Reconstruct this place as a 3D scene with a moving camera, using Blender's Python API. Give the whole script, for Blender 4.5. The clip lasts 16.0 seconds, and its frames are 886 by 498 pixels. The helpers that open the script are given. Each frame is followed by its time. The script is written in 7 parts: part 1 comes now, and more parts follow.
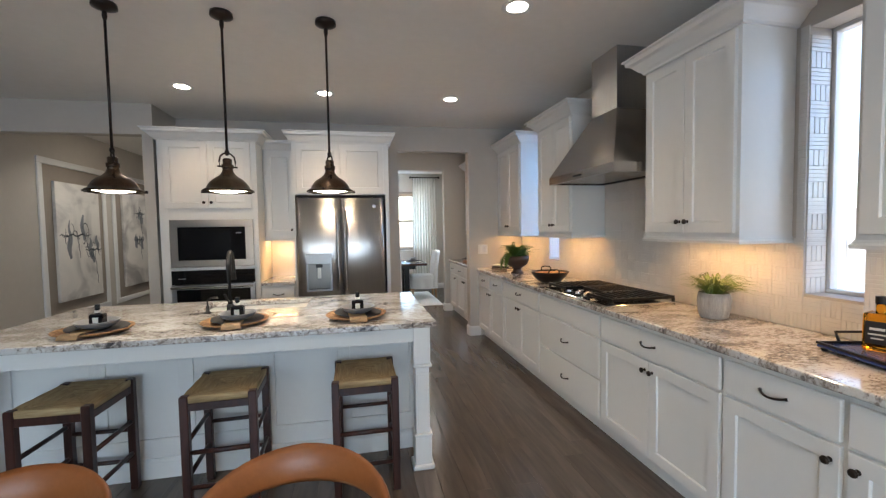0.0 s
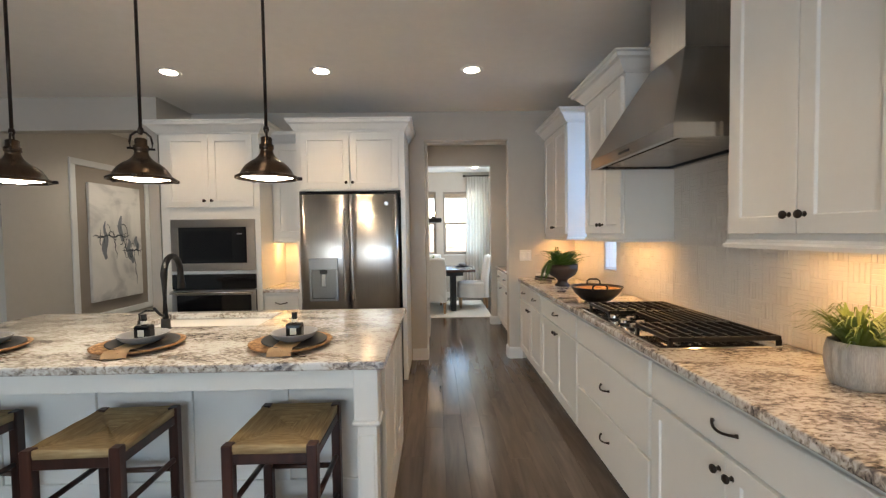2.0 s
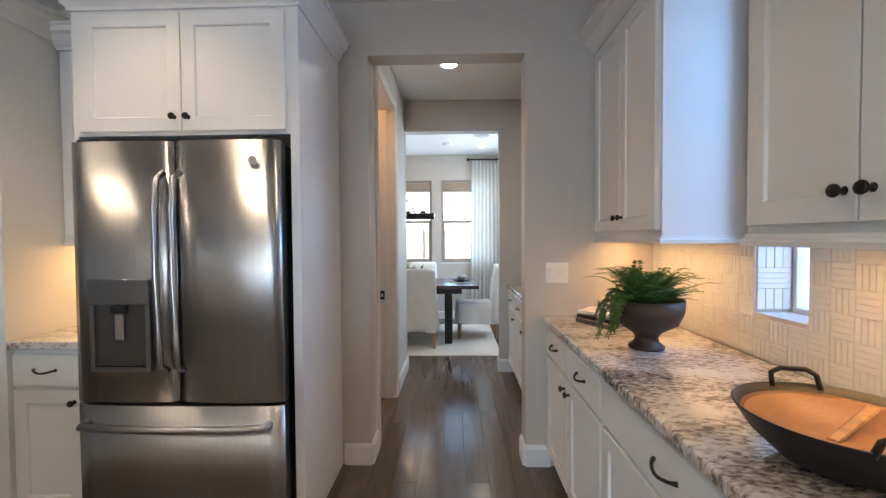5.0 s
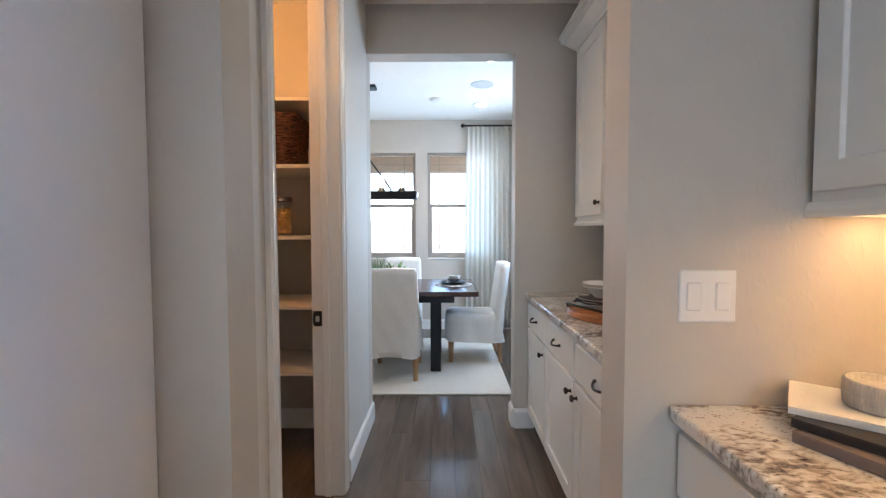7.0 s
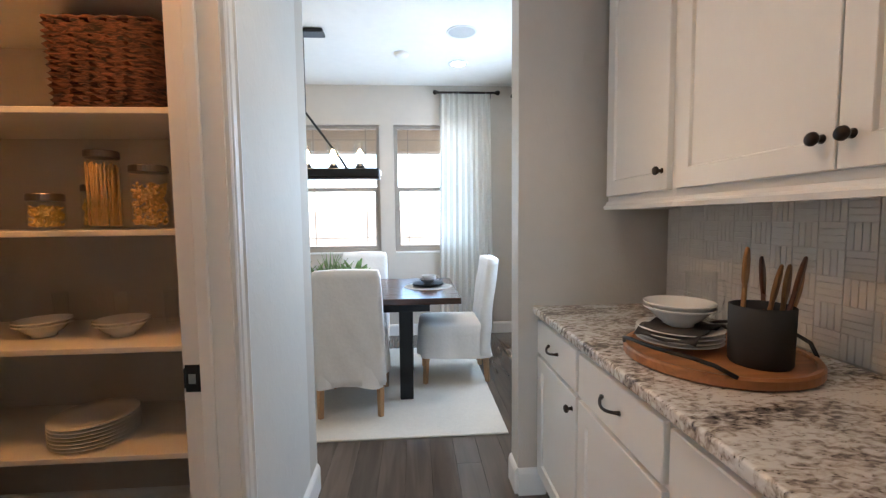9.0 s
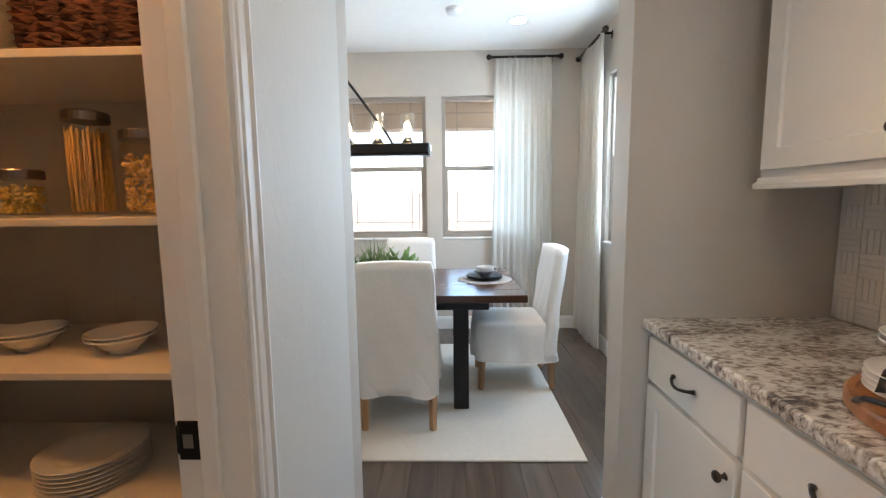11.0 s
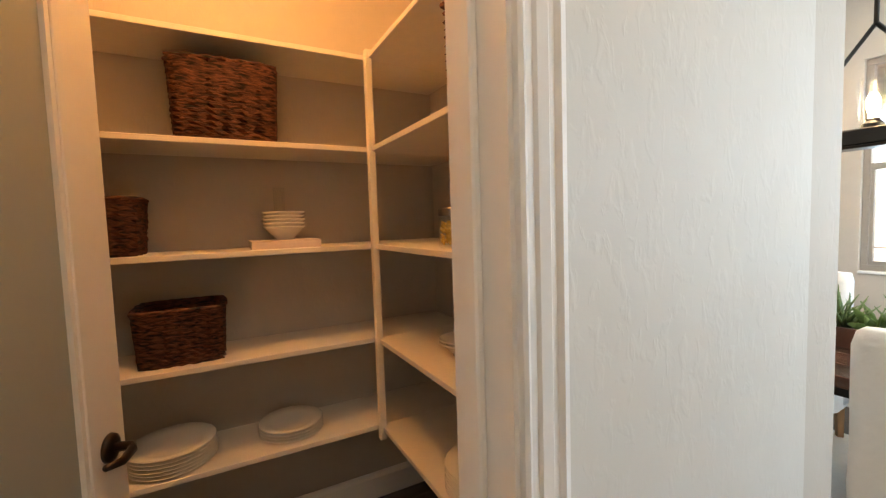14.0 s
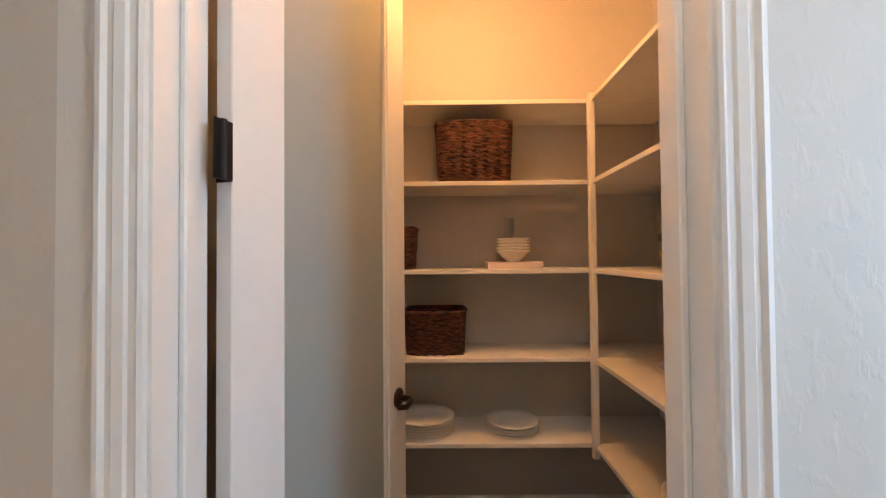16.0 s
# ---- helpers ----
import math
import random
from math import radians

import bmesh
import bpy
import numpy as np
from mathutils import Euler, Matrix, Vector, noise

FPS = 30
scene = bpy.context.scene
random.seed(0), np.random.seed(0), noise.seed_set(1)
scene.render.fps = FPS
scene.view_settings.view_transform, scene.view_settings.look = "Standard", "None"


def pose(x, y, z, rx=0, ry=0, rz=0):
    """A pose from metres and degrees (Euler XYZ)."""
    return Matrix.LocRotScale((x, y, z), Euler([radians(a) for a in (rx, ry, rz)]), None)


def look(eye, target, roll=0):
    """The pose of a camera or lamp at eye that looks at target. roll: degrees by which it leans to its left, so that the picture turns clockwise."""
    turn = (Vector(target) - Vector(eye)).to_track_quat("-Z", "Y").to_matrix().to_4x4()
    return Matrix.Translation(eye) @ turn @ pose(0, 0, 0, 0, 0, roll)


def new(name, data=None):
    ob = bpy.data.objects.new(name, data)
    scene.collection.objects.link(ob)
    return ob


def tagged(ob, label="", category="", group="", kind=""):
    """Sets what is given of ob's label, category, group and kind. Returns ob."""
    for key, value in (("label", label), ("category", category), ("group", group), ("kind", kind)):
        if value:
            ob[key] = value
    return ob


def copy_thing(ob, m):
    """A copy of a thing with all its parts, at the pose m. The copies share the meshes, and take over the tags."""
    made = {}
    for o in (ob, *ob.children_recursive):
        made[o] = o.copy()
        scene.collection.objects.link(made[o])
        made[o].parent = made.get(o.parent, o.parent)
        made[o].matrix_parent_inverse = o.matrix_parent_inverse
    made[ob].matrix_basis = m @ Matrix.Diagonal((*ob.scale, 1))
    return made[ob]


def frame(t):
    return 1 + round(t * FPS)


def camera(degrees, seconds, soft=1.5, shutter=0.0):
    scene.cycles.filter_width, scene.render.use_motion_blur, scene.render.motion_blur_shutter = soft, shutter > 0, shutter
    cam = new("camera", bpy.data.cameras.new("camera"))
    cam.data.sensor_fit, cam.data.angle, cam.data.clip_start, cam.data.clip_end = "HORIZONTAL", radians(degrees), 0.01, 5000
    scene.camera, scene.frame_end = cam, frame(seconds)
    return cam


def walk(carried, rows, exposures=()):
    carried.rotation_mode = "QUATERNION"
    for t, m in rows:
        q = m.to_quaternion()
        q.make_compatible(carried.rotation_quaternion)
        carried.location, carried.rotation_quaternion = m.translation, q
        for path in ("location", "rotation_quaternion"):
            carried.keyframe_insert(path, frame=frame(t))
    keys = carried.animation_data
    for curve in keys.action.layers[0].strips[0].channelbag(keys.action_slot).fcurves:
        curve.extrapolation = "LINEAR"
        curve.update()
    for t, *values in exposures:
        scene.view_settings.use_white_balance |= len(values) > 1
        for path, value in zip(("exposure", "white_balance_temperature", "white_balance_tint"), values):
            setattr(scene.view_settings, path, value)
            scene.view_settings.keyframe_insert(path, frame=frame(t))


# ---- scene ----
cam = camera(93.8, 16.0, soft=1.3)
PATH = [
    (0, (0.289, 1.091, 1.441), (0.696, 3.047, 1.343), -1.0),
    (0.5, (0.501, 1.182, 1.446), (0.802, 3.157, 1.353), -0.9),
    (1, (0.677, 1.332, 1.429), (0.868, 3.321, 1.343), -0.9),
    (1.5, (0.812, 1.538, 1.424), (0.916, 3.534, 1.346), -0.8),
    (2, (0.95, 1.804, 1.408), (0.981, 3.802, 1.335), -0.8),
    (2.5, (1.076, 2.11, 1.424), (1.058, 4.109, 1.358), -0.6),
    (3, (1.158, 2.475, 1.397), (1.117, 4.474, 1.34), -0.5),
    (3.5, (1.238, 2.817, 1.367), (1.18, 4.815, 1.315), -0.5),
    (4, (1.329, 3.201, 1.385), (1.267, 5.199, 1.333), -0.4),
    (6.5, (1.348, 5.077, 1.316), (1.31, 7.075, 1.242), -0.1),
    (7, (1.337, 5.454, 1.307), (1.326, 7.452, 1.219), -0.1),
    (7.5, (1.314, 5.72, 1.291), (1.346, 7.717, 1.193), 0.0),
    (8, (1.326, 5.958, 1.301), (1.432, 7.952, 1.192), -0.2),
    (10.5, (1.265, 6.636, 1.306), (1.406, 8.619, 1.094), -0.7),
    (11, (1.201, 6.744, 1.309), (1.155, 8.731, 1.081), -0.7),
    (11.5, (1.167, 6.876, 1.315), (0.838, 8.834, 1.077), -0.8),
    (12, (1.154, 6.955, 1.325), (0.478, 8.822, 1.086), -1.0),
    (12.5, (1.148, 6.991, 1.342), (0.12, 8.69, 1.103), -1.2),
    (13, (1.111, 7.045, 1.344), (-0.221, 8.521, 1.128), -1.3),
    (13.5, (1.128, 7.094, 1.321), (-0.453, 8.309, 1.161), -1.8),
    (14, (1.193, 7.165, 1.361), (-0.563, 8.113, 1.231), -1.8),
    (14.5, (1.276, 7.202, 1.372), (-0.602, 7.885, 1.29), -1.6),
    (15, (1.338, 7.168, 1.354), (-0.611, 7.615, 1.332), -1.3),
    (15.5, (1.373, 7.122, 1.34), (-0.616, 7.336, 1.358), -1.0),
    (16, (1.393, 7.087, 1.333), (-0.606, 7.068, 1.375), -0.5),
]
EXPOSURES = [(0, 2.8, 6600, 10), (1, 2.86, 6950, 10), (2, 2.92, 7250, 10), (3, 2.9, 6800, 10), (4, 2.85, 6500, 10), (6.5, 3.0, 5950, 10), (8, 3.08, 5950, 10), (10.5, 3.08, 6600, 10), (12, 2.97, 6450, 10), (13, 3.17, 7350, 10), (14, 3.4, 7300, 10), (15, 3.45, 6800, 10), (16, 3.6, 6000, 10)]
walk(cam, [(t, look(eye, target, roll)) for t, eye, target, roll in PATH], EXPOSURES)

# ---- world, sun, lamps, exposure ----
world = bpy.data.worlds.new("sky")
scene.world = world
world.use_nodes = True
wn, wl = world.node_tree.nodes, world.node_tree.links
sky = wn.new("ShaderNodeTexSky")
sky.sky_type, sky.sun_disc = "NISHITA", False
sky.sun_elevation, sky.sun_rotation = radians(58), radians(200)
wn["Background"].inputs["Strength"].default_value = 0.11
wl.new(sky.outputs[0], wn["Background"].inputs["Color"])

WARM, NEUTRAL, DAY = (1.0, 0.55, 0.21), (1.0, 0.72, 0.45), (0.43, 0.68, 1.0)


def lamp(kind, m, watts, colour, size=0.1, size_y=None, spread=None, angle=None):
    data = bpy.data.lights.new("lamp", kind)
    data.energy, data.color = watts, colour
    if kind == "AREA":
        data.shape, data.size = ("RECTANGLE", size) if size_y else ("DISK", size)
        if size_y:
            data.size_y = size_y
        if spread:
            data.spread = radians(spread)
    elif kind == "SPOT":
        data.shadow_soft_size, data.spot_size, data.spot_blend = size, radians(angle or 120), 0.6
    elif kind == "POINT":
        data.shadow_soft_size = size
    elif kind == "SUN":
        data.angle = size
    ob = new("lamp", data)
    ob.matrix_world = m
    return ob


lamp("SUN", look((-1.1, -2.9, 5.0), (0, 0, 0)), 2.4, (1.0, 0.95, 0.88), radians(0.5))
# daylight entering by the wide glass doors behind the walk's start, and by the dining room's side window
for wx, wide, watts in ((0.17, 0.80, 6.4), (-1.0, 0.7, 3.4), (-2.17, 0.92, 2.2)):
    lamp("AREA", pose(wx, -2.60, 1.25, -100, 0, 180), watts, DAY, wide, 2.2)
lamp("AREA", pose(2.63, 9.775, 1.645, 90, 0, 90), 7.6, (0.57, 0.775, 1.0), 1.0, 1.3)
for wx in (0.515, 1.5375):
    lamp("AREA", pose(wx, 10.945, 1.64, -90, 0, 0), 0.95, (0.40, 0.68, 1.0), 0.80, 1.30)
# sky light falling through the two slim windows beside the wall cabinets
for wy, watts in ((2.63, 0.9), (5.455, 7.0)):
    lamp("AREA", look((3.4, wy - 0.33, 2.1), (2.5, wy, 1.75)), watts, (0.20, 0.48, 1.0), 0.7, 1.3)
for cx, cy in ((1.26, 3.47), (-1.2, 5.25), (0.03, 5.25), (1.26, 5.25), (0.03, 1.6), (1.26, 1.6)):
    lamp("SPOT", pose(cx, cy, 2.735), 2.4 if (cx, cy) == (1.26, 5.25) else 4.3, NEUTRAL, 0.05, angle=112)
# unseen passage spot, added to light the passage walls
lamp("SPOT", pose(1.3, 7.3, 2.735), 3.0, (1.0, 0.80, 0.58), 0.05, angle=112)
# two unseen spots added to brighten the dark gallery wall
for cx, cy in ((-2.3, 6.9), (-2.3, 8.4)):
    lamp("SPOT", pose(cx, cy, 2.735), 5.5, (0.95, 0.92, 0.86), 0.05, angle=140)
for cx, cy in ((1.73, 9.0), (1.75, 10.28), (0.0, 9.0), (0.0, 10.28)):
    lamp("SPOT", pose(cx, cy, 2.735), 2.5, NEUTRAL, 0.05, angle=125)
for px in (-1.075, -0.465, 0.135):
    lamp("SPOT", pose(px, 3.84, 1.672), 0.9, (1.0, 0.86, 0.68), 0.10, angle=140)
# strips under the wall cabinets
for y0, y1, watts in ((5.68, 6.36, 0.42), (4.52, 5.1, 0.42), (2.85, 3.44, 0.42), (1.66, 2.28, 0.42)):
    lamp("AREA", pose(2.30, (y0 + y1) / 2, 1.345), watts, WARM, 0.03, y1 - y0)
lamp("AREA", pose(-0.55, 6.22, 1.345), 0.24, WARM, 0.3, 0.03)
# pantry ceiling light
lamp("POINT", pose(0.12, 7.18, 2.55), 2.45, (1.0, 0.43, 0.115), 0.09)

# ---- materials ----
def material(name, colour, rough=0.5, metal=0.0, vary=0.06, scale=8.0, bump=0.0, bump_scale=60.0, coat=0.0, spec=0.5, stretch=(1, 1, 1)):
    """A painted, stone, cloth or metal surface with variation at two scales and a fine relief."""
    m = bpy.data.materials.new(name)
    m.use_nodes = True
    n, l = m.node_tree.nodes, m.node_tree.links
    b = n["Principled BSDF"]
    b.inputs["Metallic"].default_value = metal
    b.inputs["Roughness"].default_value = rough
    b.inputs["Specular IOR Level"].default_value = spec
    b.inputs["Coat Weight"].default_value = coat
    tc = n.new("ShaderNodeTexCoord")
    mp = n.new("ShaderNodeMapping")
    mp.inputs["Scale"].default_value = stretch
    l.new(tc.outputs["Object"], mp.inputs[0])
    n1 = n.new("ShaderNodeTexNoise")
    n1.inputs["Scale"].default_value, n1.inputs["Detail"].default_value = scale, 5
    n2 = n.new("ShaderNodeTexNoise")
    n2.inputs["Scale"].default_value, n2.inputs["Detail"].default_value = scale * 9, 3
    l.new(mp.outputs[0], n1.inputs[0])
    l.new(mp.outputs[0], n2.inputs[0])
    ad = n.new("ShaderNodeMath")
    ad.operation = "ADD"
    l.new(n1.outputs[0], ad.inputs[0])
    l.new(n2.outputs[0], ad.inputs[1])
    mr = n.new("ShaderNodeMapRange")
    mr.inputs["From Min"].default_value, mr.inputs["From Max"].default_value = 0.6, 1.4
    mr.inputs["To Min"].default_value, mr.inputs["To Max"].default_value = 1 - vary, 1 + vary
    l.new(ad.outputs[0], mr.inputs[0])
    mx = n.new("ShaderNodeMix")
    mx.data_type, mx.blend_type = "RGBA", "MULTIPLY"
    mx.inputs["Factor"].default_value = 1.0
    mx.inputs["A"].default_value = (*colour, 1)
    l.new(mr.outputs[0], mx.inputs["B"])
    l.new(mx.outputs["Result"], b.inputs["Base Color"])
    if bump:
        n3 = n.new("ShaderNodeTexNoise")
        n3.inputs["Scale"].default_value, n3.inputs["Detail"].default_value = bump_scale, 4
        l.new(mp.outputs[0], n3.inputs[0])
        bp = n.new("ShaderNodeBump")
        bp.inputs["Strength"].default_value, bp.inputs["Distance"].default_value = bump, 0.01
        l.new(n3.outputs[0], bp.inputs["Height"])
        l.new(bp.outputs[0], b.inputs["Normal"])
    return m


def ramp(n, stops):
    r = n.new("ShaderNodeValToRGB")
    e = r.color_ramp.elements
    while len(e) < len(stops):
        e.new(0.5)
    for el, (p, c) in zip(e, stops):
        el.position, el.color = p, (*c, 1)
    return r


def granite_material():
    """White granite with grey-brown and purple-grey clouds and dark flecks."""
    m = material("granite", (0.8, 0.8, 0.8), rough=0.12, coat=0.3)
    n, l = m.node_tree.nodes, m.node_tree.links
    b = n["Principled BSDF"]
    tc = n.new("ShaderNodeTexCoord")
    mp = n.new("ShaderNodeMapping")
    mp.inputs["Scale"].default_value = (0.8, 1.5, 1.0)
    mp.inputs["Rotation"].default_value = (0, 0, 0.6)
    l.new(tc.outputs["Object"], mp.inputs[0])
    big = n.new("ShaderNodeTexNoise")
    big.inputs["Scale"].default_value, big.inputs["Detail"].default_value, big.inputs["Distortion"].default_value = 4.5, 6, 0.8
    mid = n.new("ShaderNodeTexNoise")
    mid.inputs["Scale"].default_value, mid.inputs["Detail"].default_value, mid.inputs["Distortion"].default_value = 50, 10, 0.7
    fine = n.new("ShaderNodeTexVoronoi")
    fine.inputs["Scale"].default_value = 105
    for t in (big, mid, fine):
        l.new(mp.outputs[0], t.inputs["Vector"])
    mm = n.new("ShaderNodeMath")
    mm.operation = "MULTIPLY_ADD"
    mm.inputs[1].default_value = 0.5
    l.new(big.outputs[0], mm.inputs[0])
    half = n.new("ShaderNodeMath")
    half.operation = "MULTIPLY"
    half.inputs[1].default_value = 0.5
    l.new(mid.outputs[0], half.inputs[0])
    l.new(half.outputs[0], mm.inputs[2])
    r = ramp(n, [(0.35, (0.075, 0.066, 0.064)), (0.41, (0.22, 0.19, 0.175)), (0.45, (0.37, 0.32, 0.275)), (0.49, (0.53, 0.485, 0.435)), (0.555, (0.70, 0.68, 0.645))])
    l.new(mm.outputs[0], r.inputs[0])
    fl = ramp(n, [(0.16, (0.16, 0.14, 0.14)), (0.30, (1, 1, 1))])
    l.new(fine.outputs["Distance"], fl.inputs[0])
    gate = n.new("ShaderNodeMapRange")
    gate.inputs["From Min"].default_value, gate.inputs["From Max"].default_value = 0.55, 0.40
    l.new(mid.outputs[0], gate.inputs[0])
    mx = n.new("ShaderNodeMix")
    mx.data_type, mx.blend_type = "RGBA", "MULTIPLY"
    l.new(gate.outputs[0], mx.inputs["Factor"])
    l.new(r.outputs[0], mx.inputs["A"])
    l.new(fl.outputs[0], mx.inputs["B"])
    l.new(mx.outputs["Result"], b.inputs["Base Color"])
    return m


def plank_material(name, dark, light, rough=0.3, axis=1, per_island=False, spread=(0.72, 1.25), relief=0.12):
    """Stained boards: grain along the board, one tone a board."""
    m = material(name, dark, rough=rough)
    n, l = m.node_tree.nodes, m.node_tree.links
    b = n["Principled BSDF"]
    tc = n.new("ShaderNodeTexCoord")
    geo = n.new("ShaderNodeNewGeometry")
    info = n.new("ShaderNodeObjectInfo")
    rnd = geo.outputs["Random Per Island"] if per_island else info.outputs["Random"]
    mp = n.new("ShaderNodeMapping")
    sc = [9.0, 9.0, 9.0]
    sc[axis] = 0.9
    mp.inputs["Scale"].default_value = sc
    l.new(tc.outputs["Object"], mp.inputs[0])
    off = n.new("ShaderNodeVectorMath")
    off.operation = "ADD"
    l.new(mp.outputs[0], off.inputs[0])
    k = n.new("ShaderNodeMath")
    k.operation = "MULTIPLY"
    k.inputs[1].default_value = 37.0
    l.new(rnd, k.inputs[0])
    l.new(k.outputs[0], off.inputs[1])
    g = n.new("ShaderNodeTexNoise")
    g.inputs["Scale"].default_value, g.inputs["Detail"].default_value, g.inputs["Distortion"].default_value = 2.2, 8, 0.8
    l.new(off.outputs[0], g.inputs[0])
    r = ramp(n, [(0.3, dark), (0.7, light)])
    l.new(g.outputs[0], r.inputs[0])
    mr = n.new("ShaderNodeMapRange")
    mr.inputs["To Min"].default_value, mr.inputs["To Max"].default_value = spread
    l.new(rnd, mr.inputs[0])
    mx = n.new("ShaderNodeMix")
    mx.data_type, mx.blend_type = "RGBA", "MULTIPLY"
    mx.inputs["Factor"].default_value = 1.0
    l.new(r.outputs[0], mx.inputs["A"])
    l.new(mr.outputs[0], mx.inputs["B"])
    l.new(mx.outputs["Result"], b.inputs["Base Color"])
    bp = n.new("ShaderNodeBump")
    bp.inputs["Strength"].default_value, bp.inputs["Distance"].default_value = relief, 0.004
    l.new(g.outputs[0], bp.inputs["Height"])
    l.new(bp.outputs[0], b.inputs["Normal"])
    rr = n.new("ShaderNodeMapRange")
    rr.inputs["To Min"].default_value, rr.inputs["To Max"].default_value = rough - 0.05, rough + 0.08
    l.new(g.outputs[0], rr.inputs[0])
    l.new(rr.outputs[0], b.inputs["Roughness"])
    return m


def wall_material(name, colour):
    """Paint over a skip-trowel plaster with soft knocked-down blisters."""
    m = material(name, colour, rough=0.55, vary=0.03, scale=1.5)
    n, l = m.node_tree.nodes, m.node_tree.links
    b = n["Principled BSDF"]
    tc = n.new("ShaderNodeTexCoord")
    a = n.new("ShaderNodeTexNoise")
    a.inputs["Scale"].default_value, a.inputs["Detail"].default_value, a.inputs["Distortion"].default_value = 44, 3, 0.5
    f = n.new("ShaderNodeTexNoise")
    f.inputs["Scale"].default_value = 160
    mp = n.new("ShaderNodeMapping")
    mp.inputs["Scale"].default_value = (1, 1, 0.55)
    l.new(tc.outputs["Object"], mp.inputs[0])
    l.new(mp.outputs[0], a.inputs[0])
    l.new(tc.outputs["Object"], f.inputs[0])
    r = ramp(n, [(0.52, (0, 0, 0)), (0.68, (1, 1, 1))])
    l.new(a.outputs[0], r.inputs[0])
    ad = n.new("ShaderNodeMath")
    ad.operation = "MULTIPLY_ADD"
    ad.inputs[1].default_value = 0.15
    l.new(f.outputs[0], ad.inputs[0])
    l.new(r.outputs[0], ad.inputs[2])
    bp = n.new("ShaderNodeBump")
    bp.inputs["Strength"].default_value, bp.inputs["Distance"].default_value = 0.115, 0.004
    l.new(ad.outputs[0], bp.inputs["Height"])
    l.new(bp.outputs[0], b.inputs["Normal"])
    return m


def steel_material(name, colour=(0.36, 0.345, 0.33), rough=0.37, axis=2):
    """Brushed stainless steel."""
    s = [90.0, 90.0, 90.0]
    s[axis] = 1.2
    m = material(name, colour, rough=rough, metal=1.0, vary=0.12, scale=3, bump=0.05, bump_scale=4.0, stretch=s)
    m.node_tree.nodes["Principled BSDF"].inputs["Anisotropic"].default_value = 0.85
    way = m.node_tree.nodes.new("ShaderNodeCombineXYZ")
    way.inputs[2].default_value = 1.0
    m.node_tree.links.new(way.outputs[0], m.node_tree.nodes["Principled BSDF"].inputs["Tangent"])
    return m


def glow_material(name, colour, strength):
    m = bpy.data.materials.new(name)
    m.use_nodes = True
    b = m.node_tree.nodes["Principled BSDF"]
    b.inputs["Base Color"].default_value = (*colour, 1)
    b.inputs["Emission Color"].default_value = (*colour, 1)
    b.inputs["Emission Strength"].default_value = strength
    return m


def glass_material(name, colour=(1, 1, 1), rough=0.0, thin=True, edge=0.5):
    """Thin clear glass that lets light straight through, or a solid body that refracts."""
    m = bpy.data.materials.new(name)
    m.use_nodes = True
    n, l = m.node_tree.nodes, m.node_tree.links
    b = n["Principled BSDF"]
    if not thin:
        b.inputs["Base Color"].default_value = (*colour, 1)
        b.inputs["Transmission Weight"].default_value = 1.0
        b.inputs["Roughness"].default_value = rough
        b.inputs["IOR"].default_value = 1.3
        return m
    t, g, f, mix = n.new("ShaderNodeBsdfTransparent"), n.new("ShaderNodeBsdfGlossy"), n.new("ShaderNodeLayerWeight"), n.new("ShaderNodeMixShader")
    t.inputs["Color"].default_value = (*colour, 1)
    g.inputs["Roughness"].default_value = 0.03
    f.inputs["Blend"].default_value = 0.15
    k = n.new("ShaderNodeMath")
    k.operation = "MULTIPLY_ADD"
    k.inputs[1].default_value, k.inputs[2].default_value = edge, 0.03
    l.new(f.outputs["Facing"], k.inputs[0])
    l.new(k.outputs[0], mix.inputs[0])
    l.new(t.outputs[0], mix.inputs[1])
    l.new(g.outputs[0], mix.inputs[2])
    l.new(mix.outputs[0], n["Material Output"].inputs["Surface"])
    return m


def weave_material(name, dark, light, scale=38.0):
    """Twisted fibre, wound in rows."""
    m = material(name, dark, rough=0.8, vary=0.2, scale=20)
    n, l = m.node_tree.nodes, m.node_tree.links
    b = n["Principled BSDF"]
    tc = n.new("ShaderNodeTexCoord")
    mp = n.new("ShaderNodeMapping")
    mp.inputs["Scale"].default_value = (0.42, 0.42, 2.2)
    l.new(tc.outputs["Object"], mp.inputs[0])
    a = n.new("ShaderNodeTexNoise")
    a.inputs["Scale"].default_value, a.inputs["Detail"].default_value, a.inputs["Distortion"].default_value = scale, 4, 0.6
    l.new(mp.outputs[0], a.inputs[0])
    r = ramp(n, [(0.36, dark), (0.52, tuple((d + c) / 2 for d, c in zip(dark, light))), (0.68, light)])
    l.new(a.outputs[0], r.inputs[0])
    l.new(r.outputs[0], b.inputs["Base Color"])
    bp = n.new("ShaderNodeBump")
    bp.inputs["Strength"].default_value, bp.inputs["Distance"].default_value = 0.8, 0.006
    l.new(a.outputs[0], bp.inputs["Height"])
    l.new(bp.outputs[0], b.inputs["Normal"])
    return m


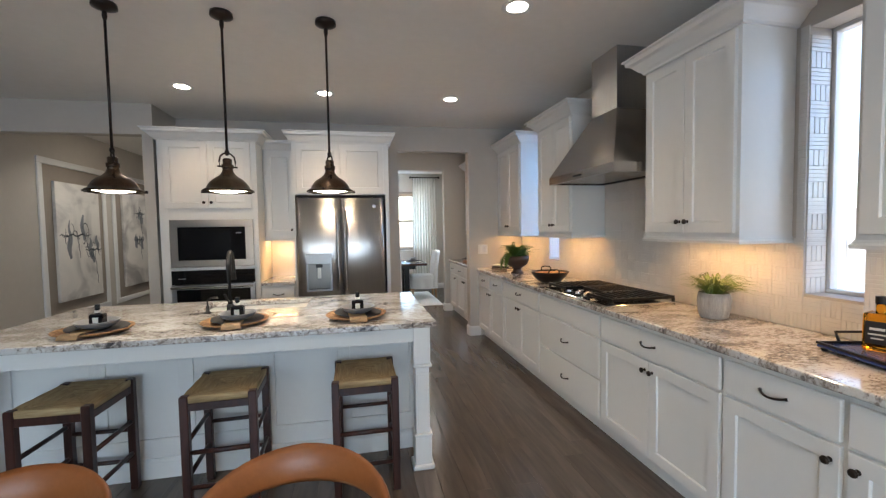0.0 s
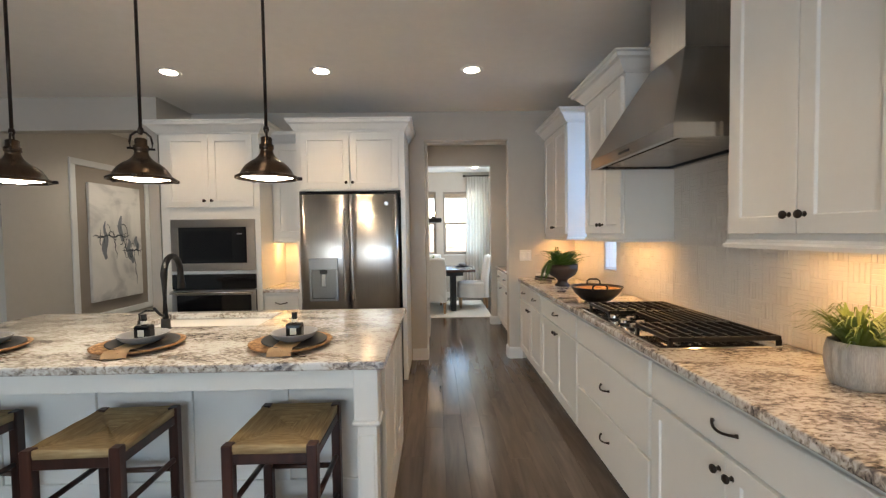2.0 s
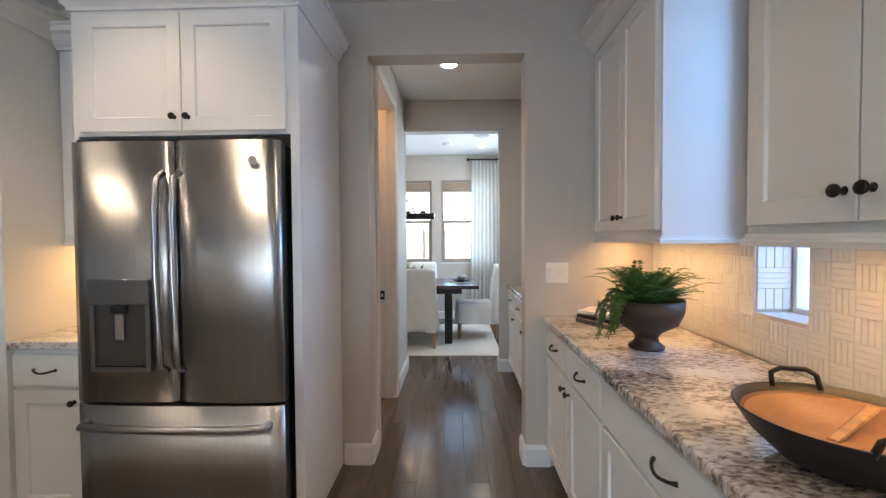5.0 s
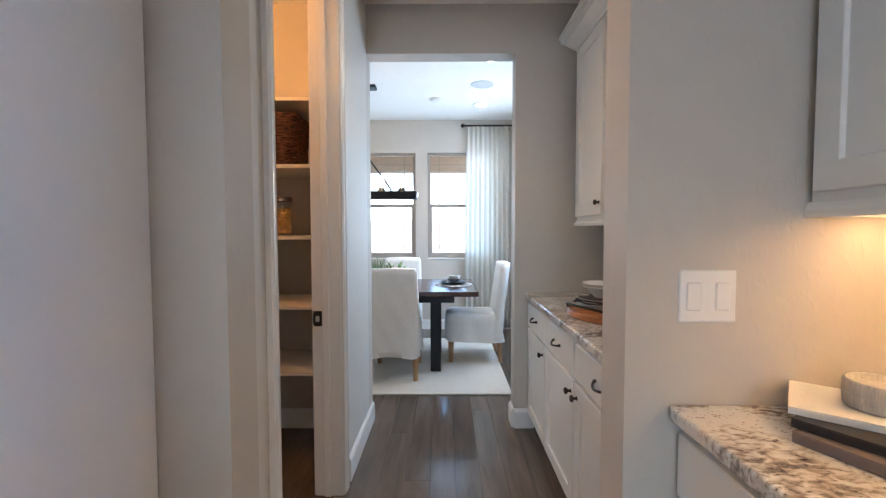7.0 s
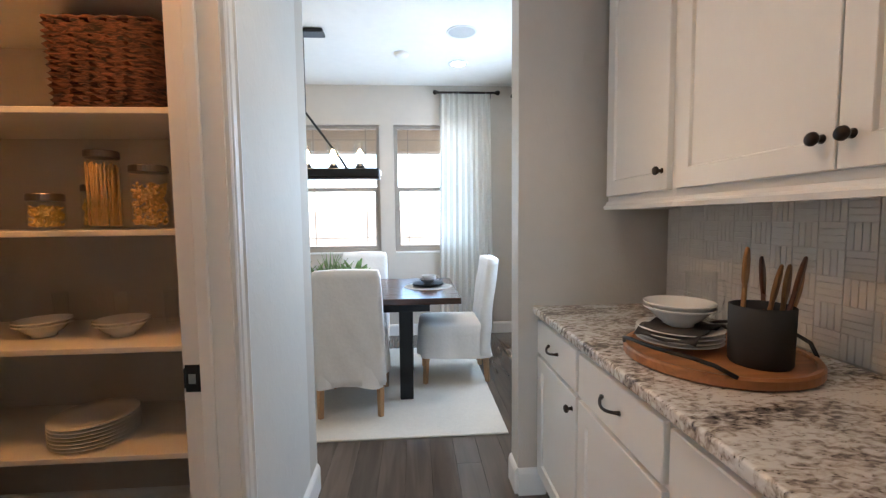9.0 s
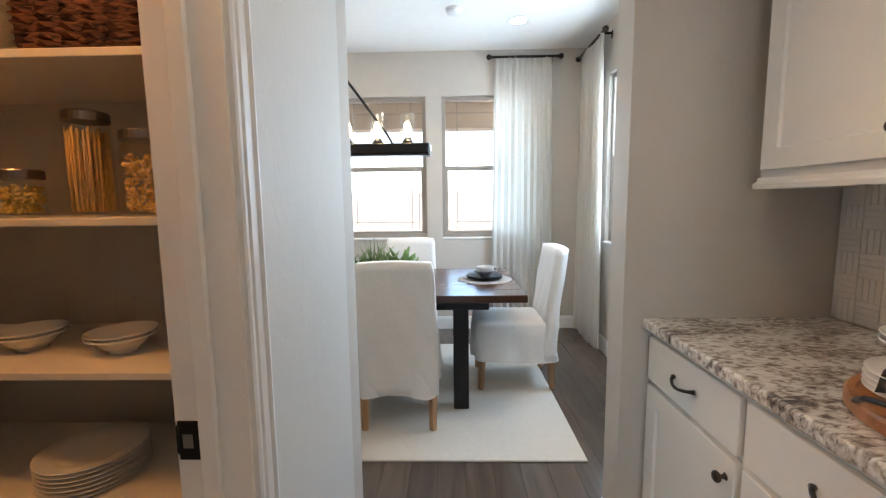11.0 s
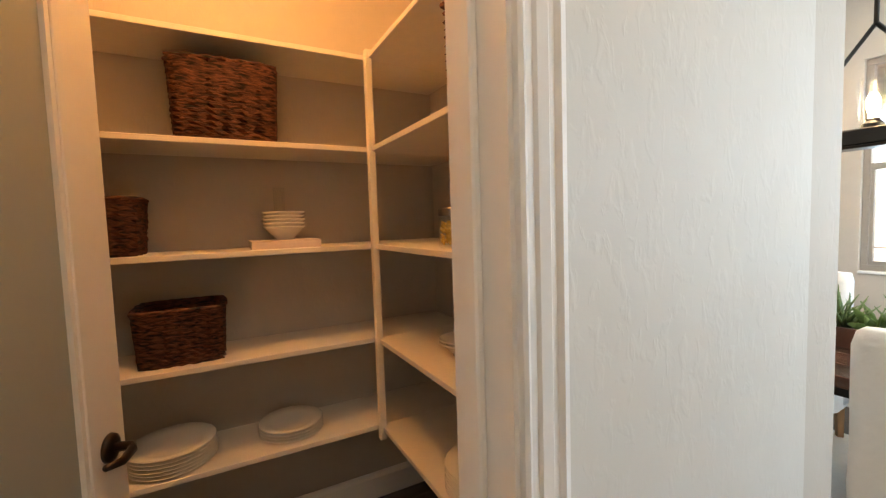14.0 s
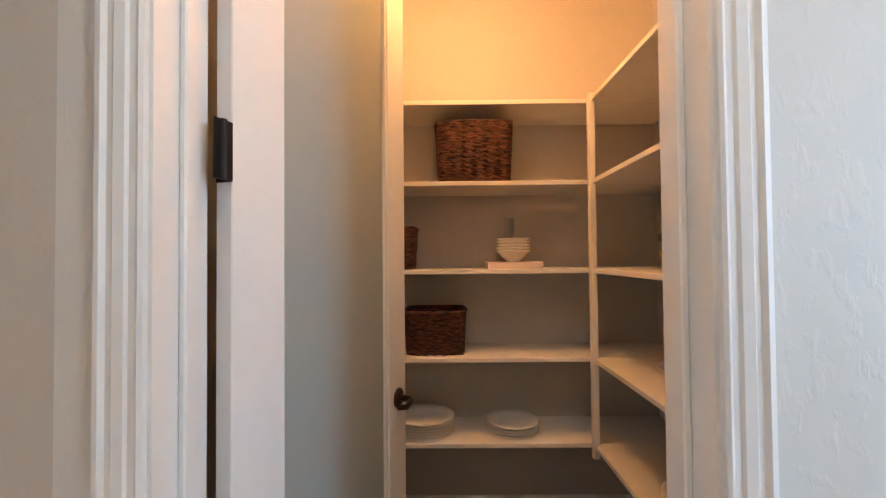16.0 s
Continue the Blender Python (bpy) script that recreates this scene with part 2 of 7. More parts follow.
WALL = wall_material("greige_wall_paint", (0.55, 0.505, 0.45))
# greige paint again, lightened to put strong light into the pantry wall's colour
WALL_LIT = wall_material("pale_wall_paint", (0.66, 0.64, 0.60))
CEIL = wall_material("ceiling_paint", (0.88, 0.85, 0.80))
CAB = material("cabinet_paint", (0.78, 0.77, 0.74), rough=0.32, vary=0.015, scale=3, bump=0.02, bump_scale=150)
TRIM = material("trim_paint", (0.80, 0.79, 0.77), rough=0.35, vary=0.02, scale=4)
SHELF = material("shelf_paint", (0.76, 0.72, 0.66), rough=0.42, vary=0.03, scale=5)
GRANITE = granite_material()
FLOOR = plank_material("dark_floor_boards", (0.080, 0.062, 0.050), (0.128, 0.100, 0.081), 0.16, spread=(0.86, 1.14), relief=0.05)
FLOOR_FAR = plank_material("dark_floor_boards_far", (0.080, 0.062, 0.050), (0.128, 0.100, 0.081), 0.16, per_island=True, spread=(0.86, 1.14), relief=0.05)
SUBFLOOR = material("floor_joint", (0.028, 0.021, 0.017), rough=0.6)
BRONZE = material("oil_rubbed_bronze", (0.030, 0.020, 0.015), rough=0.32, metal=0.6, vary=0.25, scale=14)
SHADE_BRONZE = material("brown_bronze_shade", (0.085, 0.055, 0.036), rough=0.27, metal=0.85, vary=0.3, scale=9)
BLACK = material("black_iron", (0.008, 0.0075, 0.0075), rough=0.4, metal=0.0, vary=0.2, scale=20, spec=0.35)
STEEL = steel_material("brushed_steel", (0.52, 0.515, 0.51), 0.28)
STEEL_M = steel_material("mid_grey_steel", (0.24, 0.24, 0.245), 0.32)
STEEL_H = steel_material("brushed_steel_across", (0.40, 0.38, 0.355), 0.21, axis=1)
STEEL_D = steel_material("dark_brushed_steel", (0.16, 0.155, 0.15), 0.35)
CHROME = material("polished_steel", (0.6, 0.58, 0.55), rough=0.12, metal=1.0, vary=0.04)
BLACKGLASS = material("black_oven_glass", (0.005, 0.005, 0.006), rough=0.05, vary=0.02, spec=0.4)
TILE = material("glazed_tile", (0.74, 0.72, 0.68), rough=0.16, vary=0.03, scale=6, bump=0.03, bump_scale=30, coat=0.2)
GROUT = material("grout", (0.70, 0.67, 0.63), rough=0.9, vary=0.08, scale=60)
STOOL_WOOD = plank_material("dark_red_brown_wood", (0.020, 0.008, 0.006), (0.070, 0.024, 0.016), 0.34, axis=2)


def rush_material():
    """Twisted rush, its strands running along the nearest edge of the seat."""
    m = material("rush_seat", (0.4, 0.3, 0.15), rough=0.7)
    n, l = m.node_tree.nodes, m.node_tree.links
    b = n["Principled BSDF"]
    tc, sep = n.new("ShaderNodeTexCoord"), n.new("ShaderNodeSeparateXYZ")
    l.new(tc.outputs["Object"], sep.inputs[0])
    ab = []
    for k in (0, 1):
        q = n.new("ShaderNodeMath")
        q.operation = "ABSOLUTE"
        l.new(sep.outputs[k], q.inputs[0])
        ab.append(q)
    gt = n.new("ShaderNodeMath")
    gt.operation = "GREATER_THAN"
    l.new(ab[0].outputs[0], gt.inputs[0])
    l.new(ab[1].outputs[0], gt.inputs[1])
    noises = []
    for s in ((9, 150, 60), (150, 9, 60)):
        mp = n.new("ShaderNodeMapping")
        mp.inputs["Scale"].default_value = s
        l.new(tc.outputs["Object"], mp.inputs[0])
        t = n.new("ShaderNodeTexNoise")
        t.inputs["Scale"].default_value, t.inputs["Detail"].default_value = 1.0, 4
        l.new(mp.outputs[0], t.inputs[0])
        noises.append(t)
    mx = n.new("ShaderNodeMix")
    mx.data_type = "FLOAT"
    l.new(gt.outputs[0], mx.inputs[0])
    l.new(noises[0].outputs[0], mx.inputs[2])
    l.new(noises[1].outputs[0], mx.inputs[3])
    r = ramp(n, [(0.3, (0.25, 0.17, 0.08)), (0.5, (0.36, 0.26, 0.13)), (0.7, (0.48, 0.37, 0.20))])
    l.new(mx.outputs[0], r.inputs[0])
    l.new(r.outputs[0], b.inputs["Base Color"])
    return m


RUSH = rush_material()
LEATHER = material("tan_leather_wood", (0.27, 0.09, 0.025), rough=0.38, vary=0.14, scale=5, bump=0.06, bump_scale=90)
LINEN = material("white_linen", (0.82, 0.81, 0.79), rough=0.85, vary=0.03, scale=5, bump=0.25, bump_scale=45)
CURTAIN = material("white_curtain_cloth", (0.85, 0.82, 0.76), rough=0.9, vary=0.03, scale=6, bump=0.12, bump_scale=200)
OAK = plank_material("light_oak", (0.33, 0.18, 0.085), (0.50, 0.30, 0.15), 0.5, axis=2)
TABLE_WOOD = plank_material("dark_table_wood", (0.035, 0.014, 0.008), (0.11, 0.045, 0.025), 0.22, axis=0)
RUG = material("cream_rug", (0.72, 0.68, 0.61), rough=0.95, vary=0.06, scale=40, bump=0.6, bump_scale=260)
WICKER = weave_material("dark_wicker", (0.008, 0.003, 0.0025), (0.21, 0.070, 0.038), 60)
PORCELAIN = material("white_porcelain", (0.80, 0.79, 0.76), rough=0.14, vary=0.02, coat=0.4)
GREYWARE = material("grey_stoneware", (0.20, 0.20, 0.21), rough=0.4, vary=0.08, scale=20)
GREYCUP = material("pale_grey_glaze", (0.42, 0.42, 0.42), rough=0.3, vary=0.08, scale=20)
GLASS = glass_material("window_glass")
JARGLASS = glass_material("jar_glass", (0.99, 0.995, 0.99), edge=0.25)
PITCHER = glass_material("pitcher_glass", (0.975, 0.985, 0.985), edge=0.45)
FROST = glass_material("frosted_glass", (0.44, 0.47, 0.44), rough=0.4, thin=False)
FROST.node_tree.nodes["Principled BSDF"].inputs["Transmission Weight"].default_value = 0.25
CAN_GLOW = glow_material("can_light", (1.0, 0.90, 0.76), 6)
PEND_GLOW = glow_material("pendant_diffuser", (1.0, 0.93, 0.82), 2.8)
BULB_GLOW = glow_material("bulb", (1.0, 0.72, 0.42), 7)
ALU = material("taupe_window_frame", (0.33, 0.29, 0.25), rough=0.45, vary=0.05, scale=9)
FERN = material("fern_leaf", (0.050, 0.115, 0.016), rough=0.5, vary=0.3, scale=25)
GRASS = material("grass_blade", (0.15, 0.21, 0.05), rough=0.5, vary=0.35, scale=20)
SUCCULENT = material("succulent_leaf", (0.13, 0.20, 0.07), rough=0.45, vary=0.3, scale=25)
ROSETTE = material("pale_green_rosette", (0.12, 0.22, 0.06), rough=0.45, vary=0.3, scale=25)
CANE = weave_material("woven_charger", (0.16, 0.07, 0.025), (0.45, 0.25, 0.11), 90)
NAPKIN = material("tan_napkin", (0.55, 0.38, 0.22), rough=0.9, vary=0.06, scale=30, bump=0.2, bump_scale=300)
NAPKIN_D = material("dark_grey_napkin", (0.11, 0.10, 0.095), rough=0.9, vary=0.1, scale=30, bump=0.25, bump_scale=300)
RIBPOT = material("whitewashed_pot", (0.40, 0.385, 0.36), rough=0.7, vary=0.3, scale=36, stretch=(1, 1, 0.08))
BROWNPOT = material("dark_brown_pot", (0.035, 0.022, 0.016), rough=0.5, vary=0.3, scale=10)
COPPER = material("tan_wok_lining", (0.34, 0.17, 0.08), rough=0.5, vary=0.15, scale=9)
ACACIA = plank_material("acacia_wood", (0.20, 0.075, 0.025), (0.42, 0.18, 0.07), 0.38, axis=0)
UTENSIL = plank_material("olive_wood", (0.22, 0.10, 0.035), (0.50, 0.27, 0.11), 0.45, axis=2)
DARKWOOD = material("dark_utensil_wood", (0.09, 0.03, 0.015), rough=0.4, vary=0.2, scale=12)
SLATE = material("dark_slate_crock", (0.022, 0.022, 0.024), rough=0.7, vary=0.15, scale=25)
AMBER = glass_material("amber_liquid", (0.95, 0.42, 0.04), thin=False)
TRAYBLUE = material("blue_tray", (0.03, 0.06, 0.22), rough=0.2, vary=0.1)
PAPER = material("book_pages", (0.72, 0.68, 0.60), rough=0.8, vary=0.05, scale=90)
PINKBOOK = material("pale_pink_book", (0.72, 0.60, 0.56), rough=0.6, vary=0.05)
DARKBOOK = material("black_book_cover", (0.02, 0.018, 0.018), rough=0.4, vary=0.1)
GREYBOOK = material("grey_book_cover", (0.16, 0.13, 0.12), rough=0.5, vary=0.1)
WHITEBOOK = material("white_book_cover", (0.75, 0.72, 0.67), rough=0.4, vary=0.04)
PLASTIC = material("white_switch_plastic", (0.82, 0.80, 0.77), rough=0.3, vary=0.01)
PASTA = material("golden_pasta", (0.80, 0.50, 0.17), rough=0.5, vary=0.3, scale=60, bump=0.5, bump_scale=120)
CORN = material("yellow_kernels", (0.82, 0.55, 0.14), rough=0.5, vary=0.35, scale=70)
LIDSTEEL = material("dark_jar_lid", (0.22, 0.19, 0.17), rough=0.3, metal=1.0, vary=0.05)
PANELTAUPE = wall_material("taupe_panel_paint", (0.33, 0.28, 0.235))
PATIO = material("patio_stucco", (0.50, 0.42, 0.33), rough=0.9, vary=0.08, scale=6, bump=0.3, bump_scale=90)
BLOCK = material("block_wall", (0.33, 0.28, 0.24), rough=0.9, vary=0.15, scale=4)
GROUND = material("gravel_ground", (0.34, 0.29, 0.24), rough=0.95, vary=0.2, scale=3)
BARK = material("bark", (0.10, 0.07, 0.05), rough=0.9, vary=0.3, scale=20)
LEAF = material("tree_leaf", (0.06, 0.11, 0.03), rough=0.6, vary=0.3, scale=3)


def art_material(name, seed):
    """A pale abstract canvas with soft grey clouds."""
    m = material(name, (0.7, 0.68, 0.65), rough=0.7)
    n, l = m.node_tree.nodes, m.node_tree.links
    b = n["Principled BSDF"]
    tc = n.new("ShaderNodeTexCoord")
    mp = n.new("ShaderNodeMapping")
    mp.inputs["Location"].default_value = (seed, seed * 1.7, seed * 0.6)
    l.new(tc.outputs["Object"], mp.inputs[0])
    c1 = n.new("ShaderNodeTexNoise")
    c1.inputs["Scale"].default_value, c1.inputs["Detail"].default_value, c1.inputs["Distortion"].default_value = 2.0, 5, 1.0
    l.new(mp.outputs[0], c1.inputs[0])
    r1 = ramp(n, [(0.3, (0.38, 0.36, 0.35)), (0.5, (0.72, 0.69, 0.65)), (0.7, (0.80, 0.76, 0.71))])
    l.new(c1.outputs[0], r1.inputs[0])
    l.new(r1.outputs[0], b.inputs["Base Color"])
    return m


ART_A, ART_B = art_material("abstract_canvas", 1.3), art_material("abstract_canvas_pair", 4.1)
STEEL_D2 = steel_material("warm_grey_steel", (0.52, 0.485, 0.45), 0.42)
BLACKMESH = material("oven_window_mesh", (0.005, 0.005, 0.006), rough=0.15, vary=0.1, scale=60, spec=0.25)
sheer = CURTAIN.node_tree.nodes.new("ShaderNodeBsdfTranslucent")
sheer.inputs["Color"].default_value = (0.80, 0.77, 0.71, 1)
weave = CURTAIN.node_tree.nodes.new("ShaderNodeMixShader")
weave.inputs[0].default_value = 0.14
CURTAIN.node_tree.links.new(CURTAIN.node_tree.nodes["Principled BSDF"].outputs[0], weave.inputs[1])
CURTAIN.node_tree.links.new(sheer.outputs[0], weave.inputs[2])
CURTAIN.node_tree.links.new(weave.outputs[0], CURTAIN.node_tree.nodes["Material Output"].inputs["Surface"])

INK = material("blue_black_ink", (0.035, 0.042, 0.055), rough=0.6, vary=0.3, scale=30)
WASH = material("grey_blue_wash", (0.20, 0.215, 0.235), rough=0.7, vary=0.25, scale=12)

# ---- building helpers ----
def part(name, bm, mat, parent=None, label="", smooth=False):
    """Links a bmesh as one mesh object, under a thing or a part."""
    me = bpy.data.meshes.new(name)
    bm.normal_update()
    bm.to_mesh(me)
    bm.free()
    if smooth:
        for p in me.polygons:
            p.use_smooth = True
    me.materials.append(mat)
    ob = new(name, me)
    if parent is not None:
        ob.parent = parent
    if label:
        ob["label"] = label
    return ob


def share(ob, m, parent=None):
    """Another object on the same mesh."""
    o = new(ob.name.split(".")[0], ob.data)
    o.matrix_basis = m
    if parent is not None:
        o.parent = parent
    if "label" in ob:
        o["label"] = ob["label"]
    return o


def thing(name, m, label, category, group="", kind=""):
    e = new(name)
    e.empty_display_size = 0.1
    e.matrix_basis = m
    return tagged(e, label, category, group, kind)


def box(bm, x0, x1, y0, y1, z0, z1, bevel=0.0, seg=1):
    """Adds a box, with its edges rounded by bevel."""
    b = bmesh.new()
    bmesh.ops.create_cube(b, size=1)
    for v in b.verts:
        v.co = Vector((x0 + (v.co.x + 0.5) * (x1 - x0), y0 + (v.co.y + 0.5) * (y1 - y0), z0 + (v.co.z + 0.5) * (z1 - z0)))
    if bevel:
        bmesh.ops.bevel(b, geom=b.edges[:], offset=bevel, segments=seg, affect="EDGES", profile=0.5)
    join(bm, b)
    return bm


def join(bm, b, m=None):
    if m is not None:
        bmesh.ops.transform(b, matrix=m, verts=b.verts[:])
    idx = [bm.verts.new(v.co) for v in b.verts]
    b.verts.index_update()
    for f in b.faces:
        try:
            nf = bm.faces.new([idx[v.index] for v in f.verts])
            nf.smooth = f.smooth
        except ValueError:
            pass
    b.free()
    return bm


def boxes(*rows, bevel=0.0, seg=1):
    bm = bmesh.new()
    for r in rows:
        box(bm, *r, bevel=bevel, seg=seg)
    return bm


def lathe(profile, steps=32, cap=False):
    """A body of revolution round z, from (radius, height) pairs."""
    bm = bmesh.new()
    rings = []
    for r, z in profile:
        if r < 1e-6:
            rings.append([bm.verts.new((0, 0, z))])
        else:
            rings.append([bm.verts.new((r * math.cos(2 * math.pi * i / steps), r * math.sin(2 * math.pi * i / steps), z)) for i in range(steps)])
    for a, b in zip(rings, rings[1:]):
        for i in range(steps):
            j = (i + 1) % steps
            q = [a[i % len(a)], a[j % len(a)], b[j % len(b)], b[i % len(b)]]
            q = [v for k, v in enumerate(q) if v not in q[:k]]
            if len(q) > 2:
                bm.faces.new(q)
    bmesh.ops.recalc_face_normals(bm, faces=bm.faces[:])
    return bm


def tube(points, radius, steps=10, radii=None):
    """A round bar along points, closed at both ends."""
    bm = bmesh.new()
    pts = [Vector(p) for p in points]
    rings = []
    up = Vector((0, 0, 1))
    for i, p in enumerate(pts):
        d = (pts[min(i + 1, len(pts) - 1)] - pts[max(i - 1, 0)]).normalized()
        side = d.cross(up)
        if side.length < 1e-3:
            side = d.cross(Vector((1, 0, 0)))
        side.normalize()
        over = side.cross(d).normalized()
        r = radii[i] if radii else radius
        rings.append([bm.verts.new(p + (side * math.cos(2 * math.pi * k / steps) + over * math.sin(2 * math.pi * k / steps)) * r) for k in range(steps)])
    for a, b in zip(rings, rings[1:]):
        for k in range(steps):
            bm.faces.new([a[k], a[(k + 1) % steps], b[(k + 1) % steps], b[k]])
    bm.faces.new(rings[0][::-1])
    bm.faces.new(rings[-1])
    bmesh.ops.recalc_face_normals(bm, faces=bm.faces[:])
    return bm


def sweep(profile, path, closed=False):
    """Runs an outline of (out, up) pairs along a level path of (x, y) points; out is to the right of the way."""
    bm = bmesh.new()
    n = len(path)
    pts = [Vector((*p, 0)) for p in path]
    rings = []
    for i, p in enumerate(pts):
        before = (p - pts[i - 1]).normalized() if (i or closed) else None
        after = (pts[(i + 1) % n] - p).normalized() if (i < n - 1 or closed) else None
        before, after = before or after, after or before
        na, nb = Vector((before.y, -before.x, 0)), Vector((after.y, -after.x, 0))
        mid = (na + nb).normalized()
        k = 1 / max(mid.dot(na), 0.2)
        rings.append([bm.verts.new(p + mid * (o * k) + Vector((0, 0, u))) for o, u in profile])
    rows = list(zip(rings, rings[1:])) + ([(rings[-1], rings[0])] if closed else [])
    m = len(profile)
    for a, b in rows:
        for k in range(m):
            bm.faces.new([a[k], b[k], b[(k + 1) % m], a[(k + 1) % m]])
    if not closed:
        bm.faces.new(rings[0])
        bm.faces.new(rings[-1][::-1])
    bmesh.ops.recalc_face_normals(bm, faces=bm.faces[:])
    return bm


def structure(name, bm, mat, label, category):
    return tagged(part(name, bm, mat), label, category, kind="structure")


def wall_with_holes(axis, at, thick, a0, a1, z0, z1, holes):
    """A wall across `axis` with its face at `at` and its body towards at + thick; holes are (a0, a1, z0, z1)."""
    cuts = sorted({a0, a1, *[h[0] for h in holes], *[h[1] for h in holes]})
    zs = sorted({z0, z1, *[h[2] for h in holes], *[h[3] for h in holes]})
    bm = bmesh.new()
    for p, q in zip(cuts, cuts[1:]):
        runs = []
        for u, v in zip(zs, zs[1:]):
            mid = ((p + q) / 2, (u + v) / 2)
            if any(h[0] < mid[0] < h[1] and h[2] < mid[1] < h[3] for h in holes):
                continue
            if runs and abs(runs[-1][1] - u) < 1e-6:
                runs[-1][1] = v
            else:
                runs.append([u, v])
        lo, hi = min(at, at + thick), max(at, at + thick)
        for u, v in runs:
            if axis == "x":
                box(bm, lo, hi, p, q, u, v)
            else:
                box(bm, p, q, lo, hi, u, v)
    bmesh.ops.remove_doubles(bm, verts=bm.verts[:], dist=1e-5)
    return bm


# ---- structure: walls, ceiling, floor ----
H = 2.75
RW = 2.50
structure("wall_east", wall_with_holes("x", RW, 0.20, -2.8, 11.2, 0, H, [(2.50, 2.76, 1.08, 2.40), (5.33, 5.58, 1.07, 2.40), (9.25, 10.30, 0.96, 2.33)]), WALL, "pale painted outer wall with slim windows", "wall")
structure("wall_pass", wall_with_holes("y", 6.41, 0.14, -1.82, RW, 0, H, [(0.83, 1.755, -1, 2.44)]), WALL, "greige textured wall with a cased-free opening", "wall")
structure("wall_dining_opening", wall_with_holes("y", 8.16, 0.13, -1.72, RW, 0, H, [(0.83, 1.79, -1, 2.44)]), WALL, "greige textured wall with an opening to the dining room", "wall")
structure("wall_pantry", wall_with_holes("x", 0.70, 0.13, 6.55, 8.16, 0, H, [(6.665, 7.465, -1, 2.46)]), WALL_LIT, "textured wall with the pantry doorway, coloured pale for strong light", "wall")
structure("wall_pantry_back", boxes((-0.86, -0.74, 6.55, 8.16, 0, H)), WALL, "greige painted pantry wall", "wall")
structure("wall_dining_window", wall_with_holes("y", 10.93, 0.16, -1.72, RW, 0, H, [(0.08, 0.95, 0.95, 2.33), (1.105, 1.97, 0.95, 2.33)]), WALL, "pale painted wall with two tall windows", "wall")
structure("wall_dining_west", boxes((-1.72, -1.6, 8.29, 10.93, 0, H)), WALL, "pale painted dining room wall", "wall")
structure("wall_oven_end", wall_with_holes("y", 5.84, 0.12, -4.6, -1.70, 0, H, [(-3.2, -1.80, -1, 2.44)]), WALL, "greige wall over a wide cased-free opening", "wall")
structure("wall_oven_side", boxes((-1.82, -1.70, 5.96, 6.41, 0, H)), WALL, "greige wall beside the oven cabinet", "wall")
structure("wall_gallery", boxes((-3.32, -3.2, 5.96, 10.2, 0, H)), WALL, "greige gallery wall with white picture moulding", "wall")
structure("wall_west", boxes((-4.72, -4.6, -2.8, 5.84, 0, H)), WALL, "greige painted kitchen wall", "wall")
structure("wall_south", wall_with_holes("y", -2.68, -0.12, -4.6, RW, 0, H, [(-2.75, 0.75, 0.02, 2.4)]), WALL, "greige wall with wide glass doors", "wall")
structure("ceiling", boxes((-4.8, 2.7, -2.9, 11.1, H, H + 0.12)), CEIL, "smooth painted flat ceiling", "ceiling")
structure("floor", boxes((-4.8, 2.7, -2.9, 11.1, -0.12, -0.006)), SUBFLOOR, "dark wood floor", "floor")
structure("wall_gallery_end", boxes((-3.32, -1.72, 10.2, 10.32, 0, H), (-1.82, -1.72, 6.41, 8.16, 0, H), (-1.84, -1.72, 8.29, 10.2, 0, H)), WALL, "greige painted gallery end wall", "wall")

# ---- trim and baseboards ----
BASE_PROFILE = [(0, 0), (0.016, 0), (0.016, 0.105), (0.011, 0.118), (0.006, 0.125), (0, 0.128)]


def baseboard(name, path):
    return structure(name, sweep(BASE_PROFILE, path), TRIM, "white painted baseboard", "baseboard")


baseboard("baseboard", [(0.83, 6.41), (0.67, 6.41)][::-1])
baseboard("baseboard", [(1.755, 6.41), (1.90, 6.41)])
baseboard("baseboard", [(0.83, 7.56), (0.83, 8.28)])
baseboard("baseboard", [(0.83, 6.41), (0.83, 6.60)])
baseboard("baseboard", [(1.79, 8.16), (1.92, 8.16)])
baseboard("baseboard", [(1.79, 8.29), (1.79, 8.16)])
baseboard("baseboard", [(1.755, 6.55), (1.755, 6.41)])
baseboard("baseboard", [(-1.6, 10.93), (RW, 10.93)])
baseboard("baseboard", [(RW, 10.914), (RW, 8.29)])
baseboard("baseboard", [(RW, 8.29), (1.79, 8.29)])
baseboard("baseboard", [(-0.74, 6.56), (-0.74, 8.16), (0.70, 8.16), (0.70, 7.55)])


# ---- cabinets ----
def shaker(w, h, rail=0.062, t=0.02, recess=0.009):
    """A framed door with a recessed panel; front at y = 0 facing -y, back at y = t, lower left at the origin."""
    bm = bmesh.new()
    b = 0.002
    outer = [(0, 0), (w, 0), (w, h), (0, h)]
    def ring(d, y):
        return [bm.verts.new((x + (d if x == 0 else -d), y, z + (d if z == 0 else -d))) for x, z in outer]
    rings = [ring(0, t), ring(0, b), ring(b, 0), ring(rail - 0.002, 0), ring(rail, 0.002), ring(rail + 0.003, recess)]
    for a, c in zip(rings, rings[1:]):
        for i in range(4):
            bm.faces.new([a[i], a[(i + 1) % 4], c[(i + 1) % 4], c[i]])
    bm.faces.new(rings[-1])
    bm.faces.new(rings[0][::-1])
    bmesh.ops.recalc_face_normals(bm, faces=bm.faces[:])
    return bm


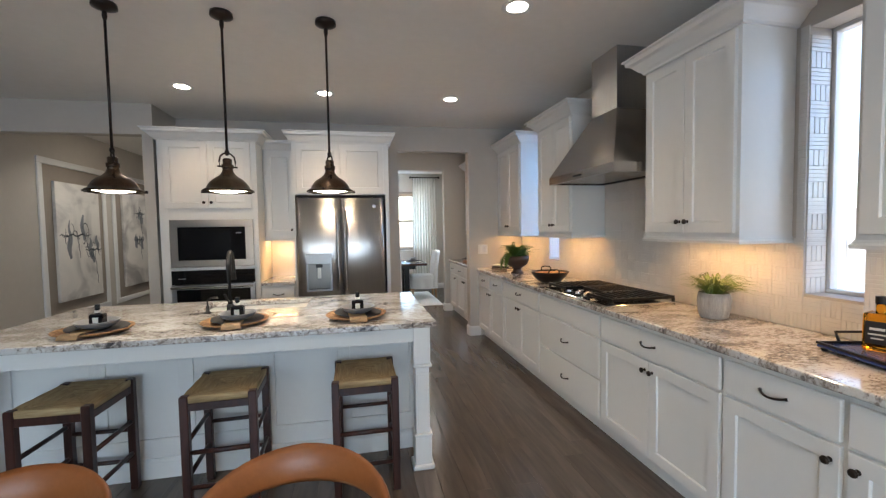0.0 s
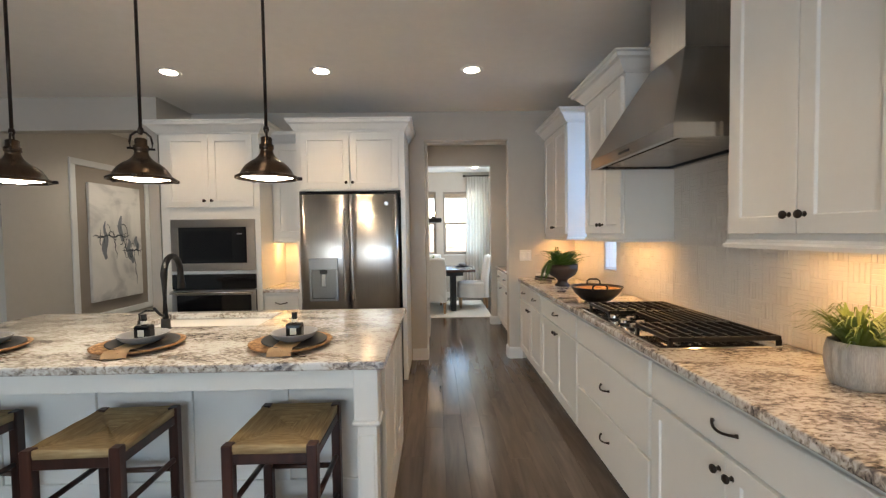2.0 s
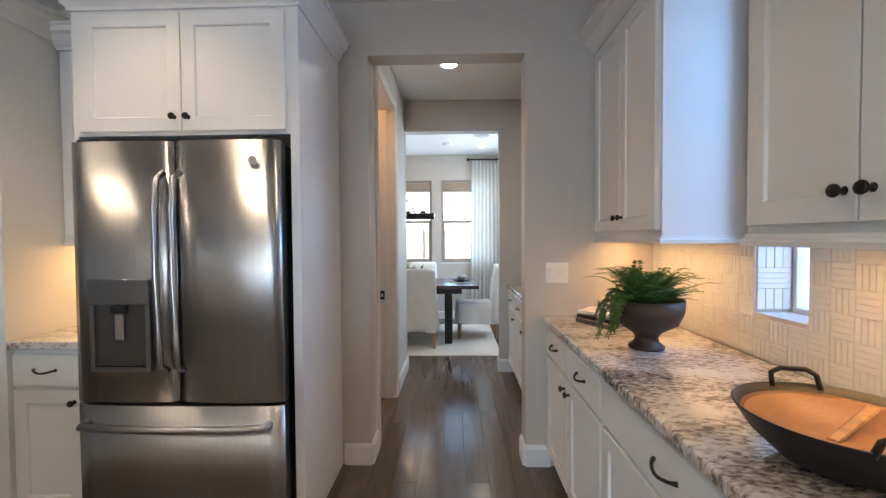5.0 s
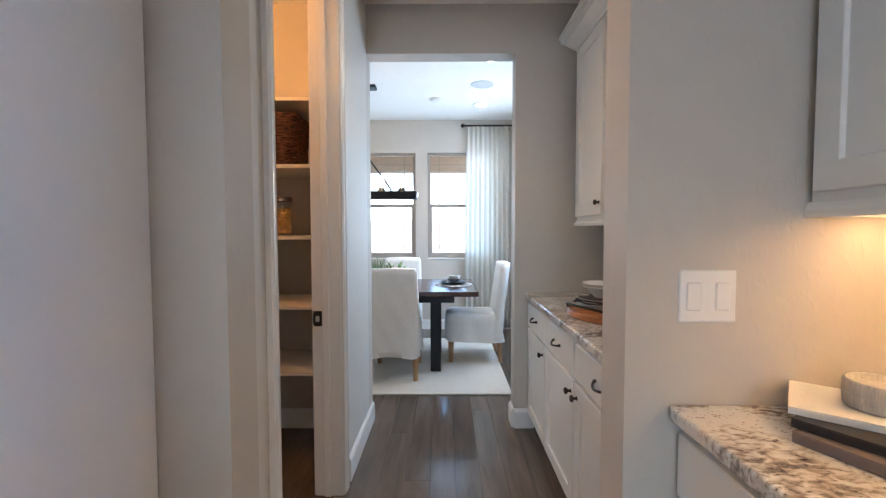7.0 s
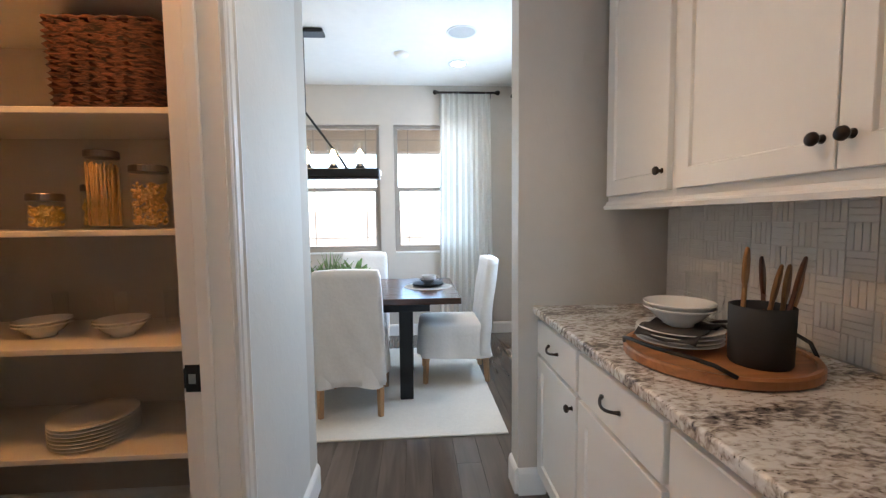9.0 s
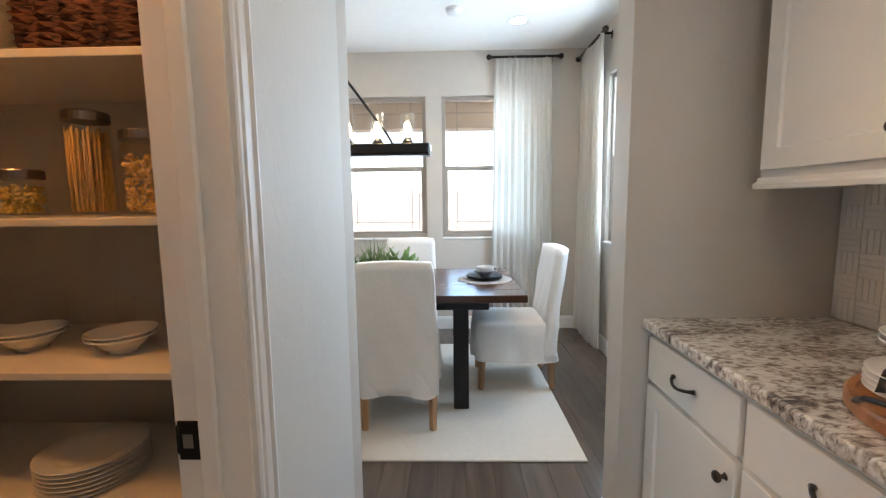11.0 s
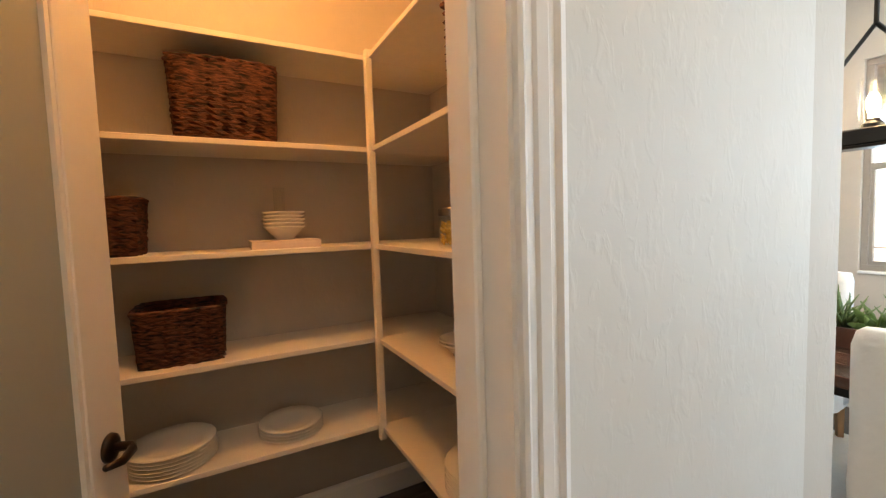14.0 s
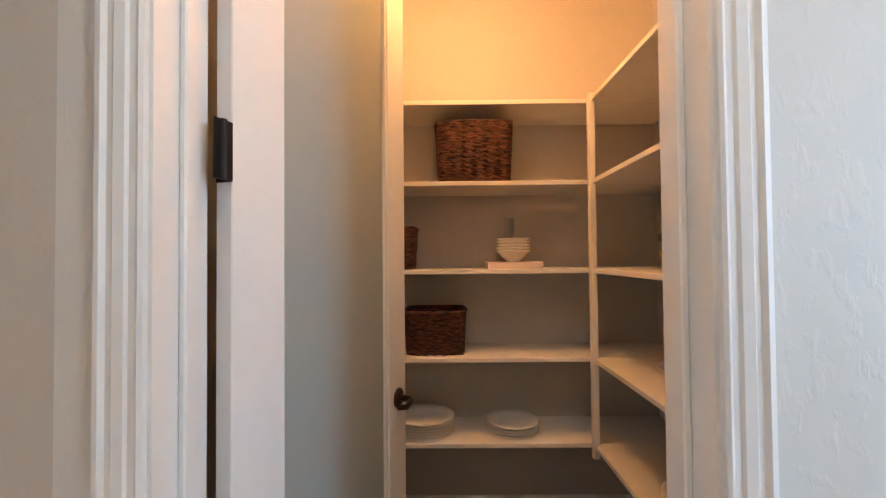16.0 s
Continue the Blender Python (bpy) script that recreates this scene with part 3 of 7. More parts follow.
def knob_mesh():
    bm = lathe([(0.0, 0.030), (0.009, 0.0295), (0.014, 0.026), (0.015, 0.021), (0.012, 0.016), (0.006, 0.013), (0.006, 0.003), (0.010, 0.0), (0.0, 0.0)], 14)
    bmesh.ops.rotate(bm, verts=bm.verts[:], cent=(0, 0, 0), matrix=Matrix.Rotation(radians(90), 3, "X"))
    return bm


def pull_mesh(w=0.11):
    """A drooping arched pull with flared feet, along x, standing out to -y."""
    pts, rad = [], []
    for i in range(13):
        s = i / 12
        a = math.sin(math.pi * s)
        pts.append(((s - 0.5) * w, -0.004 - 0.024 * a ** 0.7, -0.010 * a))
        rad.append(0.0075 if i in (0, 12) else 0.0048 + 0.0008 * abs(s - 0.5))
    return tube(pts, 0.005, 8, rad)


def add_knob(parent, x, z):
    k = part("knob", knob_mesh(), BRONZE, parent, "dark bronze knob", smooth=True)
    k.location = (x, 0, z)


def add_pull(parent, x, z, w=0.11):
    k = part("handle", pull_mesh(w), BRONZE, parent, "dark bronze arched pull", smooth=True)
    k.location = (x, 0, z)


def door_on(cab, x, z, w, h, knob=None):
    d = part("door", shaker(w, h), CAB, cab)
    d.location = (x, -0.02, z)
    if knob:
        add_knob(d, *knob)
    return d


def drawer_on(cab, x, z, w, h, pull=0.11):
    d = part("drawer_front", boxes((0, w, 0, 0.02, 0, h), bevel=0.003), CAB, cab)
    d.location = (x, -0.02, z)
    if pull:
        add_pull(d, w / 2, h / 2 + 0.005, pull)
    return d


EAST = -90


def base_cabinet(m, w, kind, hinge="l", label="white painted base cabinet with dark bronze pulls", depth=0.60, h=0.862):
    """Front at y = 0; kinds: drawers, doors (one wide drawer over two doors), single, twin (two drawers over two doors)."""
    c = thing("base_cabinet", m, label, "cabinet", "base cabinets")
    part("body", boxes((0, w, 0, depth, 0.1, h), bevel=0.001), CAB, c)
    part("toe_kick", boxes((0, w, 0.055, depth - 0.01, 0, 0.1)), CAB, c)
    g = 0.012
    top = h - 0.022
    dz, dh = top - 0.150, 0.150
    lo, door_h = 0.118, dz - 0.016 - 0.118
    if kind == "drawers":
        drawer_on(c, g, dz, w - 2 * g, dh, None)
        h2 = (door_h - 0.014) / 2
        drawer_on(c, g, lo + h2 + 0.014, w - 2 * g, h2)
        drawer_on(c, g, lo, w - 2 * g, h2)
    elif kind == "doors":
        drawer_on(c, g, dz, w - 2 * g, dh, 0.12)
        half = (w - 2 * g - 0.004) / 2
        door_on(c, g, lo, half, door_h, (half - 0.028, door_h - 0.055))
        door_on(c, g + half + 0.004, lo, half, door_h, (0.028, door_h - 0.055))
    else:
        drawer_on(c, g, dz, w - 2 * g, dh, 0.11)
        x = w - 2 * g - 0.03 if hinge == "l" else 0.03
        door_on(c, g, lo, w - 2 * g, door_h, (x, door_h - 0.055))
    return c


CROWN = [(0, 0), (0.012, 0), (0.016, 0.012), (0.030, 0.024), (0.058, 0.062), (0.078, 0.072), (0.082, 0.095), (0.095, 0.100), (0.095, 0.110), (0, 0.110)]


def wall_cabinet(m, w, z0, z1, doors=2, depth=0.33, ends="lr", label="white painted wall cabinet with crown moulding", rail=True, name="wall_cabinet", crown_h=1.0, back=None):
    c = thing(name, m, label, "cabinet", "wall cabinets")
    part("body", boxes((0, w, 0, depth, z0, z1), bevel=0.001), CAB, c)
    g = 0.022
    wd = (w - 2 * g - 0.004 * (doors - 1)) / doors
    for i in range(doors):
        x = g + i * (wd + 0.004)
        kx = wd - 0.028 if i == 0 else 0.028
        door_on(c, x, z0 + 0.022, wd, z1 - z0 - 0.045, (kx, 0.065))
    y1 = depth if back is None else back
    path = []
    if "l" in ends:
        path += [(0, y1)]
    path += [(0, -0.001), (w, -0.001)]
    if "r" in ends:
        path += [(w, y1)]
    prof = [(o * 1.15, z1 - 0.01 + u * crown_h) for o, u in CROWN]
    part("crown_moulding", sweep(prof, path), CAB, c)
    if rail:
        part("light_rail", sweep([(-0.018, z0 - 0.034), (0.012, z0 - 0.034), (0.014, z0 - 0.020), (0.006, z0 - 0.012), (0.004, z0), (-0.018, z0)], path), CAB, c)
    return c


FX = 1.895
for y_top, w, kind, hinge in ((6.41, 0.465, "single", "l"), (5.945, 0.465, "single", "r"), (5.48, 0.95, "doors", ""), (4.53, 0.95, "drawers", ""), (3.58, 0.95, "doors", ""),
                              (2.63, 0.48, "single", "l"), (2.15, 0.48, "single", "r"), (1.67, 0.95, "doors", "")):
    base_cabinet(pose(FX, y_top, 0, 0, 0, EAST), w, kind, hinge)
UX = 2.17
for y_top, w in ((6.405, 0.765), (5.15, 0.68), (3.515, 0.69), (2.33, 0.75)):
    wall_cabinet(pose(UX, y_top, 0, 0, 0, EAST), w, 1.37, 2.43)


def slab(name, x0, x1, y0, y1, z0, z1, label, hole=None, bevel=0.008):
    bm = bmesh.new()
    if hole:
        a0, a1, b0, b1 = hole
        rings = []
        for z in (z0, z1):
            for p, q, r, s in ((x0, x1, y0, y1), (a0, a1, b0, b1)):
                rings.append([bm.verts.new((x, y, z)) for x, y in ((p, r), (q, r), (q, s), (p, s))])
        for u, v in ((0, 1), (2, 3), (0, 2), (1, 3)):
            for i in range(4):
                bm.faces.new([rings[u][i], rings[u][(i + 1) % 4], rings[v][(i + 1) % 4], rings[v][i]])
        bmesh.ops.recalc_face_normals(bm, faces=bm.faces[:])
        bmesh.ops.bevel(bm, geom=[e for e in bm.edges if e.calc_face_angle(0) > 1], offset=bevel, segments=3, affect="EDGES", profile=0.5)
    else:
        box(bm, x0, x1, y0, y1, z0, z1, bevel=bevel, seg=3)
    return tagged(part(name, bm, GRANITE), label, "countertop")


slab("countertop", 1.855, RW - 0.012, 0.72, 6.408, 0.866, 0.902, "polished white granite worktop with grey-brown clouds")
slab("countertop", 1.855, RW - 0.012, 6.552, 8.158, 0.866, 0.902, "polished speckled granite worktop in the passage")

# passage cabinets
for y_top, w, kind, hinge in ((8.155, 0.476, "single", "l"), (7.679, 0.51, "single", "l"), (7.169, 0.614, "single", "r")):
    base_cabinet(pose(FX, y_top, 0, 0, 0, EAST), w, kind, hinge, label="white painted passage cabinet with dark bronze pulls")
wall_cabinet(pose(UX, 8.085, 0, 0, 0, EAST), 0.474, 1.37, 2.43, doors=1, ends="l", label="single-door white wall cabinet in the passage")
wall_cabinet(pose(UX, 7.61, 0, 0, 0, EAST), 1.055, 1.37, 2.43, doors=2, ends="", label="two-door white wall cabinet in the passage")

# ---- oven and fridge wall ----
OY = 5.78
tower = thing("oven_cabinet", pose(-1.65, OY, 0), "tall white cabinet holding microwave and wall oven", "cabinet")
for x0, x1 in ((0, 0.08), (0.86, 0.93)):
    part("side_panel", boxes((x0, x1, 0, 0.625, 0.1, 2.39), bevel=0.001), CAB, tower)
part("back_panel", boxes((0.08, 0.86, 0.58, 0.625, 0.1, 2.39)), CAB, tower)
for nm, z0, z1 in (("upper_box", 1.575, 2.39), ("divider", 1.055, 1.085), ("lower_box", 0.1, 0.36)):
    part(nm, boxes((0.08, 0.86, 0.0005, 0.58, z0, z1), bevel=0.001), CAB, tower)
part("toe_kick", boxes((0, 0.93, 0.06, 0.6, 0, 0.1)), CAB, tower)
for i, kx in ((0, 0.37), (1, 0.028)):
    door_on(tower, 0.055 + i * 0.412, 1.69, 0.408, 0.68, (kx, 0.06))
drawer_on(tower, 0.055, 0.12, 0.82, 0.22, 0.12)
part("crown_moulding", sweep([(o * 1.15, 2.38 + u) for o, u in CROWN], [(0, 0.60), (0, -0.001), (0.93, -0.001), (0.93, 0.60)]), CAB, tower)


def microwave():
    c = thing("microwave", pose(-1.55, OY, 1.09), "built-in steel microwave with a black glass door", "microwave")
    part("body", boxes((0.01, 0.76, 0.0, 0.45, 0.005, 0.475)), STEEL_D, c)
    part("trim_frame", boxes((-0.01, 0.78, -0.022, 0, 0, 0.07), (-0.01, 0.78, -0.022, 0, 0.41, 0.485), (-0.01, 0.06, -0.022, 0, 0.07, 0.41), (0.70, 0.78, -0.022, 0, 0.07, 0.41), bevel=0.003), STEEL_D2, c, "brushed steel trim")
    part("door", boxes((0.06, 0.70, -0.018, 0, 0.07, 0.41), bevel=0.003), BLACKGLASS, c, "black glass door")
    part("window", boxes((0.10, 0.56, -0.0195, -0.017, 0.105, 0.375)), BLACKMESH, c, "dark mesh window")
    part("display", boxes((0.61, 0.66, -0.0195, -0.017, 0.34, 0.352)), GREYWARE, c)


def wall_oven():
    c = thing("wall_oven", pose(-1.55, OY, 0.37), "built-in black glass wall oven with a steel handle", "oven")
    part("body", boxes((0.01, 0.76, 0, 0.55, 0.0, 0.675)), STEEL_D, c)
    part("control_panel", boxes((-0.01, 0.78, -0.022, 0, 0.545, 0.685), bevel=0.003), BLACKGLASS, c, "black glass control panel")
    part("display", boxes((0.05, 0.12, -0.0235, -0.021, 0.60, 0.606)), GREYCUP, c)
    part("door", boxes((-0.01, 0.78, -0.030, 0, 0.0, 0.535), bevel=0.004), BLACKGLASS, c, "black glass door")
    part("door_rail", boxes((-0.01, 0.78, -0.034, -0.029, 0.49, 0.535), (-0.01, 0.035, -0.034, -0.029, 0.0, 0.49), (0.735, 0.78, -0.034, -0.029, 0.0, 0.49), bevel=0.001), STEEL, c, "brushed steel door edge")
    hb = tube([(0.0, -0.075, 0.515), (0.77, -0.075, 0.515)], 0.012, 12)
    for x in (0.05, 0.72):
        box(hb, x - 0.012, x + 0.012, -0.075, -0.03, 0.505, 0.525, bevel=0.003)
    part("handle", hb, CHROME, c, "steel bar handle", smooth=True)


microwave()
wall_oven()

nook_base = base_cabinet(pose(-0.718, OY + 0.03, 0), 0.345, "single", "l", label="narrow white base cabinet beside the fridge", depth=0.59)
slab("countertop", -0.716, -0.376, OY - 0.005, 6.395, 0.866, 0.902, "short granite worktop beside the fridge", bevel=0.005)
wall_cabinet(pose(-0.718, 6.08, 0), 0.345, 1.37, 2.36, doors=1, ends="", label="narrow white wall cabinet beside the fridge", name="wall_cabinet", crown_h=0.9)
structure("trim", boxes((-0.716, -0.376, 6.396, 6.408, 0.902, 1.37)), TILE, "pale plain splashback panel", "splashback")

fridge_case = thing("fridge_surround", pose(-0.368, OY, 0), "white panels and cupboard around the fridge", "cabinet")
part("side_panel", boxes((0, 0.022, 0.0, 0.625, 0, 2.39)), CAB, fridge_case)
part("side_panel", boxes((0.985, 1.025, 0.0, 0.625, 0, 2.39)), CAB, fridge_case)
part("body", boxes((0.022, 0.985, 0.01, 0.625, 1.83, 2.39)), CAB, fridge_case)
part("face_frame", boxes((0.022, 0.05, 0, 0.01, 1.83, 2.39), (0.955, 0.985, 0, 0.01, 1.83, 2.39), (0.05, 0.955, 0, 0.01, 1.83, 1.85), (0.05, 0.955, 0, 0.01, 2.36, 2.39)), CAB, fridge_case)
for i, kx in ((0, 0.43), (1, 0.028)):
    door_on(fridge_case, 0.045 + i * 0.464, 1.845, 0.46, 0.52, (kx, 0.06))
part("crown_moulding", sweep([(o * 0.82, 2.385 + u * 1.08) for o, u in CROWN], [(0, 0.60), (0, -0.001), (1.025, -0.001), (1.025, 0.60)]), CAB, fridge_case)


def fridge():
    c = thing("refrigerator", pose(-0.335, OY, 0), "stainless french-door fridge with ice dispenser", "refrigerator")
    part("body", boxes((0.01, 0.925, 0.0, 0.60, 0.03, 1.785), bevel=0.004), STEEL_D, c, "dark grey cabinet body")
    def bowed(x0, x1, z0, z1):
        bm = bmesh.new()
        n = 14
        front, back = [], []
        for i in range(n + 1):
            s = i / n
            x = x0 + (x1 - x0) * s
            e = min(s, 1 - s) * (x1 - x0)
            y = -0.068 - 0.012 * (1 - (2 * s - 1) ** 2) + (0.012 * (1 - e / 0.012) ** 2 if e < 0.012 else 0)
            front.append((x, y))
            back.append((x, -0.004))
        ring = front + back[::-1]
        lo = [bm.verts.new((x, y, z0)) for x, y in ring]
        hi = [bm.verts.new((x, y, z1)) for x, y in ring]
        k = len(ring)
        for i in range(k):
            f = bm.faces.new([lo[i], lo[(i + 1) % k], hi[(i + 1) % k], hi[i]])
            f.smooth = i < n
        bm.faces.new(lo[::-1])
        bm.faces.new(hi)
        bmesh.ops.recalc_face_normals(bm, faces=bm.faces[:])
        return bm
    left = part("door", bowed(0.005, 0.464, 0.655, 1.79), STEEL, c, "bowed stainless door")
    right = part("door", bowed(0.469, 0.928, 0.655, 1.79), STEEL, c, "bowed stainless door")
    low = part("freezer_drawer", bowed(0.005, 0.928, 0.075, 0.640), STEEL, c, "stainless freezer drawer")
    for p, x in ((left, 0.430), (right, 0.503)):
        h = tube([(x, -0.085, 0.80), (x, -0.128, 0.83), (x, -0.138, 0.95), (x, -0.142, 1.22), (x, -0.138, 1.50), (x, -0.128, 1.62), (x, -0.085, 1.65)], 0.014, 10)
        part("handle", h, STEEL, p, "long steel handle", smooth=True)
    h = tube([(0.06, -0.075, 0.565), (0.07, -0.125, 0.565), (0.25, -0.138, 0.563), (0.47, -0.142, 0.562), (0.68, -0.138, 0.563), (0.86, -0.125, 0.565), (0.87, -0.075, 0.565)], 0.016, 10)
    part("handle", h, STEEL, low, "long steel handle", smooth=True)
    part("dispenser", boxes((0.09, 0.36, -0.096, -0.078, 1.085, 1.195), (0.09, 0.112, -0.090, -0.078, 0.79, 1.085), (0.338, 0.36, -0.090, -0.078, 0.79, 1.085), (0.112, 0.338, -0.092, -0.078, 0.79, 0.815), bevel=0.003), STEEL_M, left, "steel ice and water dispenser frame")
    part("dispenser_recess", boxes((0.112, 0.338, -0.0835, -0.0775, 0.815, 1.085)), STEEL_D, left, "dark dispenser recess")
    part("dispenser_spout", boxes((0.19, 0.26, -0.100, -0.0835, 1.05, 1.085), bevel=0.006), BLACK, left)
    part("dispenser_paddle", boxes((0.205, 0.245, -0.094, -0.0835, 0.93, 1.045), bevel=0.005), STEEL_D2, left)
    part("drip_grille", boxes((0.12, 0.33, -0.098, -0.0835, 0.8155, 0.823), bevel=0.002), BLACK, left)
    part("badge", lathe([(0, 0.004), (0.018, 0.004), (0.019, 0), (0, 0)], 18), STEEL, right).matrix_basis = pose(0.82, -0.083, 1.70, 90)
    for x in (0.02, 0.81):
        part("hinge_cover", boxes((x, x + 0.1, -0.05, 0.05, 1.785, 1.805), bevel=0.004), BLACK, c)
    part("foot_grille", boxes((0.02, 0.91, -0.02, 0.0, 0.0, 0.07)), BLACK, c)


fridge()

# ---- hood ----
def hood():
    c = thing("range_hood", pose(RW, 3.995, 0), "stainless chimney hood over the cooktop", "range hood")
    w, d, z0, z1, z2 = 0.46, 0.555, 1.80, 1.86, 2.30
    cw, cd = 0.165, 0.33
    bm = bmesh.new()
    lip0 = [bm.verts.new(p) for p in ((-d, -w, z0), (-d, w, z0), (-0.014, w, z0), (-0.014, -w, z0))]
    lip1 = [bm.verts.new(p) for p in ((-d, -w, z1), (-d, w, z1), (-0.014, w, z1), (-0.014, -w, z1))]
    top = [bm.verts.new(p) for p in ((-cd, -cw, z2), (-cd, cw, z2), (-0.014, cw, z2), (-0.014, -cw, z2))]
    for a, b in ((lip0, lip1), (lip1, top)):
        for i in range(4):
            bm.faces.new([a[i], a[(i + 1) % 4], b[(i + 1) % 4], b[i]])
    e = 0.03
    inn = [bm.verts.new(p) for p in ((-d + e, -w + e, z0), (-d + e, w - e, z0), (-0.05, w - e, z0), (-0.05, -w + e, z0))]
    up = [bm.verts.new((v.co.x, v.co.y, z0 + 0.035)) for v in inn]
    for a, b in ((lip0, inn), (inn, up)):
        for i in range(4):
            bm.faces.new([a[i], a[(i + 1) % 4], b[(i + 1) % 4], b[i]])
    bm.faces.new(up)
    bmesh.ops.recalc_face_normals(bm, faces=bm.faces[:])
    part("canopy", bm, STEEL_H, c)
    part("chimney", boxes((-cd, -0.014, -cw, cw, z2, H), bevel=0.002), STEEL, c)
    for k in range(2):
        y = -0.395 + k * 0.395
        f = part("baffle_filter", boxes((-d + 0.05, -0.07, y, y + 0.388, z0 + 0.024, z0 + 0.032), bevel=0.002), STEEL_H, c, "slatted steel grease filter")
        slat = part("slat", boxes((-d + 0.07, -0.09, 0, 0.024, z0 + 0.008, z0 + 0.026), bevel=0.003), STEEL_H, f)
        slat.location = (0, y + 0.005, 0)
        for i in range(1, 13):
            share(slat, pose(0, y + 0.005 + i * 0.03, 0), f)
    part("control_strip", boxes((-d - 0.002, -d + 0.002, -0.06, 0.06, z0 + 0.022, z0 + 0.034)), BLACK, c)
    part("rear_channel", boxes((-0.06, -0.016, -w + 0.03, w - 0.03, z0 + 0.002, z0 + 0.02)), BLACK, c)


hood()

# ---- cooktop ----
def cooktop():
    c = thing("cooktop", pose(2.137, 3.97, 0.902), "steel gas cooktop with black iron grates", "cooktop")
    part("tray", boxes((-0.26, 0.27, -0.46, 0.46, 0, 0.014), bevel=0.005), CHROME, c, "polished steel tray")
    for i, (x, y) in enumerate(((-0.07, -0.31), (0.16, -0.31), (0.08, 0.0), (-0.07, 0.31), (0.16, 0.31))):
        b = part("burner", lathe([(0, 0.034), (0.030, 0.034), (0.034, 0.028), (0.034, 0.022), (0.048, 0.022), (0.052, 0.014), (0.0, 0.014)], 20), BLACK, c, smooth=False)
        b.location = (x, y, 0)
    for k, (y0, y1) in enumerate(((-0.455, -0.155), (-0.150, 0.150), (0.155, 0.455))):
        x0 = -0.215 if k != 1 else -0.07
        g = boxes((x0, 0.265, y0, y0 + 0.014, 0.036, 0.056), (x0, 0.265, y1 - 0.014, y1, 0.036, 0.056), (x0, x0 + 0.014, y0, y1, 0.036, 0.056), (0.251, 0.265, y0, y1, 0.036, 0.056), bevel=0.003)
        for i in range(1, 9):
            x = x0 + (0.26 - x0) * i / 9
            box(g, x - 0.005, x + 0.005, y0, y1, 0.040, 0.058, bevel=0.002)
        for y in (y0 + 0.09, y0 + 0.20):
            box(g, x0, 0.26, y, y + 0.012, 0.034, 0.048)
        for x in (x0, 0.25):
            for y in (y0, y1 - 0.015):
                box(g, x, x + 0.015, y, y + 0.015, 0.012, 0.04)
        part("grate", g, BLACK, c, "black cast iron grate")
    for i, (x, y) in enumerate(((-0.195, 0.13), (-0.135, 0.065), (-0.195, 0.0), (-0.135, -0.045), (-0.195, -0.11))):
        k = part("control_knob", lathe([(0, 0.041), (0.019, 0.041), (0.023, 0.037), (0.023, 0.024), (0.021, 0.0225), (0, 0.0225)], 24), CHROME, c, "chrome control knob")
        k.location = (x, y, 0)
        part("skirt", lathe([(0, 0.0222), (0.024, 0.0222), (0.027, 0.019), (0.027, 0.0135), (0, 0.0135)], 24), BLACK, k, "black knob skirt")


cooktop()

# ---- island ----
def panel_run(parent, m, w, h, n, t=0.02):
    """A framed run of n recessed panels, front at y = 0, lower left at the origin."""
    run = part("seating_side", boxes((0.0, w, 0, t, 0, 0.14), bevel=0.002), CAB, parent)
    run.matrix_basis = m
    part("rail", boxes((0, w, 0, t, h - 0.08, h), bevel=0.002), CAB, run)
    step = (w - 0.08) / n
    for i in range(n + 1):
        part("stile", boxes((i * step, i * step + 0.08, 0, t, 0.14, h - 0.08), bevel=0.002), CAB, run)
    for i in range(n):
        part("panel", boxes((i * step + 0.0805, (i + 1) * step - 0.0005, 0.012, t, 0.141, h - 0.081)), CAB, run)


IX0, IX1, IY0, IY1 = -1.73, 0.735, 3.45, 4.645
island = thing("kitchen_island", pose(0, 0, 0), "white panelled kitchen island with square corner posts", "kitchen island")
part("body", boxes((IX0 + 0.05, IX1 - 0.05, 3.80, IY1 - 0.03, 0.09, 0.862)), CAB, island)
part("plinth", boxes((IX0 + 0.05, IX1 - 0.05, 3.80, IY1 - 0.09, 0, 0.09)), CAB, island)
panel_run(island, pose(IX0 + 0.05, 3.778, 0.09), IX1 - IX0 - 0.1, 0.772, 5)
part("base_moulding", sweep([(0, 0), (0.018, 0), (0.018, 0.10), (0.010, 0.115), (0, 0.118)], [(IX0 + 0.045, 3.778), (IX1 - 0.045, 3.778)]), CAB, island)
for i, w in enumerate((0.40, 0.41)):
    d = part("door", shaker(w - 0.012, 0.70), CAB, island)
    d.matrix_basis = pose(IX1 - 0.03, 3.79 + i * 0.42, 0.13, 0, 0, 90)
d = part("end_post", boxes((IX1 - 0.05, IX1 - 0.03, 3.70, 3.785, 0, 0.862), bevel=0.002), CAB, island)
part("base_moulding", sweep([(0, 0), (0.018, 0), (0.018, 0.10), (0.010, 0.115), (0, 0.118)], [(IX1 - 0.05, 3.70), (IX1 - 0.05, IY1 - 0.03)]), CAB, island)
part("apron", boxes((IX0 + 0.10, IX1 - 0.10, 3.505, 3.53, 0.775, 0.862), (IX0 + 0.07, IX0 + 0.095, 3.60, 3.78, 0.775, 0.862), (IX1 - 0.095, IX1 - 0.07, 3.60, 3.78, 0.775, 0.862), bevel=0.001), CAB, island)
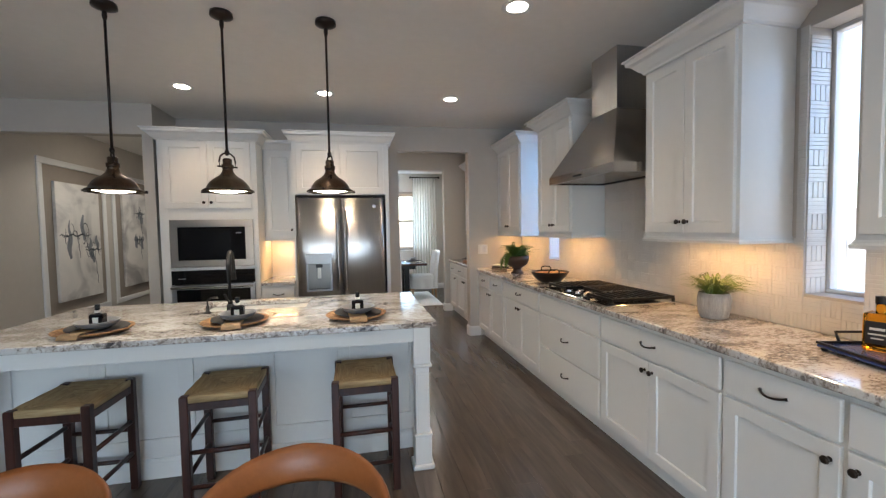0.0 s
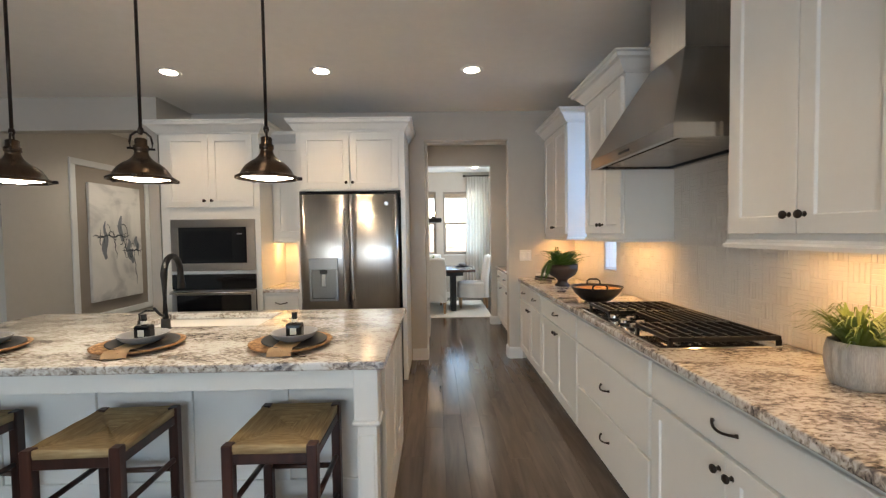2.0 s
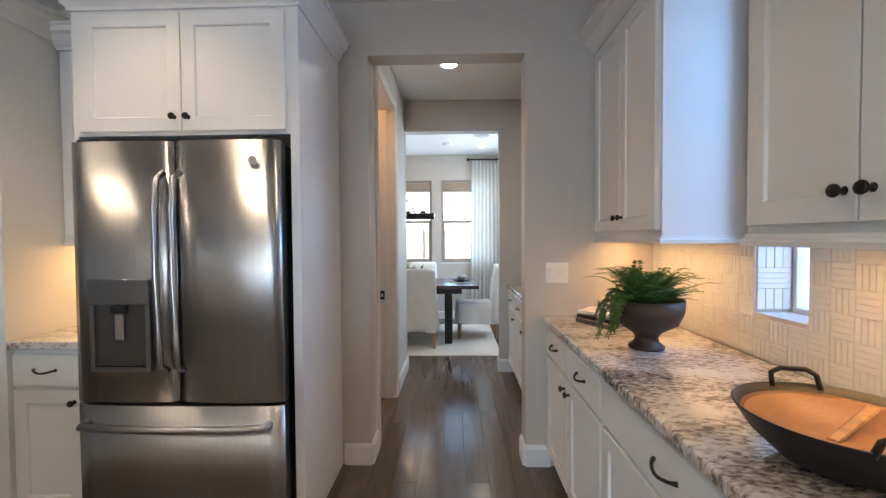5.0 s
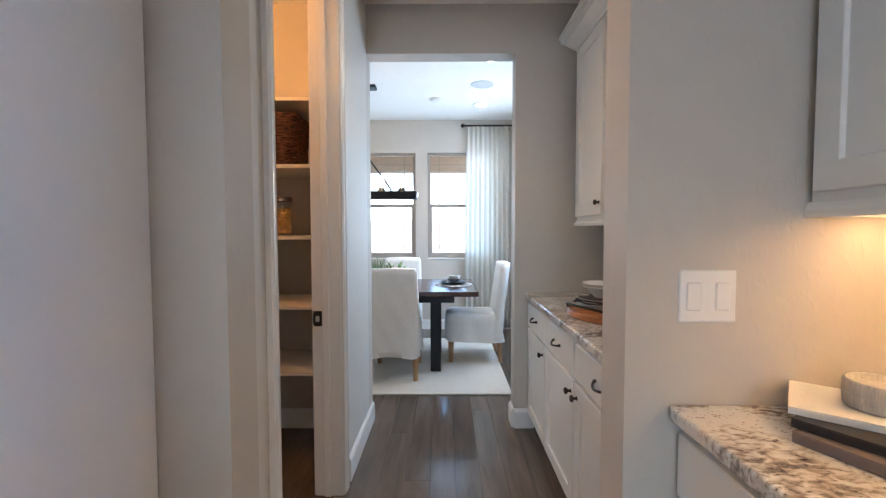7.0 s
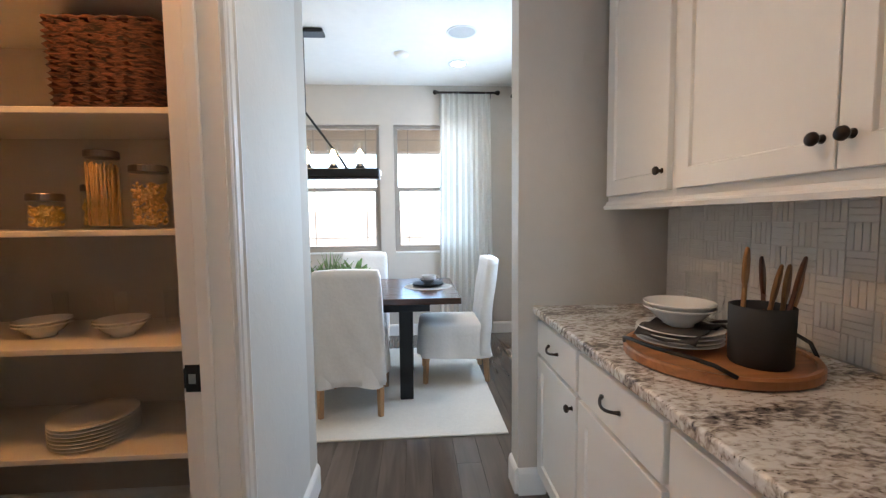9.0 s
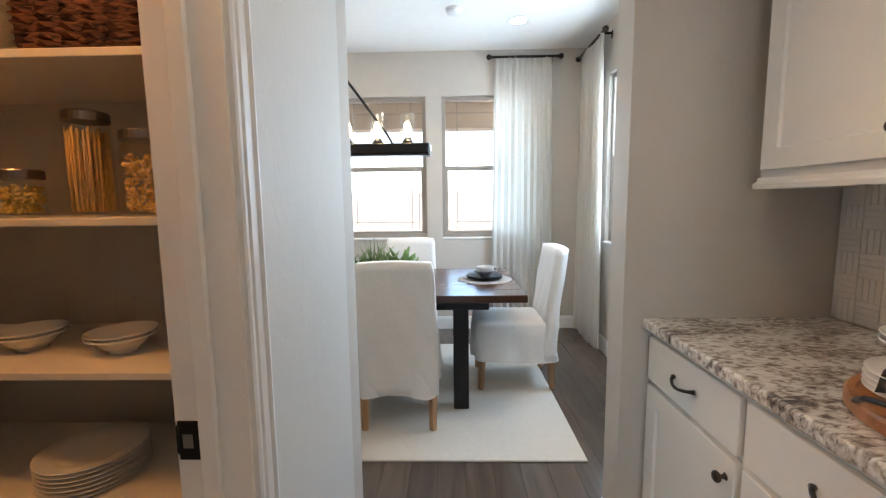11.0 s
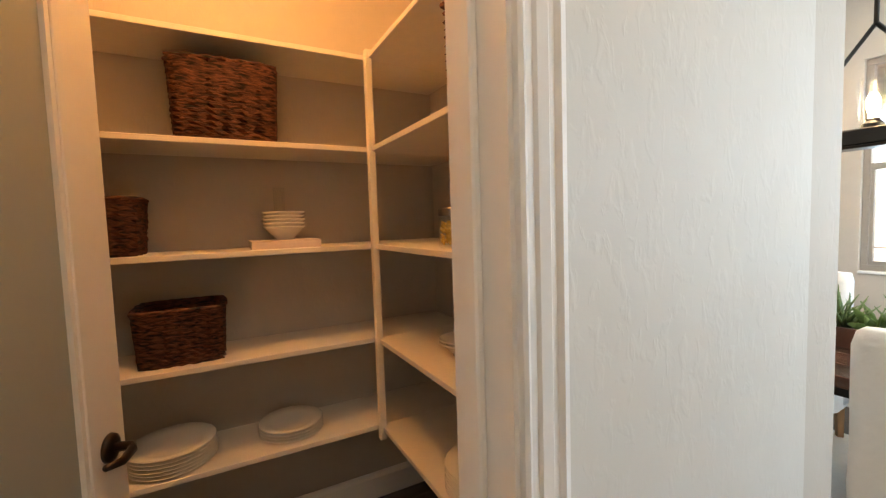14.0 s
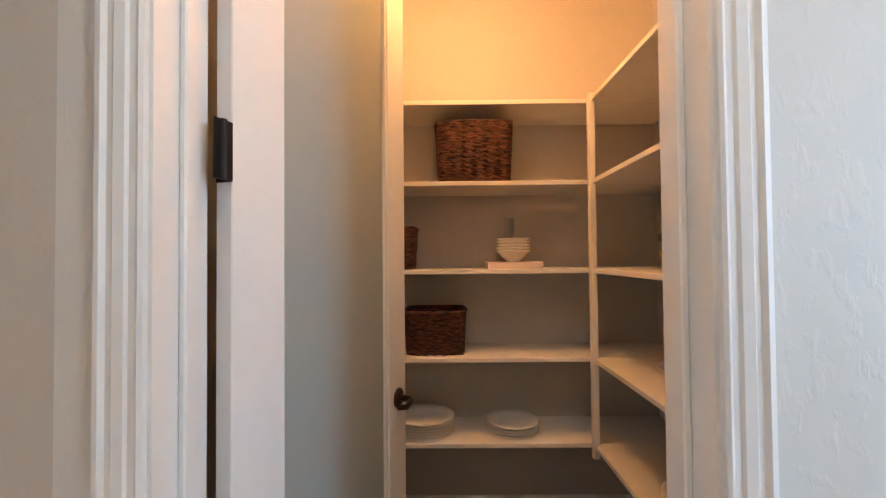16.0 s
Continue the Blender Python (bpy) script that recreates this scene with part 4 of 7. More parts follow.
for x in (IX0 + 0.035, IX1 - 0.135):
    y = 3.49
    col = boxes((x, x + 0.10, y, y + 0.10, 0.64, 0.862), (x + 0.008, x + 0.092, y + 0.008, y + 0.092, 0.215, 0.64), (x, x + 0.10, y, y + 0.10, 0.02, 0.205), bevel=0.003)
    box(col, x - 0.008, x + 0.108, y - 0.008, y + 0.108, 0.62, 0.64, bevel=0.006)
    box(col, x - 0.006, x + 0.106, y - 0.006, y + 0.106, 0.20, 0.218, bevel=0.005)
    box(col, x - 0.014, x + 0.114, y - 0.014, y + 0.114, 0.0, 0.03, bevel=0.006)
    for dy in (-0.001, 0.085):
        box(col, x + 0.02, x + 0.08, y + dy + 0.004, y + dy + 0.010, 0.27, 0.58, bevel=0.002)
    part("corner_post", col, CAB, island, "square panelled post")
SINK = (-0.80, -0.08, 4.17, 4.56)
slab("island_countertop", IX0, IX1, IY0, IY1, 0.866, 0.902, "polished white granite island top with brown clouds", hole=SINK)


def sink():
    c = thing("sink", pose(0, 0, 0), "white undermount sink in the island", "sink")
    a0, a1, b0, b1 = SINK
    bm = boxes((a0 - 0.015, a0, b0 - 0.015, b1 + 0.015, 0.69, 0.865), (a1, a1 + 0.015, b0 - 0.015, b1 + 0.015, 0.69, 0.865), (a0, a1, b0 - 0.015, b0, 0.69, 0.865), (a0, a1, b1, b1 + 0.015, 0.69, 0.865), (a0 - 0.015, a1 + 0.015, b0 - 0.015, b1 + 0.015, 0.675, 0.69))
    part("bowl", bm, PORCELAIN, c)


sink()
tap = thing("faucet", pose(-0.56, 4.115, 0.902, 0, 0, 68), "black gooseneck kitchen faucet", "faucet")
pts = [(0, 0, 0), (0, 0, 0.30)] + [(0.085 * (1 - math.cos(a)), 0.05 * (1 - math.cos(a)), 0.30 + 0.10 * math.sin(a)) for a in [math.pi * k / 10 for k in range(1, 10)]] + [(0.172, 0.10, 0.26), (0.176, 0.103, 0.20)]
part("spout", tube(pts, 0.013, 12, [0.021, 0.018] + [0.0165] * 9 + [0.018, 0.022]), BLACK, tap, smooth=True)
part("base", lathe([(0, 0.06), (0.022, 0.055), (0.024, 0.01), (0.030, 0.0), (0, 0)], 20), BLACK, tap, smooth=True)
part("lever", tube([(0, 0, 0.07), (-0.035, -0.01, 0.085), (-0.075, -0.02, 0.13)], 0.007, 8), BLACK, tap, smooth=True)
soap = thing("soap_dispenser", pose(-0.70, 4.11, 0.902), "black pump soap dispenser on the island", "soap dispenser")
part("base", lathe([(0, 0.055), (0.010, 0.05), (0.012, 0.012), (0.022, 0.008), (0.022, 0), (0, 0)], 16), BLACK, soap, smooth=True)
part("nozzle", tube([(0, 0, 0.05), (0, 0, 0.085), (0.02, 0.02, 0.10), (0.05, 0.05, 0.095)], 0.006, 8), BLACK, soap, smooth=True)

# ---- bar stools ----
def stool():
    c = thing("bar_stool", pose(0.315, 3.525, 0), "dark wood bar stool with woven rush seat", "stool", "bar stools at the island")
    w, d, h = 0.158, 0.180, 0.632
    for sx in (-1, 1):
        for sy in (-1, 1):
            part("leg", boxes((sx * w - 0.02, sx * w + 0.02, sy * d - 0.02, sy * d + 0.02, 0, h), bevel=0.004), STOOL_WOOD, c)
    for z, n in ((0.16, 0), (0.34, 1)):
        for sy in (-1, 1):
            part("stretcher", tube([(-w, sy * d, z), (w, sy * d, z)], 0.012, 8), STOOL_WOOD, c, smooth=True)
        for sx in (-1, 1):
            part("stretcher", tube([(sx * w, -d, z + 0.05), (sx * w, d, z + 0.05)], 0.012, 8), STOOL_WOOD, c, smooth=True)
    for sy in (-1, 1):
        part("seat_rail", boxes((-w, w, sy * d - 0.011, sy * d + 0.011, 0.555, 0.595), bevel=0.003), STOOL_WOOD, c)
    for sx in (-1, 1):
        part("seat_rail", boxes((sx * w - 0.011, sx * w + 0.011, -d, d, 0.555, 0.595), bevel=0.003), STOOL_WOOD, c)
    bm = bmesh.new()
    n, per = 27, 10
    loops = []
    for k in range(n + 1):
        for q, lift in ((0.0, 0.0), (0.3, 0.0034), (0.7, 0.0034)):
            e = max(0.012, (n - k - q) / n)
            if k == n and q:
                continue
            ring = []
            for side in range(4):
                for i in range(per):
                    f = 2 * i / per - 1
                    u, v = ((f, -1), (1, f), (-f, 1), (-1, -f))[side]
                    crease = 0.009 * math.exp(-((1 - abs(f)) / 0.12) ** 2)
                    z = 0.628 + lift - 0.016 * (1 - e) - crease * (1 - 0.5 * e) - (0.014 if k == 0 and q == 0 else 0) + 0.0012 * math.sin(f * 9 + k * 2.3 + side)
                    ring.append(bm.verts.new((u * e * (w + 0.012), v * e * (d + 0.012), z)))
            loops.append(ring)
    size = 4 * per
    low = [bm.verts.new((v.co.x * 0.97, v.co.y * 0.97, 0.585)) for v in loops[0]]
    for ra, rb in zip([low] + loops, loops):
        for i in range(size):
            bm.faces.new([ra[i], ra[(i + 1) % size], rb[(i + 1) % size], rb[i]])
    bm.faces.new(loops[-1])
    bm.faces.new(low[::-1])
    bmesh.ops.recalc_face_normals(bm, faces=bm.faces[:])
    part("seat", bm, RUSH, c, "woven rush seat", smooth=True)
    return c


s0 = stool()
copy_thing(s0, pose(-0.42, 3.52, 0, 0, 0, 2))
copy_thing(s0, pose(-1.14, 3.52, 0, 0, 0, -2))

# ---- pendants ----
def pendant():
    c = thing("pendant_lamp", pose(-1.075, 3.84, -0.012, 0, 0, 126), "dark bronze dome pendant lamp with lit diffuser", "pendant lamp", "pendants over the island")
    part("canopy", lathe([(0, H + 0.0115), (0.062, H + 0.0115), (0.064, H - 0.012), (0.045, H - 0.020), (0.012, H - 0.032), (0, H - 0.032)], 24), BRONZE, c, smooth=True)
    part("rod", tube([(0, 0, H - 0.03), (0, 0, 1.94)], 0.0075, 8), BRONZE, c, smooth=True)
    part("swivel", lathe([(0, H - 0.03), (0.012, H - 0.035), (0.013, H - 0.06), (0.009, H - 0.08), (0, H - 0.08)], 14), BRONZE, c, smooth=True)
    part("yoke", tube([(-0.042, 0, 1.845), (-0.045, 0, 1.88), (-0.039, 0, 1.91), (-0.02, 0, 1.928), (0, 0, 1.932), (0.02, 0, 1.928), (0.039, 0, 1.91), (0.045, 0, 1.88), (0.042, 0, 1.845)], 0.005, 8), BRONZE, c, smooth=True)
    part("knuckle", lathe([(0, 1.955), (0.011, 1.95), (0.014, 1.935), (0.009, 1.92), (0, 1.915)], 12), BRONZE, c, smooth=True)
    part("yoke_screw", tube([(-0.056, 0, 1.85), (0.056, 0, 1.85)], 0.0055, 8), BRONZE, c, smooth=True)
    shade = [(0, 1.903), (0.020, 1.899), (0.026, 1.894), (0.026, 1.866), (0.033, 1.862), (0.033, 1.842), (0.028, 1.838), (0.031, 1.822), (0.039, 1.807), (0.055, 1.791), (0.079, 1.776), (0.100, 1.757), (0.114, 1.736), (0.121, 1.720), (0.135, 1.712), (0.145, 1.706), (0.146, 1.698), (0.139, 1.696),
             (0.124, 1.709), (0.111, 1.733), (0.096, 1.753), (0.075, 1.771), (0.04, 1.79), (0.0, 1.80)]
    part("shade", lathe(shade, 40), SHADE_BRONZE, c, "brown bronze bell shade", smooth=True)
    part("diffuser", lathe([(0.0, 1.690), (0.05, 1.694), (0.09, 1.702), (0.123, 1.7095), (0.123, 1.714), (0, 1.714)], 36), PEND_GLOW, c, "glowing white diffuser")
    for q in (0.4, 2.5, 4.6):
        part("clip", boxes((0.136, 0.160, -0.009, 0.009, 1.694, 1.711), bevel=0.003), BRONZE, c).rotation_euler = (0, 0, q)
    return c


p0 = pendant()
copy_thing(p0, pose(-0.465, 3.84, -0.012, 0, 0, 29))
copy_thing(p0, pose(0.135, 3.84, -0.012, 0, 0, 114))


def can_light(x, y, group="recessed ceiling lights"):
    c = thing("recessed_light", pose(x, y, H), "round lit recessed ceiling light with white trim", "recessed light", group)
    part("trim_ring", lathe([(0.062, -0.0045), (0.088, -0.006), (0.094, -0.004), (0.094, -0.0005), (0.062, -0.0005)], 28), TRIM, c)
    part("lens", lathe([(0.0, -0.004), (0.0625, -0.004), (0.0625, -0.001), (0, -0.001)], 28), CAN_GLOW, c, "glowing lens")
    return c


c0 = can_light(1.26, 3.47)
# gallery (-2.5, 7.3) and passage (1.3, 7.3) cans are unseen additions
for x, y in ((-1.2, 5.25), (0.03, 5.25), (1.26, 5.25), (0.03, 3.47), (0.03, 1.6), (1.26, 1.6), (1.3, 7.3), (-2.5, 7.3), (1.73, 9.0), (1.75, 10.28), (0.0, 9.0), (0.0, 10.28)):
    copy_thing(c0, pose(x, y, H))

# ---- windows ----
def prism(points, z0, z1):
    """An outline in plan, drawn up from z0 to z1."""
    bm = bmesh.new()
    lo = [bm.verts.new((x, y, z0)) for x, y in points]
    hi = [bm.verts.new((x, y, z1)) for x, y in points]
    n = len(points)
    for i in range(n):
        bm.faces.new([lo[i], lo[(i + 1) % n], hi[(i + 1) % n], hi[i]])
    bm.faces.new(lo[::-1])
    bm.faces.new(hi)
    bmesh.ops.recalc_face_normals(bm, faces=bm.faces[:])
    return bm


def window(name, m, w, z0, z1, mid=None, muntin=True, sill=None, f=0.038, mat=ALU):
    """Local x along the opening, y outwards; the frame stands 0.03 to 0.08 into the opening."""
    c = thing(name, m, "taupe framed window with clear panes" if mat is ALU else "slim white framed window with one pane", "window", kind="structure")
    part("window_frame", boxes((0, w, 0.03, 0.085, z0, z0 + f), (0, w, 0.03, 0.085, z1 - f, z1), (0, f, 0.03, 0.085, z0 + f, z1 - f), (w - f, w, 0.03, 0.085, z0 + f, z1 - f), bevel=0.003), mat, c)
    panes = [(z0 + f, z1 - f)]
    if mid:
        part("meeting_rail", boxes((f, w - f, 0.028, 0.075, mid - 0.022, mid + 0.022), bevel=0.003), ALU, c)
        part("sash", boxes((f, f + 0.02, 0.034, 0.07, z0 + f, mid - 0.022), (w - f - 0.02, w - f, 0.034, 0.07, z0 + f, mid - 0.022), (f + 0.02, w - f - 0.02, 0.034, 0.07, z0 + f, z0 + f + 0.025), bevel=0.002), ALU, c)
        part("latch", boxes((w / 2 - 0.03, w / 2 + 0.03, 0.015, 0.03, mid + 0.0, mid + 0.018), bevel=0.004), ALU, c)
        panes = [(z0 + f, mid - 0.022), (mid + 0.022, z1 - f)]
    for a, b in panes:
        g = part("pane", boxes((f, w - f, 0.054, 0.058, a, b)), GLASS, c, "clear glass pane")
        g.visible_shadow = False
        if muntin:
            e = 0.11
            rows = [(f + e, f + e + 0.009, 0.049, 0.0535, a, b), (w - f - e - 0.009, w - f - e, 0.049, 0.0535, a, b)]
            rows.append((f, w - f, 0.0492, 0.0533, b - e - 0.009, b - e) if b == panes[-1][1] else (f, w - f, 0.0492, 0.0533, a + e, a + e + 0.009))
            for r in rows:
                part("muntin", boxes(r), ALU, c)
    if sill:
        part("window_sill", boxes((0, w, -0.015, 0.03, z0 - 0.02, z0 - 0.001), bevel=0.004), TRIM, c, "white painted sill")
    return c


window("window_1", pose(0.08, 10.93, 0), 0.87, 0.95, 2.33, 1.637, sill=True)
window("window_2", pose(1.105, 10.93, 0), 0.865, 0.95, 2.33, 1.637, sill=True)
window("window_3", pose(RW, 10.30, 0, 0, 0, -90), 1.05, 0.96, 2.33, 1.64, sill=True)
window("window_4", pose(RW + 0.105, 2.76, 0, 0, 0, -90), 0.26, 1.08, 2.40, None, False, f=0.02, mat=TRIM)
window("window_5", pose(RW + 0.105, 5.58, 0, 0, 0, -90), 0.25, 1.07, 2.40, None, False, f=0.02, mat=TRIM)
door_glass = thing("door_1", pose(-2.75, -2.68, 0), "wide white framed sliding glass doors", "door", kind="structure")
for i in range(3):
    a = i * 1.1667
    part("door_frame", boxes((a, a + 0.07, -0.1, -0.04, 0.02, 2.4), (a + 1.097, a + 1.1667, -0.1, -0.04, 0.02, 2.4), (a + 0.07, a + 1.097, -0.1, -0.04, 0.02, 0.1), (a + 0.07, a + 1.097, -0.1, -0.04, 2.32, 2.4)), TRIM, door_glass)

# ---- pantry doorway ----
CASING = [(0, 0), (0.070, 0), (0.070, 0.017), (0.060, 0.019), (0.054, 0.013), (0.046, 0.013), (0.042, 0.016), (0.026, 0.014), (0.022, 0.010), (0.012, 0.010), (0.006, 0.013), (0, 0.010)]


def casing(name, y_in, sign, x, out):
    """One upright of the door casing: inner edge at y_in, growing towards sign."""
    pts = [(x + out * t, y_in + sign * w * 0.88) for w, t in CASING]
    return tagged(part(name, prism(pts, 0, 2.52), TRIM), "white moulded door casing", "door casing", kind="structure")


for x, out in ((0.83, 1), (0.70, -1)):
    casing("trim", 7.452, 1, x, out)
    casing("trim", 6.678, -1, x, out)
    tagged(part("trim", boxes((min(x, x + out * 0.016), max(x, x + out * 0.016), 6.6785, 7.4515, 2.447, 2.52), bevel=0.003), TRIM), "white moulded head casing", "door casing", kind="structure")
jamb = thing("door_jamb", pose(0, 0, 0), "white painted pantry door jamb with a strike plate", "door jamb", kind="structure")
part("side", boxes((0.700, 0.830, 7.445, 7.4645, 0, 2.44)), TRIM, jamb)
part("side", boxes((0.700, 0.830, 6.6655, 6.684, 0, 2.44)), TRIM, jamb)
part("head", boxes((0.700, 0.830, 6.6655, 7.4645, 2.44, 2.4595)), TRIM, jamb)
part("stop", boxes((0.742, 0.776, 7.433, 7.445, 0, 2.44), (0.742, 0.776, 6.684, 6.696, 0, 2.44), bevel=0.003), TRIM, jamb)
sp = part("strike_plate", boxes((0.699, 0.739, 7.4425, 7.4452, 0.845, 0.92), (0.694, 0.7005, 7.444, 7.452, 0.855, 0.91), bevel=0.001), BLACK, jamb, "black strike plate")
part("strike_hole", boxes((0.708, 0.727, 7.4418, 7.4427, 0.868, 0.895)), CHROME, jamb)


def pantry_door():
    c = thing("door_2", pose(0.685, 6.690, 0, 0, 0, 162.6), "white pantry door with frosted glass, standing open", "door", kind="structure")
    w, t, h0, h1, st = 0.736, 0.035, 0.012, 2.43, 0.125
    for a, b in ((0.0, st), (w - st, w)):
        part("stile", boxes((a, b, -t, 0, h0, h1), bevel=0.002), TRIM, c)
    for a, b in ((h0, 0.26), (h1 - st, h1)):
        part("rail", boxes((st, w - st, -t + 0.0005, -0.0005, a, b)), TRIM, c)
    part("glazing_bead", boxes((st, st + 0.012, -t + 0.004, -0.004, 0.26, h1 - st), (w - st - 0.012, w - st, -t + 0.004, -0.004, 0.26, h1 - st), (st + 0.012, w - st - 0.012, -t + 0.004, -0.004, 0.26, 0.272), (st + 0.012, w - st - 0.012, -t + 0.004, -0.004, h1 - st - 0.012, h1 - st)), TRIM, c)
    part("glass_panel", boxes((st + 0.005, w - st - 0.005, -t / 2 - 0.003, -t / 2 + 0.003, 0.265, h1 - st - 0.005)), FROST, c, "frosted glass panel")
    for sy in (-1, 1):
        y0 = -t if sy < 0 else 0
        hdl = part("door_handle", join(lathe([(0, 0.014), (0.020, 0.013), (0.030, 0.008), (0.032, 0.0), (0, 0)], 22), tube([(0, 0, 0.01), (0, 0, 0.045), (-0.02, 0.0, 0.055), (-0.06, -0.004, 0.056), (-0.105, 0.008, 0.050)], 0.008, 10, [0.011, 0.010, 0.010, 0.009, 0.007])), BRONZE, c, "dark bronze lever handle", smooth=True)
        hdl.matrix_basis = pose(w - 0.062, y0, 0.885, 90 if sy < 0 else -90, 0, 0)
    for z in (0.25, 0.86, 1.515, 2.2):
        b = tube([(0, 0, z - 0.05), (0, 0, z + 0.05)], 0.0065, 10)
        box(b, 0.002, 0.0205, 0.0, 0.0016, z - 0.05, z + 0.05)
        box(b, -0.018, -0.002, 0.0, 0.0016, z - 0.05, z + 0.05)
        hg = part("hinge", b, BLACK, c, "black butt hinge")
        hg.matrix_basis = pose(-0.021, -t - 0.002, 0)
        part("hinge_leaf", boxes((-0.0015, 0.0, -t + 0.001, -0.001, z - 0.05, z + 0.05)), BLACK, c)
    return c


pantry_door()


def pantry_shelves():
    zs = (0.522, 0.893, 1.28, 1.67, 2.03)
    c = thing("pantry_shelving", pose(0, 0, 0), "cream painted corner shelving around the pantry", "shelving")
    for z in zs:
        part("shelf", boxes((-0.738, -0.43, 6.56, 8.152, z - 0.02, z), bevel=0.002), SHELF, c)
        part("shelf", boxes((-0.43, 0.69, 7.72, 8.152, z - 0.02, z), bevel=0.002), SHELF, c)
    part("corner_post", boxes((-0.429, -0.401, 7.707, 7.735, 0.465, 2.045), bevel=0.003), SHELF, c)


pantry_shelves()
pl = thing("ceiling_lamp", pose(0.12, 7.18, H), "small round warm ceiling lamp in the pantry", "ceiling lamp")
part("base", lathe([(0, 0), (0.12, 0), (0.12, -0.015), (0.10, -0.02), (0, -0.02)], 28), BRONZE, pl)
part("shade", lathe([(0.10, -0.02), (0.085, -0.05), (0.0, -0.062)], 28), glow_material("warm_dome", (1.0, 0.72, 0.42), 2), pl, "glowing glass dome")


def basket(m, w, d, h, open_top=True):
    """A tapering woven bin with rows of twisted strands, a rolled rim and a hollow inside."""
    c = thing("wicker_basket", m, "dark brown woven wicker storage basket on the shelf", "basket", "wicker baskets")
    bm = bmesh.new()
    rows, n = int(h / 0.0105), 44
    rings = []
    for k in range(rows + 1):
        s = k / rows
        f = 0.93 + 0.07 * s
        ring = []
        for i in range(n):
            a = 2 * math.pi * i / n
            cx, sy = math.cos(a), math.sin(a)
            p = 7
            r = 1 / ((abs(cx) ** p + abs(sy) ** p) ** (1 / p))
            bulge = 0.0055 * math.cos((i + k) * math.pi) + random.uniform(-0.0015, 0.0015)
            ring.append(bm.verts.new((cx * r * (w / 2 * f + bulge), sy * r * (d / 2 * f + bulge), h * s + 0.0022 * math.sin(i * 2.1 + k))))
        rings.append(ring)
    inner = [[bm.verts.new((v.co.x * 0.93, v.co.y * 0.93, z)) for v in rings[-1]] for z in (h, 0.015)]
    chain = rings + inner
    for a, b in zip(chain, chain[1:]):
        for i in range(n):
            bm.faces.new([a[i], a[(i + 1) % n], b[(i + 1) % n], b[i]])
    bm.faces.new(inner[-1])
    bm.faces.new(rings[0][::-1])
    bmesh.ops.recalc_face_normals(bm, faces=bm.faces[:])
    pts = [(v.co.x * 0.985, v.co.y * 0.985, h) for v in rings[-1]]
    part("body", bm, WICKER, c, smooth=True)
    part("rim", tube(pts + pts[:1], 0.007, 7), WICKER, c, "rolled wicker rim", smooth=True)
    return c


basket(pose(-0.585, 7.215, 1.67), 0.27, 0.35, 0.275)
basket(pose(-0.59, 6.79, 1.28), 0.25, 0.30, 0.19)
basket(pose(-0.60, 7.03, 0.893), 0.26, 0.28, 0.193)
basket(pose(0.33, 7.87, 1.67), 0.38, 0.27, 0.28)


def plate_stack(m, r, n, mat, label, cat="plates", rise=0.0125, kind="plate_stack", oval=1.0):
    c = thing(kind, m, label, cat)
    base = part("plate", lathe([(0, 0.004), (r * 0.55, 0.004), (r * 0.66, 0.007), (r * 0.98, 0.0150), (r, 0.0165), (r * 0.985, 0.0178), (r * 0.66, 0.0097), (r * 0.55, 0.0067), (0, 0.0067)], 40), mat, c, smooth=True)
    base.scale = (oval, 1, 1)
    for i in range(1, n):
        o = share(base, pose(random.uniform(-0.001, 0.001), random.uniform(-0.001, 0.001), i * rise, 0, 0, i * 13) @ Matrix.Diagonal((oval, 1, 1, 1)), c)
    return c


plate_stack(pose(-0.57, 6.975, 0.5185), 0.142, 6, PORCELAIN, "stack of round white dinner plates")
plate_stack(pose(-0.575, 7.385, 0.5185), 0.125, 4, PORCELAIN, "short stack of white plates")
plate_stack(pose(0.145, 7.865, 0.5185), 0.135, 7, PORCELAIN, "tall stack of white plates")


def bowl_stack(m, r, h, n, mat, label, rise=0.013, name="bowl_stack"):
    c = thing(name, m, label, "bowls")
    prof = [(0, 0.004), (r * 0.36, 0.004), (r * 0.38, 0), (r * 0.43, 0.0), (r * 0.45, 0.009), (r * 0.66, h * 0.42), (r * 0.87, h * 0.82), (r, h - 0.003), (r, h), (r * 0.985, h + 0.001), (r * 0.96, h), (r * 0.62, h * 0.46), (r * 0.40, 0.015), (0, 0.012)]
    b = part("bowl", lathe(prof, 36), mat, c, smooth=True)
    for i in range(1, n):
        share(b, pose(0, 0, i * rise, 0, 0, i * 20), c)
    return c


bowl_stack(pose(-0.575, 7.40, 1.311), 0.082, 0.052, 5, PORCELAIN, "stack of small white bowls on a book", 0.0145)
bowl_stack(pose(-0.04, 7.90, 0.893), 0.086, 0.050, 2, PORCELAIN, "two white footed bowls on the shelf", 0.012)
bowl_stack(pose(0.25, 7.88, 0.893), 0.088, 0.050, 2, PORCELAIN, "two white footed bowls side by shelf", 0.012)


def glass_tumbler(m, r=0.026, h=0.14):
    c = thing("drinking_glass", m, "clear tall drinking glass on the shelf", "glass", "pantry glasses")
    part("body", lathe([(0, 0.0), (r * 0.85, 0), (r, h), (r * 0.94, h), (r * 0.80, 0.012), (0, 0.010)], 20), JARGLASS, c, smooth=True)


for x, y in ((-0.08, 8.03), (0.17, 8.0), (0.34, 8.03)):
    glass_tumbler(pose(x, y, 0.893))
glass_tumbler(pose(-0.695, 7.40, 1.28), 0.024, 0.25)


